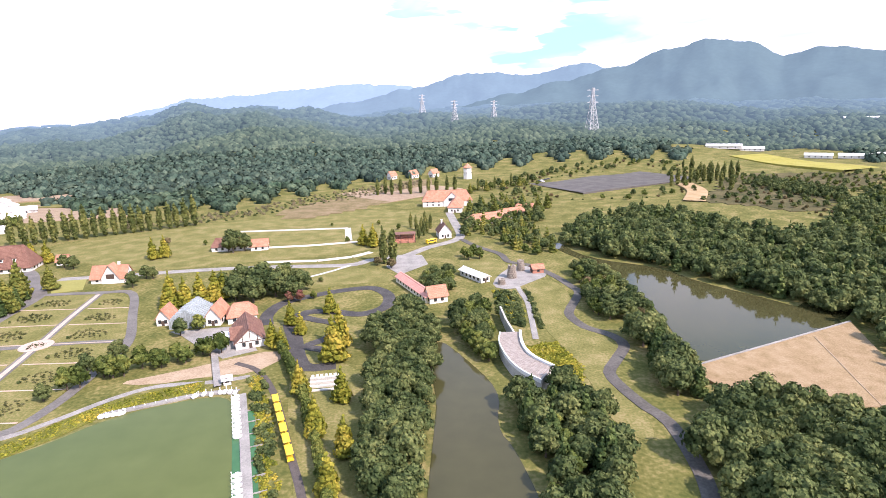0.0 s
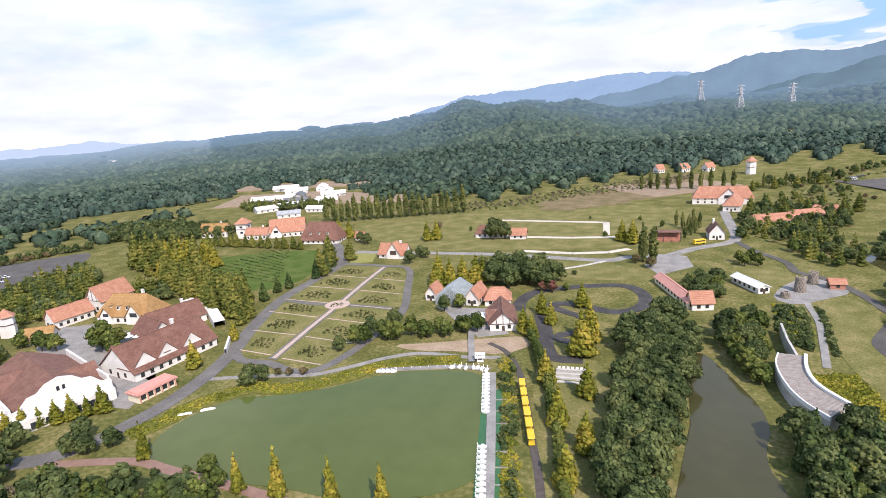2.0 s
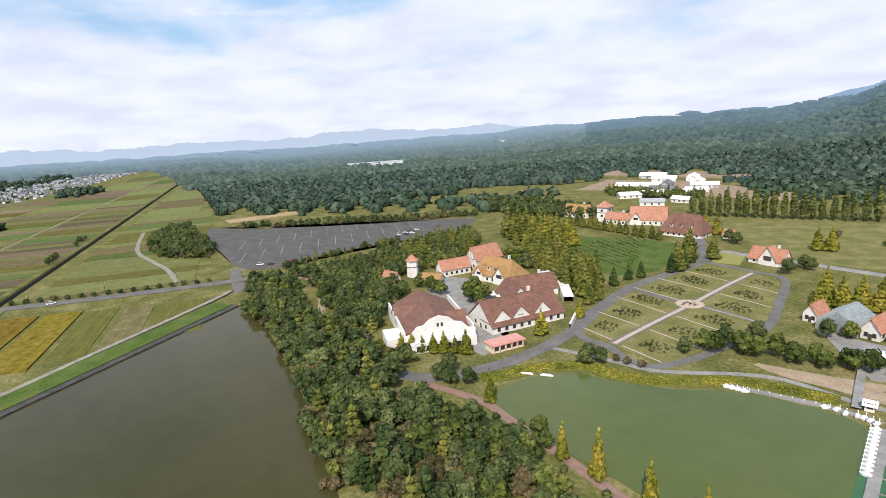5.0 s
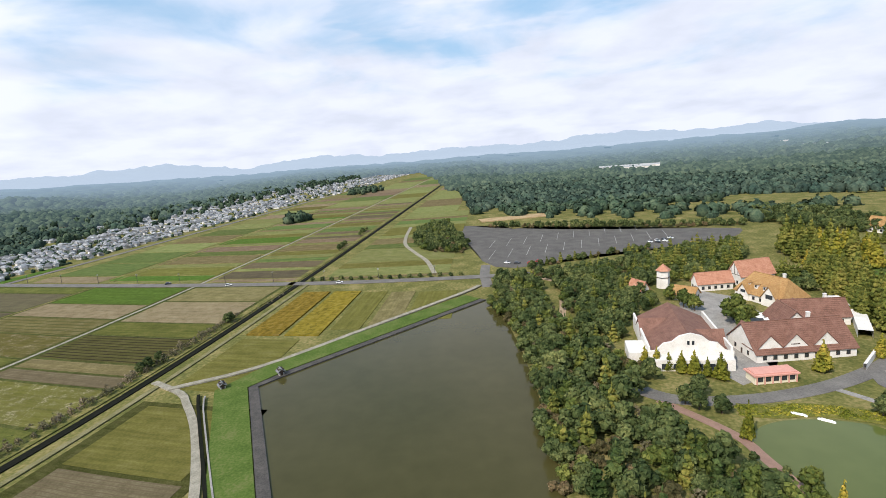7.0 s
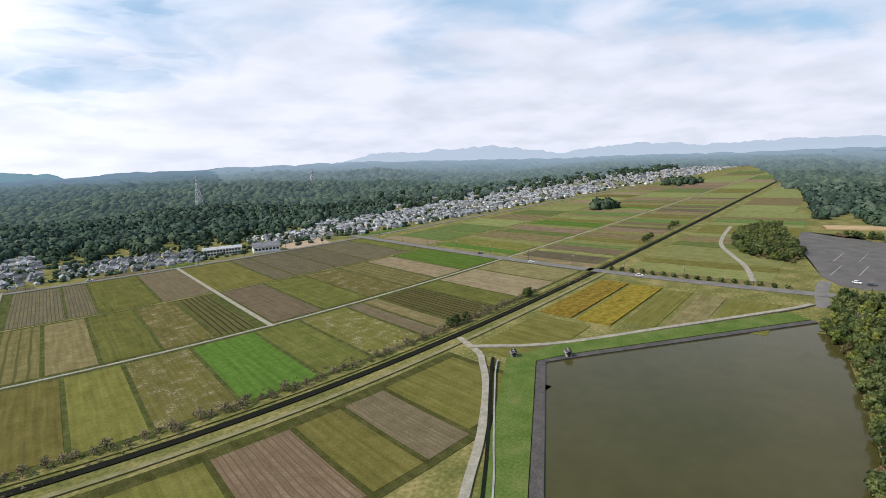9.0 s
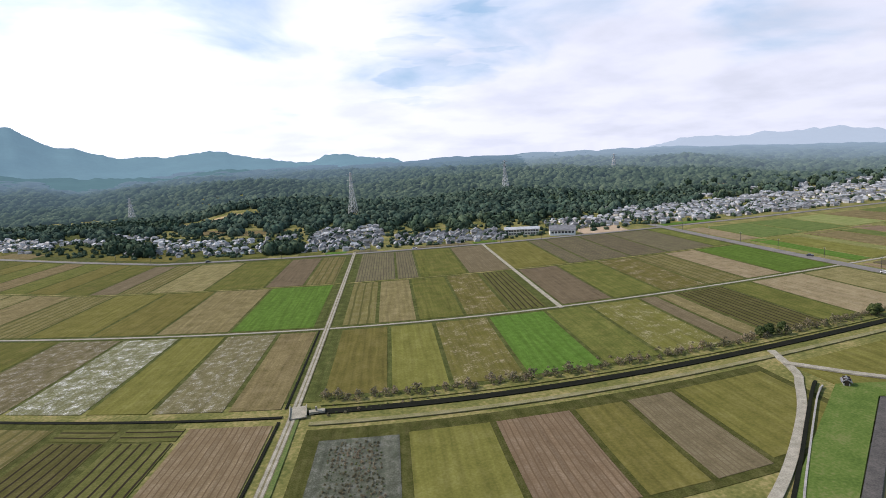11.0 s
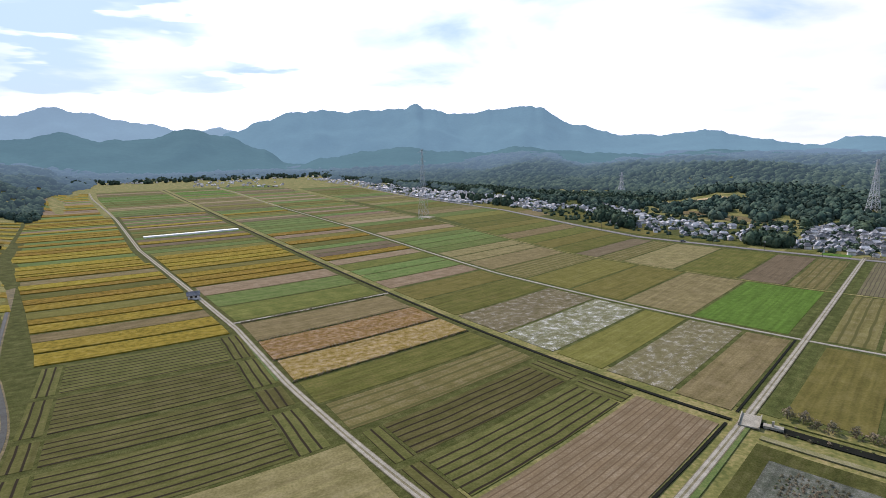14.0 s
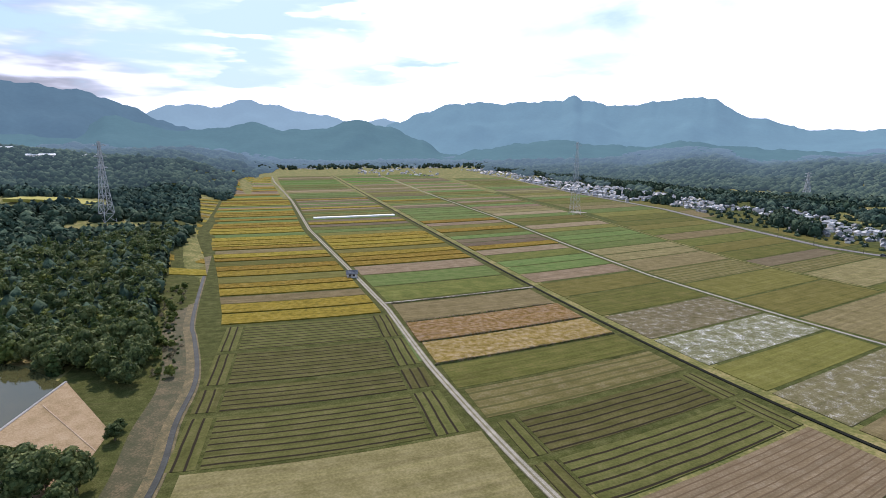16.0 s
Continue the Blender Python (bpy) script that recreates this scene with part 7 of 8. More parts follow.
tower("farm_tower", -316, 303, 8.2, 11.0, 15.4, M_ROOF_RED, "square white farm tower with orange pyramid roof", 4, 18)
house("farmhouse", -344, 302, 18, 21, 9, 5.0, 10.0, M_ROOF_OCHRE, label="long white farm wing with ochre roof", category="farmhouse", chimney=True, windows=6)
for x, y, a, L, W, roof in ((-388, 403, 60, 20, 12, M_WHITE), (-343, 384, 40, 20, 13, M_ROOF_SILVER), (-381, 424, 50, 24, 12, M_WHITE), (-424, 470, 40, 24, 13, M_WHITE), (-368, 437, 70, 30, 10, M_WHITE), (-366, 470, 45, 20, 12, M_WHITE), (-334, 410, 10, 16, 8, M_WHITE)):
    house("shed", x, y, a, L, W, 3.2, 5.4, roof, M_STUCCO, label="long farm shed with white sheet roof", category="shed", windows=3, z=height(x, y), group="farm sheds", door=False)

# the glasshouse court
house("cottage", -112, 213, 95, 9, 5, 3.2, 6.6, M_ROOF_RED, label="narrow white house with orange gable roof", category="house", windows=2)
house("cottage", -91.5, 213, 93, 12, 5.6, 3.6, 7.4, M_ROOF_RED, label="white house with steep orange gable roof", category="house", windows=3)
house("cottage", -82, 214, 20, 11, 9, 3.0, 6.8, M_ROOF_RED, label="cottage with orange hipped roof", category="cottage", hip=3.0, windows=3)
house("restaurant", -72.5, 193, 112, 19, 10, 2.8, 7.2, M_ROOF_BROWN, label="courtyard restaurant with steep brown roof", category="restaurant", gables=((-2, 1, 5, 6),), windows=5, timber=True)
M_FRAME = material("grey_green_frame", [(0.3, 0.34, 0.35), (0.42, 0.46, 0.47)], 2, 0.5, 0, 6, metal=0.3)
M_GLASSROOF = material("dusty_greenhouse_glass", [(0.18, 0.2, 0.2), (0.3, 0.33, 0.33)], 3, 0.2, 0, 5, spec=0.5)
gh = new("greenhouse")
gh.matrix_basis = pose(-101.5, 213, 0, 0, 0, 96)
GL, GW, GE, GR = 16.0, 13.0, 3.4, 7.6
for i in range(9):
    for side in (-1, 1):
        bm = bmesh.new()
        x0, x1 = -GL / 2 + i * GL / 9 + 0.06, -GL / 2 + (i + 1) * GL / 9 - 0.06
        v = [bm.verts.new(p) for p in ((x0, side * GW / 2, GE), (x1, side * GW / 2, GE), (x1, 0, GR), (x0, 0, GR), (x0, side * GW / 2, GE + 0.05), (x1, side * GW / 2, GE + 0.05), (x1, 0, GR + 0.05), (x0, 0, GR + 0.05))]
        for f in ((0, 1, 2, 3), (7, 6, 5, 4), (0, 4, 5, 1), (3, 2, 6, 7), (0, 3, 7, 4), (1, 5, 6, 2)):
            bm.faces.new([v[k] for k in f])
        part("pane", bm, M_GLASSROOF, gh)
        bm = bmesh.new()
        box(bm, x0, x1, side * GW / 2 - 0.04, side * GW / 2 + 0.04, 0.5, GE - 0.05)
        part("pane", bm, M_GLASSROOF, gh)
for i in range(10):
    bm = bmesh.new()
    x = -GL / 2 + i * GL / 9
    for side in (-1, 1):
        box(bm, x - 0.09, x + 0.09, side * GW / 2 - 0.1, side * GW / 2 + 0.1, -0.2, GE + 0.1)
        n = 8
        for k in range(n):
            f0, f1 = k / n, (k + 1) / n
            box(bm, x - 0.08, x + 0.08, min(side * GW / 2 * (1 - f0), side * GW / 2 * (1 - f1)), max(side * GW / 2 * (1 - f0), side * GW / 2 * (1 - f1)), GE + (GR - GE) * f0, GE + (GR - GE) * f1 + 0.18)
    part("rib", bm, M_FRAME, gh)
for side in (-1, 1):
    bm = bmesh.new()
    prism(bm, [(-GW / 2, 0), (GW / 2, 0), (GW / 2, GE), (0, GR), (-GW / 2, GE)], side * GL / 2 - 0.05, side * GL / 2 + 0.02)
    e = part("end_wall", bm, M_GLASSROOF, gh)
    for k in range(7):
        y = -GW / 2 + (k + 0.5) * GW / 7
        bm = bmesh.new()
        top_z = GE + (GR - GE) * (1 - abs(y) / (GW / 2))
        box(bm, side * GL / 2 - 0.1, side * GL / 2 + 0.1, y - 0.07, y + 0.07, 0, top_z)
        part("mullion", bm, M_FRAME, e)
tagged(gh, "grey glass greenhouse with metal ribs", "greenhouse")
copy = copy_thing(par, pose(-79, 190, 0.13))
copy.scale = (2.2, 2.2, 1.3)

# the upper park
house("lodge", 5, 476, 2, 42, 13, 5.2, 12.8, M_ROOF_RED, label="long lodge with orange hipped roof", category="lodge", hip=5, windows=8, gables=((4, -1, 14, 12.0),))
house("lodge", 12, 452, 84, 26, 11, 4.5, 10.5, M_ROOF_RED, label="wing of the lodge with orange roof", category="lodge", hip=4, windows=5)
tower("hill_tower", 31, 640, 6.5, 15, 20, M_ROOF_RED, "white hill tower with orange roof", 8, 10)
for x, y, s in ((-32, 640, 1), (-8, 645, 1), (-56, 636, 0.8)):
    house("cottage", x, y + 14 * s, 20 + 30 * s, 11 * s, 8, 4, 8.5, M_ROOF_RED, label="white hillside cottage with orange roof", category="cottage", windows=3, z=4)
house("cottage", 1, 354, 100, 11, 8, 4.2, 9.2, M_ROOF_BROWN, label="white cottage with two chimneys", category="cottage", chimney=True, windows=2)
house("stable", 33, 398, 28, 30, 11, 3.2, 6.6, M_ROOF_RED, label="long low stable with orange roof", category="stable", hip=3, windows=6)
house("stable", 52, 414, 30, 24, 11, 3.2, 6.8, M_ROOF_RED, label="low stable with orange roof", category="stable", hip=3, windows=5)
house("stable", 66, 436, 4, 18, 9, 3.0, 6.0, M_ROOF_RED, label="small stable with orange roof", category="stable", hip=3, windows=4)
house("shed", 15, 260, -58, 18, 5, 2.8, 3.9, M_WHITE, M_STUCCO, label="long white shed with pale sheet roof", category="shed", windows=5)
house("hut", 46.5, 267, 10, 5.5, 4.5, 2.6, 4.0, M_ROOF_RED, M_BRICK, label="small red hut by the path", category="hut", windows=1)
house("arcade", -13, 243, -65, 36, 5.0, 2.8, 4.3, M_ROOF_PINK, M_CREAM, label="long arcade with pink sheet roof", category="arcade", windows=10)
house("cottage", -3.5, 229, 20, 8, 7, 3.2, 6.6, M_ROOF_RED, label="small house with orange roof", category="house", windows=2)
house("house", -131, 336, 8, 20, 9, 3.2, 7.4, M_ROOF_BROWN, label="brown-roofed house beside the riding ground", category="house", hip=2.5, windows=5)
house("house", -112, 334, 10, 10, 7, 3, 6.4, M_ROOF_RED, label="small house with orange tiled roof", category="house", windows=2)
st = new("grandstand")
st.matrix_basis = pose(-24, 341, 0, 0, 0, 8)
for k in range(3):
    bm = bmesh.new()
    box(bm, -7, 7, -2 + k * 1.6, -0.2 + k * 1.6, 0, 1.2 + k * 1.5)
    part("tier", bm, M_BRICK, st)
bm = bmesh.new()
box(bm, -7.5, 7.5, -3, 4, 5.6, 5.9)
part("roof", bm, M_ROOF_BROWN, st)
for k in range(4):
    bm = bmesh.new()
    box(bm, -6.8 + k * 4.5, -6.5 + k * 4.5, -2.6, -2.3, 0, 5.6)
    part("post", bm, M_TIMBER, st)
tagged(st, "red-brown tiered grandstand with flat roof", "grandstand")
# ruined round towers
for x, y, r0, h in ((33, 259, 1.7, 6.8), (39, 271, 1.5, 5.6), (27, 249, 1.3, 3.2)):
    top = new("ruined_tower")
    top.matrix_basis = pose(x, y, 0)
    rr = random.Random(int(x))
    n = 12
    bm = bmesh.new()
    bmesh.ops.create_cube(bm, size=1, matrix=Matrix.Diagonal((0.7, r0 * 0.5, 0.86, 1)))
    bmesh.ops.bevel(bm, geom=bm.edges[:], offset=0.06, segments=1, affect="EDGES")
    stone = None
    for c in range(int(h / 0.92)):
        f = c * 0.92 / h
        for k in range(n):
            if f > 0.7 and rr.random() < (f - 0.7) * 2.4:
                continue
            a = (k + 0.5 * (c % 2)) * 6.283 / n
            rad = r0 * (1.15 - 0.3 * f) + rr.uniform(-0.08, 0.08)
            if stone is None:
                ob = stone = part("stone", bm, M_STONE, top)
            else:
                ob = new("stone", stone.data)
                ob.parent = top
            ob.matrix_basis = Matrix.Rotation(a, 4, "Z") @ Matrix.Translation((rad, 0, c * 0.92 + 0.43))
    tagged(top, "ruined round tower of brown stone", "ruin", "ruined towers")
# low stone seats by the lawn
bl = new("terrace_seats")
bl.matrix_basis = pose(-37, 155, 0, 0, 0, 8)
for k in range(4):
    bm = bmesh.new()
    box(bm, -4.6, 4.6, -4 + k * 2.2, -3 + k * 2.2, 0, 0.4 + 0.25 * k)
    part("step", bm, M_CONCRETE, bl)
for k in range(7):
    bm = bmesh.new()
    box(bm, -4.2 + k * 1.35, -3.4 + k * 1.35, 3.6, 4.4, 0, 1.5)
    part("seat", bm, M_WHITE, bl)
tagged(bl, "pale concrete terrace with white seats", "terrace")

# the curved gallery beside the narrow pond
gal = new("gallery")
outer = [(19, 181), (18, 175), (18, 169), (19, 162), (20.5, 156), (23, 150.5), (27, 145)]
inner_e = [(26, 181), (25.3, 175), (25.2, 169), (26, 163.5), (27.6, 159.5), (29.8, 156), (32, 153)]
M_DECK = material("weathered_roof_boards", [(0.2, 0.165, 0.14), (0.27, 0.23, 0.2), (0.33, 0.29, 0.26)], 1.2, 0.85, 0.01, 9)
rows_o, rows_i = curve_line(outer, 0.75, bent=False), curve_line(inner_e, 0.75, bent=False)
nb = 34
def along(line, f):
    k = f * (len(line) - 1)
    i = min(int(k), len(line) - 2)
    return Vector(line[i]).lerp(Vector(line[i + 1]), k - i)


bm = bmesh.new()
lo = [along(rows_o, k / 20) for k in range(21)] + [along(rows_i, 1 - k / 20) for k in range(21)]
vl = [bm.verts.new((p.x, p.y, -0.3)) for p in lo]
vh = [bm.verts.new((p.x, p.y, 4.2)) for p in lo]
for k in range(len(lo)):
    bm.faces.new((vl[k], vl[(k + 1) % len(lo)], vh[(k + 1) % len(lo)], vh[k]))
part("wall", bm, M_CONCRETE, gal)
for k in range(nb):
    bm = bmesh.new()
    q = [along(rows_o, k / nb), along(rows_o, (k + 0.9) / nb), along(rows_i, (k + 0.9) / nb), along(rows_i, k / nb)]
    a = [bm.verts.new((p.x, p.y, 4.2)) for p in q]
    b = [bm.verts.new((p.x, p.y, 4.5)) for p in q]
    bm.faces.new(b)
    for i in range(4):
        bm.faces.new((a[i], a[(i + 1) % 4], b[(i + 1) % 4], b[i]))
    part("board", bm, M_DECK, gal)
for line, w, z in ((rows_i, 0.9, 5.2), (rows_o, 0.4, 4.7)):
    o = strip("parapet", line, w, z, M_WHITE, 1.2)
    o.parent = gal
o = strip("wing_wall", [(22, 208), (22.6, 194), (24, 181)], 0.7, 4.2, M_CONCRETE, 4.4)
o.parent = gal
tagged(gal, "curved gallery with boarded roof and white parapet", "gallery")

# ---- valley villages ----
M_WALL_DULL = material("weathered_house_wall", [(0.2, 0.19, 0.175), (0.46, 0.44, 0.41), (0.74, 0.72, 0.7)], 9, 0.9, 0.0, 2, spread=0.4)
M_ROOF_VILLAGE = material("glazed_grey_tiles", [(0.06, 0.061, 0.064), (0.1, 0.102, 0.105), (0.15, 0.151, 0.154)], 4, 0.5, 0.0, 8, spread=0.5, spec=0.35)
M_ROOF_VILLAGE_2 = material("light_grey_tiles", [(0.12, 0.121, 0.124), (0.2, 0.202, 0.206), (0.32, 0.322, 0.326)], 4, 0.55, 0.0, 8, spread=0.55, spec=0.3)


def village_house(L, W, eave, ridge, roof, wing, label):
    top = new("village_house")
    bm = bmesh.new()
    box(bm, -L / 2, L / 2, -W / 2, W / 2, -0.5, eave + 0.1)
    if wing:
        box(bm, -L * 0.1, L * 0.55, -W * 0.95, -W * 0.45, -0.5, eave * 0.6)
    part("wall", bm, M_WALL_DULL, top)
    bm = bmesh.new()
    roof_body(bm, L, W, eave, ridge, 0.8, L * 0.18)
    part("roof", bm, roof, top)
    if wing:
        bm = bmesh.new()
        roof_body(bm, L * 0.7, W * 0.6, eave * 0.6, eave * 0.6 + 1.4, 0.6, 0.8)
        turn_into(bm, Matrix.Translation((L * 0.22, -W * 0.72, 0)))
        part("wing_roof", bm, roof, top)
    bm = bmesh.new()
    box(bm, -L * 0.34, L * 0.34, -0.25, 0.25, ridge + 0.15, ridge + 0.6)
    part("ridge_cap", bm, M_ROOF_GREY, top)
    for k in (-0.25, 0.25):
        bm = bmesh.new()
        box(bm, L * k - 0.9, L * k + 0.9, W / 2 - 0.03, W / 2 + 0.04, 0.6, 2.0)
        part("window", bm, M_PANE, top)
    tagged(top, label, "house", "houses of the valley village")
    return top


KINDS = [village_house(11, 7.5, 3.2, 6.0, M_ROOF_VILLAGE, True, "low farmhouse with dark grey glazed tile roof"),
         village_house(9, 7, 5.2, 7.8, M_ROOF_VILLAGE, False, "two-storey house with dark grey tile roof"),
         village_house(12, 8, 3.4, 6.4, M_ROOF_VILLAGE_2, True, "low farmhouse with pale grey tile roof"),
         village_house(8, 6, 2.8, 4.6, M_ROOF_VILLAGE_2, False, "small storehouse with pale grey roof"),
         village_house(10, 8, 5.4, 8.2, M_ROOF_VILLAGE_2, False, "two-storey house with pale grey tile roof")]
HOUSES = []
FIRST_USE = set()


def settle(a0, a1, b0, b1, gap, keep=1.0):
    b = b0
    row = 0
    while b < b1:
        a = a0 + (gap / 2 if row % 2 else 0)
        while a < a1:
            if rng.random() < keep:
                x, y = bend(*plain(a + rng.uniform(-0.25, 0.25) * gap, b + rng.uniform(-0.2, 0.2) * gap), 336)
                HOUSES.append((x, y))
            a += gap
        b += gap * 0.8
        row += 1


settle(-24, 62, 326, 500, 9.5, 0.75)
settle(92, 290, 346, 450, 12, 0.55)
settle(-165, -40, 326, 400, 9.5, 0.7)
settle(-330, -235, 348, 420, 11, 0.6)
settle(-620, -345, 330, 490, 11, 0.6)
settle(300, 420, 400, 470, 13, 0.5)
settle(430, 900, 340, 425, 12, 0.6)
settle(620, 900, 312, 340, 12, 0.6)
settle(900, 1300, 312, 390, 15, 0.6)
HOUSE_SCALE = 0.5
for i, (x, y) in enumerate(sorted(HOUSES, key=lambda p: p[0] ** 2 + p[1] ** 2)[:290]):
    k = KINDS[rng.choice((0, 0, 1, 1, 3, 2, 3, 4))]
    az = polar(x, y)[0]
    m = pose(x, y, height(x, y), 0, 0, rng.choice((0, 90)) + az + 10 + rng.uniform(-8, 8))
    if k not in FIRST_USE:
        FIRST_USE.add(k)
        k.matrix_basis = m
    else:
        k = copy_thing(k, m)
    k.scale = (HOUSE_SCALE,) * 3
for k in KINDS:
    if k not in FIRST_USE:
        k.matrix_basis = pose(*bend(*plain(-70, 420), 336), 0)


def far_town(name, places, label):
    """Far roofs and walls, too small to tell apart."""
    for suffix, mat, kind in (("walls", M_WALL_DULL, 0), ("roofs", M_ROOF_VILLAGE_2, 1)):
        vs, fs = [], []
        r2 = random.Random(4)
        for x, y in places:
            L, W, h = r2.uniform(4, 8), r2.uniform(3.4, 5.2), r2.uniform(1.6, 3.2)
            a = r2.uniform(0, 3.14)
            c, s = math.cos(a), math.sin(a)
            z = height(x, y)
            n = len(vs)
            if kind == 0:
                pts = [(i * L / 2, j * W / 2, k) for k in (-1, h) for i, j in ((-1, -1), (1, -1), (1, 1), (-1, 1))]
                f = [(0, 1, 5, 4), (1, 2, 6, 5), (2, 3, 7, 6), (3, 0, 4, 7)]
            else:
                pts = [(i * (L / 2 + 0.5), j * (W / 2 + 0.5), h) for i, j in ((-1, -1), (1, -1), (1, 1), (-1, 1))] + [(-L * 0.3, 0, h + 1.6), (L * 0.3, 0, h + 1.6)]
                f = [(0, 1, 5, 4), (1, 2, 5), (2, 3, 4, 5), (3, 0, 4)]
            vs += [(x + p * c - q * s, y + p * s + q * c, z + w) for p, q, w in pts]
            fs += [tuple(n + i for i in g) for g in f]
        tagged(mesh_ob(name + "_" + suffix, vs, fs, mat), label, "town", kind="stuff")


town = []
for a0, a1, b0, b1, n in ((-1150, -620, 325, 640, 760), (-2400, -1150, 290, 760, 1150), (1300, 2300, 310, 380, 110), (1700, 2600, 60, 220, 60)):
    for _ in range(n):
        town.append(bend(*plain(rng.uniform(a0, a1), rng.uniform(b0, b1)), 336))
for _ in range(150):
    town.append(at_polar(rng.uniform(207, 228), rng.uniform(1880, 2140)))
town += sorted(HOUSES, key=lambda p: p[0] ** 2 + p[1] ** 2)[290:]
far_town("far_town", town, "distant grey roofs of the valley town")

field("bank", 92, 1300, 312, 470, 0, 0.1)
# gardens, plots and hedges between the houses
for a0, a1, b0, b1, k in ((-22, 4, 311, 322, "soil"), (10, 34, 311, 323, "lush"), (36, 62, 312, 326, "green"), (-120, -60, 311, 322, "brown"), (-150, -122, 311, 322, "lush"), (95, 180, 318, 338, "green"), (190, 300, 318, 370, "olive"),
                          (400, 470, 311, 338, "tan"), (470, 610, 311, 338, "olive"), (320, 400, 330, 385, "green"), (120, 200, 490, 540, "tan"), (210, 260, 500, 545, "tan"), (-420, -345, 312, 328, "lush")):
    field(k, a0, a1, b0, b1)
for _ in range(150):
    a, b = rng.uniform(-620, 300), rng.uniform(324, 430)
    x, y = bend(*plain(a, b), 336)
    HOUSES.append((x, y))
hedges = [bend(*plain(rng.uniform(-620, 420), rng.uniform(324, 520)), 336) for _ in range(1300)] + [bend(*plain(rng.uniform(420, 1400), rng.uniform(330, 450)), 336) for _ in range(640)] + [bend(*plain(rng.uniform(-2300, -620), rng.uniform(315, 640)), 336) for _ in range(560)]
sh, fc = leafy(*lumps(1, 4, 8.0, 0.5))
tagged(join_lumps("garden_trees", [(x, y, height(x, y) - 0.5, rng.uniform(1.6, 3.0), rng.uniform(2.6, 5.2)) for x, y in hedges], sh, fc, M_WOODS), "dark garden trees among the village houses", "trees", kind="stuff")
clump = []
for _ in range(260):
    clump.append(at_polar(rng.uniform(206, 229), rng.uniform(1860, 2160)))
for _ in range(520):
    az = rng.uniform(174, 207)
    r0 = mixed([(174, 800), (180, 860), (186, 950), (192, 1090), (198, 1290), (204, 1600), (207, 1800)], az)[0]
    clump.append(at_polar(az, rng.uniform(r0, max(r0 + 40, mixed(WOODS, az)[0] + 20))))
for _ in range(300):
    clump.append(bend(*plain(rng.uniform(-2400, -300), rng.uniform(500, 760)), 336))
for cx, cy, n, s in ((80, 336, 26, 16), (-713, 171, 26, 24), (-1263, 207, 50, 60), (300, 375, 20, 30), (330, 390, 16, 26), (250, 352, 14, 16), (560, 350, 16, 30), (680, 352, 14, 24)):
    for _ in range(n):
        clump.append(bend(*plain(cx + rng.gauss(0, s * 0.5), cy + rng.gauss(0, s * 0.35)), 336))
tagged(join_lumps("shrine_grove", [(x, y, height(x, y) - 0.5, rng.uniform(4.5, 6.5), rng.uniform(9, 14)) for x, y in clump], sh, fc, M_WOODS), "isolated dark groves of the plain", "trees", kind="stuff")

# school
sx, sy = bend(*plain(-186, 344), 336)
ang = polar(sx, sy)[0] + 2
sc = new("school")
sc.matrix_basis = pose(sx, sy, 0, 0, 0, ang)
bm = bmesh.new()
box(bm, -21, 21, -5, 5, -0.3, 7.4)
part("wall", bm, M_STUCCO, sc)
bm = bmesh.new()
roof_body(bm, 42, 10, 7.4, 9.6, 0.7, 0.0)
part("roof", bm, M_ROOF_SILVER, sc)
for s in range(2):
    for i in range(12):
        window(sc, -18.5 + i * 3.35, 5.02, 1.1 + s * 3.5, 2.3, 1.7, "x")
        window(sc, -18.5 + i * 3.35, -5.02, 1.1 + s * 3.5, 2.3, 1.7, "x")
sc.scale = (0.75, 0.75, 0.75)
tagged(sc, "long white two-storey school with grey roof", "school")
gx, gy = bend(*plain(-226, 322), 336)
gym = new("gymnasium")
gym.matrix_basis = pose(gx, gy, 0, 0, 0, ang)
bm = bmesh.new()
prism(bm, [(-8, -0.3), (8, -0.3), (8, 6.5), (0, 11.0), (-8, 6.5)], -15, 15)
part("wall", bm, M_WHITE, gym)
bm = bmesh.new()
roof_body(bm, 30, 16, 6.6, 11.2, 0.8, 0.0)
part("roof", bm, M_ROOF_GREY, gym)
for i in range(7):
    for side in (-1, 1):
        window(gym, -12 + i * 4, side * 8.02, 2.8, 2.6, 2.2, "x")
gym.scale = (0.75, 0.75, 0.75)
tagged(gym, "white gymnasium with dark grey gable roof", "gymnasium")
patch("school_ground", [plain(-300, 300 + 8), plain(-246, 310), plain(-250, 346), plain(-305, 350)], M_SAND, 0.35, "sandy school ground", "ground", 0, True)

# pylons
M_STEEL = material("galvanised_steel", [(0.36, 0.37, 0.375), (0.46, 0.465, 0.47)], 3, 0.6, 0, 6, metal=0.1)


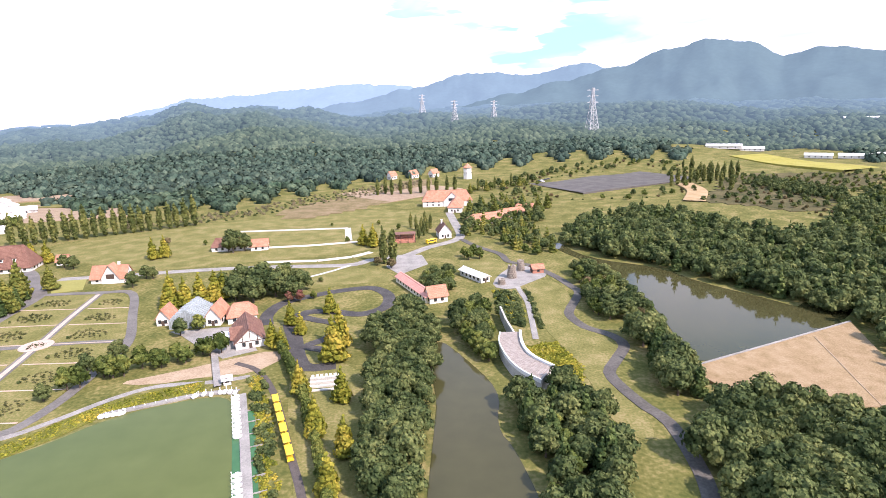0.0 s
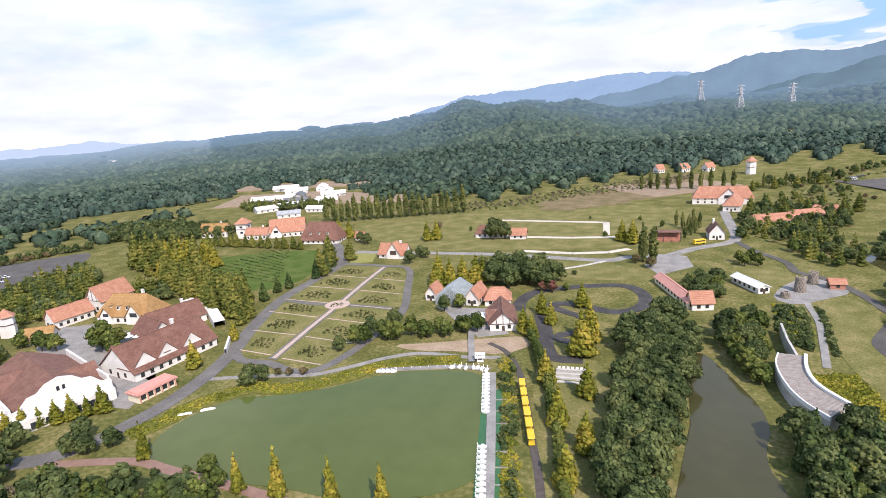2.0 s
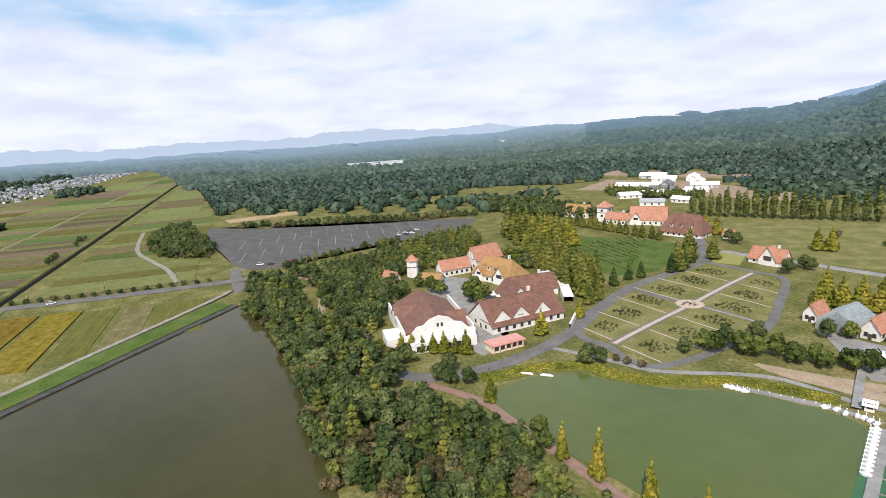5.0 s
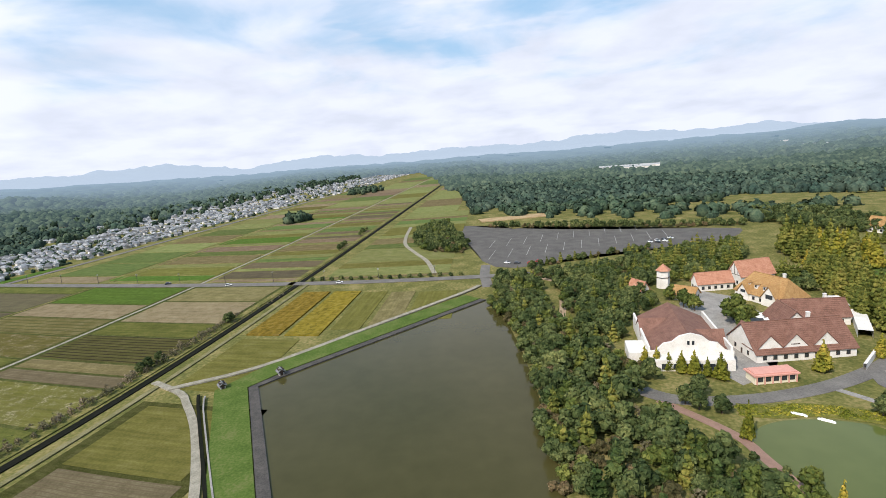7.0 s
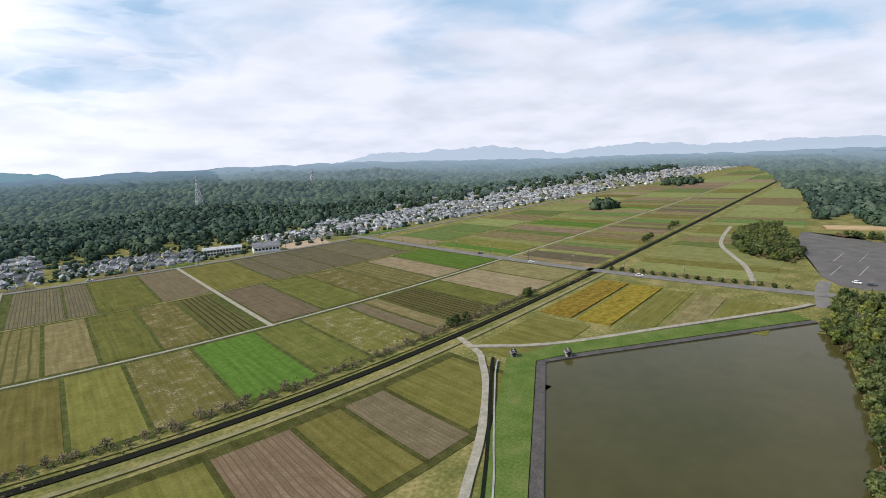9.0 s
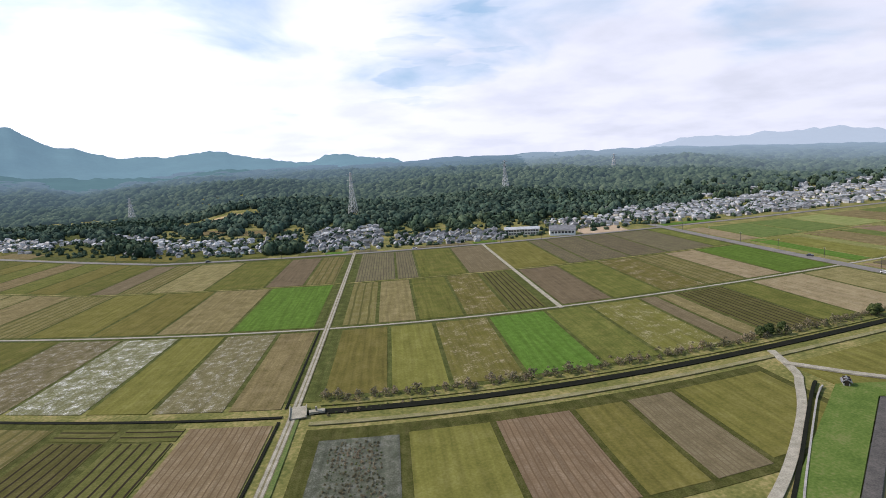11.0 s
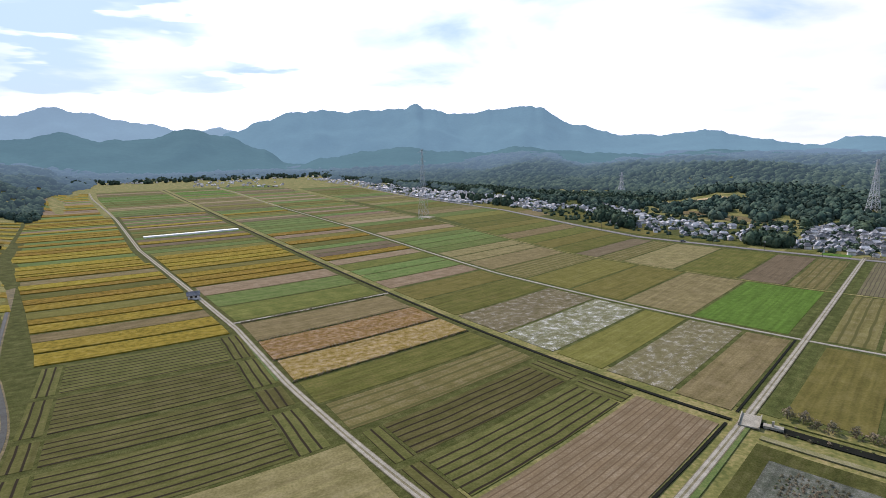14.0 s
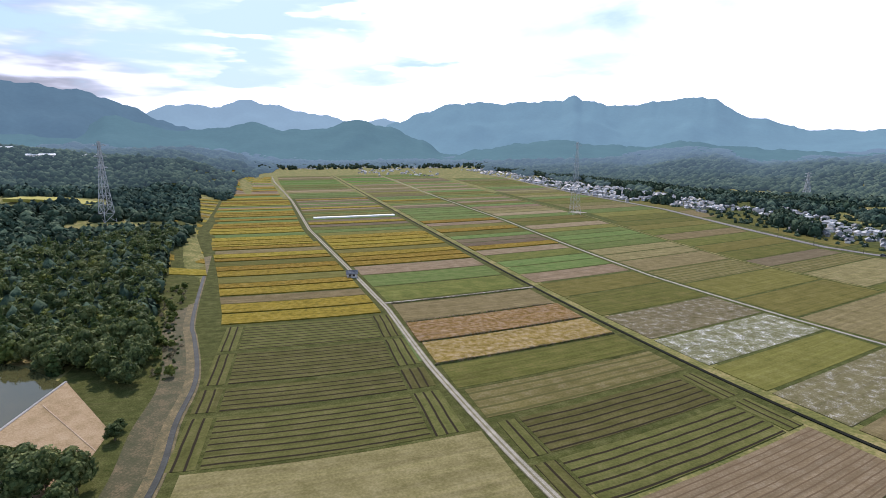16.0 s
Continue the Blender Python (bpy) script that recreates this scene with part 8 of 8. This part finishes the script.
def pylon_mesh_parts(top, h, w, thick):
    def bar(bm, a, b, t):
        d = b - a
        m = Matrix.Translation((a + b) / 2) @ d.to_track_quat("Z", "Y").to_matrix().to_4x4() @ Matrix.Diagonal((t, t, d.length, 1))
        bmesh.ops.create_cube(bm, size=1, matrix=m)

    def half(z):
        f = z / h
        return w * (1 - f) ** 1.4 * 0.42 + w * 0.07

    lv = [h * k / 9 for k in range(10)]
    for sx_, sy_ in ((-1, -1), (1, -1), (1, 1), (-1, 1)):
        bm = bmesh.new()
        t = thick / 2
        rings = [[bm.verts.new((sx_ * half(z) + u * t, sy_ * half(z) + v * t, z)) for u, v in ((-1, -1), (1, -1), (1, 1), (-1, 1))] for z in lv]
        for q, w_ in zip(rings, rings[1:]):
            for i in range(4):
                bm.faces.new((q[i], q[(i + 1) % 4], w_[(i + 1) % 4], w_[i]))
        bm.faces.new(rings[-1])
        part("leg", bm, M_STEEL, top)
    bm = bmesh.new()
    for z0, z1 in zip(lv, lv[1:]):
        q0 = [Vector((x * half(z0), y * half(z0), z0)) for x, y in ((-1, -1), (1, -1), (1, 1), (-1, 1))]
        q1 = [Vector((x * half(z1), y * half(z1), z1)) for x, y in ((-1, -1), (1, -1), (1, 1), (-1, 1))]
        for i in range(4):
            bar(bm, q0[i], q1[(i + 1) % 4], thick * 0.6)
            bar(bm, q0[(i + 1) % 4], q1[i], thick * 0.6)
            bar(bm, q1[i], q1[(i + 1) % 4], thick * 0.7)
    part("bracing", bm, M_STEEL, top)
    for k in (0.68, 0.82, 0.95):
        bm = bmesh.new()
        arm = w * 0.55
        for s in (-1, 1):
            bar(bm, Vector((0, 0, h * k)), Vector((s * arm, 0, h * k)), thick * 0.9)
            bar(bm, Vector((0, 0, h * (k + 0.04))), Vector((s * arm, 0, h * k)), thick * 0.6)
        part("cross_arm", bm, M_STEEL, top)


for az, r, h, w, thick in ((-15.0, 1250, 92, 24, 0.9), (1.6, 1800, 66, 20, 0.9), (-1.6, 1500, 62, 18, 0.8), (-5.5, 1550, 60, 18, 0.8), (241.7, 590, 72, 11, 0.42), (177.5, 1010, 36, 10, 0.45),
                           (157.5, 765, 58, 11, 0.4), (141.9, 985, 52, 11, 0.45), (197.2, 655, 82, 10, 0.16), (131.3, 1600, 40, 14, 0.6)):
    x, y = at_polar(az, r)
    top = new("pylon")
    pylon_mesh_parts(top, h, w, thick)
    top.matrix_basis = pose(x, y, height(x, y) - 0.3, 0, 0, az + 30)
    tagged(top, "tall grey steel lattice pylon", "pylon", "power line pylons")
tagged(strip("pylon_yard", [(188, -640), (204, -648)], 14, 0.5, M_LANE, 0.3), "pale gravel yard in the fields", "yard", kind="structure")

# roadside poles
pole = new("utility_pole")
bm = bmesh.new()
bmesh.ops.create_cone(bm, cap_ends=True, segments=8, radius1=0.15, radius2=0.1, depth=8, matrix=Matrix.Translation((0, 0, 3.8)))
part("post", bm, M_REVET, pole)
bm = bmesh.new()
box(bm, -0.7, 0.7, -0.06, 0.06, 7.2, 7.35)
box(bm, -0.5, 0.5, -0.06, 0.06, 6.6, 6.72)
part("cross_arm", bm, M_STEEL, pole)
tagged(pole, "concrete utility pole beside the road", "pole", "roadside poles")
spots = [plain(-347, b) for b in range(-100, 300, 42)] + [plain(a, 303) for a in range(-330, 300, 45)]
for i, p in enumerate(spots):
    x, y = bend(*p, 336)
    m = pose(x, y, height(x, y), 0, 0, polar(x, y)[0])
    if i == 0:
        pole.matrix_basis = m
    else:
        copy_thing(pole, m)

# ---- boating lake ----
pier = new("pier")
for name, line, w in (("deck", [(-60.5, 150), (-52, 127), (-44, 105), (-38, 88)], 2.4), ("deck", [(-96, 140.5), (-84, 146), (-72, 151), (-62, 152)], 1.8)):
    o = strip(name, curve_line(line, 2.5, bent=False), w, 0.55, M_PAVING, 0.7)
    o.parent = pier
for k in range(9):
    f = k / 8
    x, y = -57 + 17 * f, 140 - 47 * f
    o = strip("finger", [(x, y), (x + 4.2, y + 1.6)], 0.2, 0.4, M_PAVING, 0.6)
    o.parent = pier
for k in range(9):
    f = k / 8
    bm = bmesh.new()
    x, y = -94 + 20 * f, 141.6 + 9 * f
    box(bm, x - 0.1, x + 0.1, y - 0.1, y + 0.1, 0.5, 1.0)
    part("bollard", bm, M_WHITE, pier)
tagged(pier, "pale concrete boat pier with bollards", "pier")
slip = slab("water_slip", [(-60, 141), (-54, 141), (-37, 92), (-43, 92)], -0.3, 0.16, material("slip_water", [(0.03, 0.10, 0.03), (0.045, 0.13, 0.04)], 12, 0.1, 0, 6, spec=0.4))
tagged(slip, "bright green water behind the pier", "water", kind="structure")


def boat_base():
    top = new("pedal_boat")
    bm = bmesh.new()
    ring = [(-1.5, -0.55), (-1.2, -0.75), (0.6, -0.75), (1.3, -0.45), (1.6, 0), (1.3, 0.45), (0.6, 0.75), (-1.2, 0.75), (-1.5, 0.55)]
    lo = [bm.verts.new((x * 0.85, y * 0.8, 0.0)) for x, y in ring]
    hi = [bm.verts.new((x, y, 0.7)) for x, y in ring]
    bm.faces.new(hi)
    bm.faces.new(list(reversed(lo)))
    for i in range(len(ring)):
        bm.faces.new((lo[i], lo[(i + 1) % len(ring)], hi[(i + 1) % len(ring)], hi[i]))
    part("hull", bm, M_WHITE, top)
    bm = bmesh.new()
    bmesh.ops.create_uvsphere(bm, u_segments=12, v_segments=7, radius=0.62, matrix=Matrix.Translation((-0.3, 0, 0.95)) @ Matrix.Diagonal((1.3, 1, 0.9, 1)))
    part("cabin", bm, M_WHITE, top)
    bm = bmesh.new()
    bmesh.ops.create_cone(bm, cap_ends=True, segments=8, radius1=0.18, radius2=0.1, depth=1.2, matrix=Matrix.Translation((1.25, 0, 1.1)))
    bmesh.ops.create_uvsphere(bm, u_segments=8, v_segments=6, radius=0.2, matrix=Matrix.Translation((1.35, 0, 1.7)))
    part("neck", bm, M_WHITE, top)
    return tagged(top, "white pedal boat moored at the pier", "boat", "pedal boats")


boat = boat_base()
spots = [(-95.5 + 1.5 * i, 139.4 + 0.5 * i, 30) for i in range(4)] + [(-74 + 2.2 * i, 149.4 + 0.7 * (i % 2) + 0.45 * i, 60 + 20 * i) for i in range(4)]
spots += [(-66 + 1.6 * i, 151.6 - 0.5 * i * i * 0.3, 80) for i in range(3)] + [(-61.8 + 0.72 * i, 148.2 - 1.9 * i, 200) for i in range(12)] + [(-48.6 + 0.72 * i, 111.5 - 1.9 * i, 200) for i in range(10)]
for i, (x, y, a) in enumerate(spots):
    if i == 0:
        boat.matrix_basis = pose(x, y, 0.15, 0, 0, a)
        mine = boat
    else:
        mine = copy_thing(boat, pose(x, y, 0.15, 0, 0, a + rng.uniform(-10, 10)))
    mine.scale = (0.78, 0.78, 0.78)
for x, y, a in ((-136, 97.5, 48), (-131.5, 102, 42)):
    fl = new("float")
    fl.matrix_basis = pose(x, y, 0.14, 0, 0, a)
    bm = bmesh.new()
    bmesh.ops.create_cone(bm, cap_ends=True, segments=12, radius1=0.42, radius2=0.42, depth=3.4, matrix=Matrix.Rotation(math.pi / 2, 4, "Y"))
    for side in (-1, 1):
        bmesh.ops.create_uvsphere(bm, u_segments=12, v_segments=8, radius=0.42, matrix=Matrix.Translation((side * 1.7, 0, 0)))
    part("drum", bm, M_WHITE, fl)
    bm = bmesh.new()
    box(bm, -1.3, 1.3, -0.3, 0.3, 0.36, 0.46)
    part("board", bm, M_WHITE, fl)
    tagged(fl, "long white float lying on the green lake", "float", "lake floats")
house("hut", -67.5, 157.5, 20, 2.2, 1.9, 2.0, 2.6, M_WHITE, label="small white ticket hut by the pier", category="hut", windows=1)
tagged(strip("footbridge", [(-82, 184), (-76, 170), (-69.5, 155)], 2.2, 0.7, M_PAVING, 0.5), "grey footbridge down to the pier", "path", kind="structure")

# park train
M_TYRE = material("black_rubber", [(0.015, 0.015, 0.015), (0.03, 0.03, 0.03)], 1, 0.8, 0, 5)
train = new("park_train")
for i in range(6):
    f = i / 5
    x, y = -48.6 + 10.4 * f, 143.6 - 25.4 * f
    rot = Matrix.Translation((x, y, 0.15)) @ Matrix.Rotation(math.radians(-68), 4, "Z")
    bm = bmesh.new()
    box(bm, -2.1, 2.1, -0.8, 0.8, 0.35, 1.0)
    turn_into(bm, rot)
    car = part("carriage", bm, M_YELLOW, train)
    bm = bmesh.new()
    box(bm, -2.2, 2.2, -0.9, 0.9, 2.1, 2.3)
    bmesh.ops.bevel(bm, geom=bm.edges[:], offset=0.08, segments=1, affect="EDGES")
    turn_into(bm, rot)
    part("roof", bm, M_YELLOW, car)
    bm = bmesh.new()
    for px in (-2, -0.7, 0.7, 2):
        for py in (-0.75, 0.75):
            box(bm, px - 0.05, px + 0.05, py - 0.05, py + 0.05, 1.0, 2.1)
    turn_into(bm, rot)
    part("roof_posts", bm, M_TYRE, car)
    for px in (-1.4, 1.4):
        bm = bmesh.new()
        bmesh.ops.create_cone(bm, cap_ends=True, segments=12, radius1=0.35, radius2=0.35, depth=1.5, matrix=Matrix.Translation((px, 0, 0.3)) @ Matrix.Rotation(math.pi / 2, 4, "X"))
        turn_into(bm, rot)
        part("wheel", bm, M_TYRE, car)
tagged(train, "yellow park train with six roofed carriages", "train")

# cars
def car_base(paint, label):
    top = new("car")
    bm = bmesh.new()
    box(bm, -2.15, 2.15, -0.85, 0.85, 0.3, 0.95)
    bmesh.ops.bevel(bm, geom=bm.edges[:], offset=0.12, segments=2, affect="EDGES")
    part("body", bm, paint, top)
    bm = bmesh.new()
    v = [bm.verts.new(p) for p in ((-1.7, -0.75, 0.93), (1.1, -0.75, 0.93), (1.1, 0.75, 0.93), (-1.7, 0.75, 0.93), (-1.3, -0.62, 1.5), (0.4, -0.62, 1.5), (0.4, 0.62, 1.5), (-1.3, 0.62, 1.5))]
    for f in ((4, 5, 6, 7), (0, 1, 5, 4), (1, 2, 6, 5), (2, 3, 7, 6), (3, 0, 4, 7)):
        bm.faces.new([v[i] for i in f])
    cab = part("cabin", bm, M_PANE, top)
    bm = bmesh.new()
    box(bm, -1.3, 0.4, -0.62, 0.62, 1.5, 1.56)
    part("roof", bm, paint, cab)
    for px in (-1.35, 1.35):
        for py in (-0.8, 0.8):
            bm = bmesh.new()
            bmesh.ops.create_cone(bm, cap_ends=True, segments=14, radius1=0.33, radius2=0.33, depth=0.22, matrix=Matrix.Translation((px, py, 0.33)) @ Matrix.Rotation(math.pi / 2, 4, "X"))
            part("wheel", bm, M_TYRE, top)
    return tagged(top, label, "car", "parked cars")


paints = [material("car_paint_" + n, [c, tuple(min(1, v * 1.1) for v in c)], 3, 0.25, 0, 4, spec=0.6) for n, c in (("white", (0.7, 0.7, 0.7)), ("red", (0.45, 0.03, 0.02)), ("dark", (0.04, 0.045, 0.05)))]
cars = [car_base(paints[0], "white parked car"), car_base(paints[1], "red parked car on asphalt"), car_base(paints[2], "dark parked car on asphalt")]
cars[0]["label"] = "white parked car on asphalt"
used = [False] * 3
for k, x, y, z, a in ((0, -381, 160, 0.12, 20), (0, -383, 166, 0.12, 20), (2, -385, 172, 0.12, 22), (0, -379, 170, 0.12, 22), (0, -388, 178, 0.12, 24), (2, -377, 164, 0.12, 20), (1, -348, 68, 0.12, 60), (1, -351, 74, 0.12, 60), (2, -352, 60, 0.12, 60), (0, -355, 54, 0.12, 55),
                   (2, 104, 590, 0, 10), (0, 108, 594, 0, 10), (2, 112, 598, 0, 10), (2, 116, 602, 0, 10), (0, 107, 584, 0, 10)):
    if y > 500:
        z = height(x, y) + 0.75
    m = pose(x, y, z, 0, 0, a)
    if not used[k]:
        cars[k].matrix_basis, used[k] = m, True
    else:
        copy_thing(cars[k], m)
for k, a, b in ((0, -339, 60), (2, -345, 120), (0, -340, -30), (0, -60, 307.5), (2, 150, 304.5)):
    x, y = bend(*plain(a, b), 336)
    copy_thing(cars[k], pose(x, y, height(x, y) + 0.4, 0, 0, polar(x, y)[0]))
bus = new("minibus")
bm = bmesh.new()
box(bm, -3.6, 3.6, -1.1, 1.1, 0.4, 2.7)
bmesh.ops.bevel(bm, geom=bm.edges[:], offset=0.15, segments=2, affect="EDGES")
part("body", bm, M_YELLOW, bus)
bm = bmesh.new()
box(bm, -3.2, 3.2, -1.13, 1.13, 1.5, 2.2)
part("window_band", bm, M_PANE, bus)
for px in (-2.3, 2.3):
    for py in (-1, 1):
        bm = bmesh.new()
        bmesh.ops.create_cone(bm, cap_ends=True, segments=14, radius1=0.45, radius2=0.45, depth=0.3, matrix=Matrix.Translation((px, py, 0.45)) @ Matrix.Rotation(math.pi / 2, 4, "X"))
        part("wheel", bm, M_TYRE, bus)
bus.matrix_basis = pose(-7, 336, 0.15, 0, 0, 40)
tagged(bus, "yellow minibus beside the white cottage", "bus")

# ---- outlying sheds and clearings ----
for x, y, a, L, W in ((408, 812, -25, 46, 26), (446, 806, -25, 30, 20), (474, 704, -32, 30, 10), (510, 690, -32, 34, 10), (540, 672, -32, 26, 10), (880, 1190, -30, 60, 14), (773, -330, 65, 34, 12), (834, -404, 65, 28, 12), (1045, -468, 65, 40, 14), (1050, -543, 65, 28, 14), (1130, -450, 65, 28, 14)):
    house("farm_shed", x, y, a, L, W, 3.4, 5.6, M_WHITE, M_STUCCO, label="long white farm shed among the hills", category="shed", windows=4, z=height(x, y) + 1, group="hillside sheds", door=False)
for x, y, a, L, W in ((-1160, 445, 72, 120, 8), (-1105, 440, 72, 50, 7), (-1699, 1180, 50, 90, 12), (-1250, 930, 40, 80, 9)):
    house("farm_shed", x, y, a, L, W, 4, 6, M_ROOF_SILVER, M_STUCCO, label="long white shed in the far woods", category="shed", windows=3, z=height(x, y) + 5, group="hillside sheds", door=False)


for x, y, a, L, W, roof in ((-437, 454, 34, 26, 13, 0), (-478, 536, 34, 30, 14, 0), (-448, 520, 34, 26, 13, 0), (-416, 486, 124, 30, 12, 1), (-432, 548, 124, 34, 12, 0), (-404, 522, 124, 28, 11, 0), (-392, 452, 34, 24, 12, 1), (-380, 500, 34, 26, 9, 0)):
    house("barn", x, y, a, L, W, 3.4, 6.2, M_WHITE if roof == 0 else M_ROOF_GREY, M_WALL_DULL, label="long barn with a pale metal roof", category="barn", windows=2, z=height(x, y), group="barns on the slope", door=False)


def clearing(name, x0, y0, x1, y1, width, mat, label, z=0.9):
    return tagged(strip(name, straight((x0, y0), (x1, y1), 10), width, z, mat, 3.0, fit=height), label, "clearing", kind="structure")


def slab_on_land(name, outline, mat, rise=0.35, step=9.0):
    """A patch of other ground that follows the land, cut to a rounded outline."""
    ring = [Vector(p) for p in rounded(outline, 2)]
    xs, ys = [p.x for p in ring], [p.y for p in ring]

    def inside(x, y):
        hit_ = False
        for p, q in zip(ring, ring[1:] + ring[:1]):
            if (p.y > y) != (q.y > y) and x < (q.x - p.x) * (y - p.y) / (q.y - p.y) + p.x:
                hit_ = not hit_
        return hit_

    bm = bmesh.new()
    at = {}
    for i in range(int((max(xs) - min(xs)) / step) + 1):
        for j in range(int((max(ys) - min(ys)) / step) + 1):
            x, y = min(xs) + i * step, min(ys) + j * step
            if not inside(x + step / 2, y + step / 2):
                continue
            f = []
            for u, v in ((0, 0), (1, 0), (1, 1), (0, 1)):
                k = (i + u, j + v)
                if k not in at:
                    px, py = x + u * step + noise.noise((i + u, j + v, 1)) * 3, y + v * step + noise.noise((i + u, j + v, 5)) * 3
                    at[k] = bm.verts.new((px, py, height(px, py) + rise))
                f.append(at[k])
            bm.faces.new(f)
    got = bmesh.ops.extrude_edge_only(bm, edges=[e for e in bm.edges if e.is_boundary])
    for v in got["geom"]:
        if isinstance(v, bmesh.types.BMVert):
            v.co.z -= 1.5
    return part(name, bm, mat)


M_SCRUB = material("scrubby_slope", [(0.05, 0.055, 0.024), (0.09, 0.08, 0.038), (0.14, 0.115, 0.06)], 14, 1.0, 0.2, 9, spec=0.05)
M_TERRACE = material("dry_terrace_grass", [(0.115, 0.1, 0.045), (0.175, 0.135, 0.07), (0.24, 0.18, 0.11)], 11, 1.0, 0.1, 9, spec=0.05)
M_HAY = material("yellow_hillside_field", [(0.2, 0.18, 0.03), (0.27, 0.24, 0.04), (0.3, 0.27, 0.07)], 14, 1.0, 0.1, 9)
clearing("clearing_yellow_north", 398, 730, 440, 580, 54, M_HAY, "yellow flowering hillside field")
tagged(slab_on_land("clearing_scrub_slope", [(198, 448), (225, 440), (262, 385), (305, 418), (330, 470), (420, 520), (432, 556), (384, 600), (330, 610), (285, 575), (250, 500)], M_SCRUB), "dull brown-green scrubby slope", "clearing", kind="structure")
clearing("clearing_slope_green", 332, 736, 318, 620, 34, M_LAWN, "pale green slope below the shed", 0.4)
tagged(strip("clearing_dry_hill", curve_line([(241, 552), (233, 505), (206, 450)], 6, bent=False), 17, 1.1, M_DRYGRASS, 3.0, fit=height), "straw coloured slope", "clearing", kind="structure")
clearing("clearing_hill", 225, 990, 312, 840, 60, M_GRASS, "grassy hill clearing")
clearing("clearing_yellow_east", 655, -262, 575, -318, 26, M_HAY, "yellow flowering hillside field", 4)
clearing("clearing_fields_south", -100, -835, -170, -800, 75, M_DRYGRASS, "dry straw coloured field before the woods", 0.5)
clearing("clearing_meadow_south", 110, -1060, 10, -1010, 120, M_LAWN, "pale green meadow behind the village", 0.5)
tagged(slab_on_land("clearing_terrace", [(-140, 452), (-108, 424), (-62, 478), (-14, 560), (-6, 640), (-40, 640), (-90, 540), (-128, 490)], M_TERRACE), "dry reddish-green terrace below the woods", "clearing", kind="structure")
clearing("clearing_barns", -500, 470, -360, 540, 130, M_PLOUGH, "brown earth slope round the barns", 0.3)
clearing("clearing_slope", -690, 482, -520, 455, 60, M_GRASS, "grassy slope among the woods")
clearing("clearing_earth", -565, 545, -400, 610, 60, M_PLOUGH, "bare brown hillside")
clearing("clearing_green", -382, 555, -310, 548, 55, M_LAWN, "green hillside meadow")
clearing("clearing_park_edge", -561, 60, -565, 135, 22, M_DRYGRASS, "dry straw coloured field edge")
clearing("clearing_park_edge_green", -500, 80, -520, 150, 14, M_LAWN, "green field edge", 0.5)
clearing("clearing_straw_west", -790, -520, -880, -530, 34, M_DRYGRASS, "straw coloured field behind the village", 0.5)
clearing("clearing_village", -568, -535, -583, -502, 40, M_LAWN, "green field among the woods")
for (x, y) in ((-192, -76), (-200, -57)):
    house("hut", x, y, 30, 2.2, 1.8, 1.6, 2.2, M_ROOF_GREY, M_CONCRETE, label="small grey sluice hut on the dyke", category="hut", windows=1, z=0.6, group="sluice huts")
x, y = bend(*plain(274, -103), 336)
house("hut", x, y, 40, 6, 4, 2.6, 4.0, M_ROOF_GREY, M_WALL_DULL, label="small grey field hut by the road", category="hut", windows=2, z=0.3)
x, y = bend(*plain(593, -38), 336)
tagged(strip("seed_tunnel", [bend(*plain(592, b), 336) for b in (-92, -60, -30, -8)], 6, 1.6, M_WHITE, 1.8), "long white plastic field tunnel", "tunnel")
# canal crossing
br = new("canal_bridge")
x, y = bend(*plain(-1, 2), 336)
br.matrix_basis = pose(x, y, 0.42, 0, 0, polar(x, y)[0] - 4)
bm = bmesh.new()
box(bm, -2.6, 2.6, -4.2, 4.2, 0, 0.35)
part("deck", bm, M_LANE, br)
for s in (-1, 1):
    bm = bmesh.new()
    box(bm, s * 2.6 - 0.15, s * 2.6 + 0.15, -4.2, 4.2, 0, 0.9)
    part("parapet", bm, M_LANE, br)
bm = bmesh.new()
box(bm, 3.4, 8.5, -2.2, -0.2, -0.2, 0.6)
box(bm, 5.5, 6.1, -1.5, -0.9, 0.6, 2.0)
part("sluice", bm, M_LANE, br)
tagged(br, "concrete canal bridge with sluice", "bridge")
M_VERGE = material("worn_grass_verge", [(0.11, 0.11, 0.045), (0.17, 0.155, 0.075), (0.22, 0.195, 0.12)], 4, 1.0, 0.02, 9, spec=0.05)
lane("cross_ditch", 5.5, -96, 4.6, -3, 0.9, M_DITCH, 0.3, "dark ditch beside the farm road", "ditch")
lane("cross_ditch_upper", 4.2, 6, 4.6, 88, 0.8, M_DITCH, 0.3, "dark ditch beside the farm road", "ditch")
lane("canal_lane", -340, -5.5, -6, -5.5, 2.2, M_VERGE, 0.45, "pale grassy canal lane", "lane")
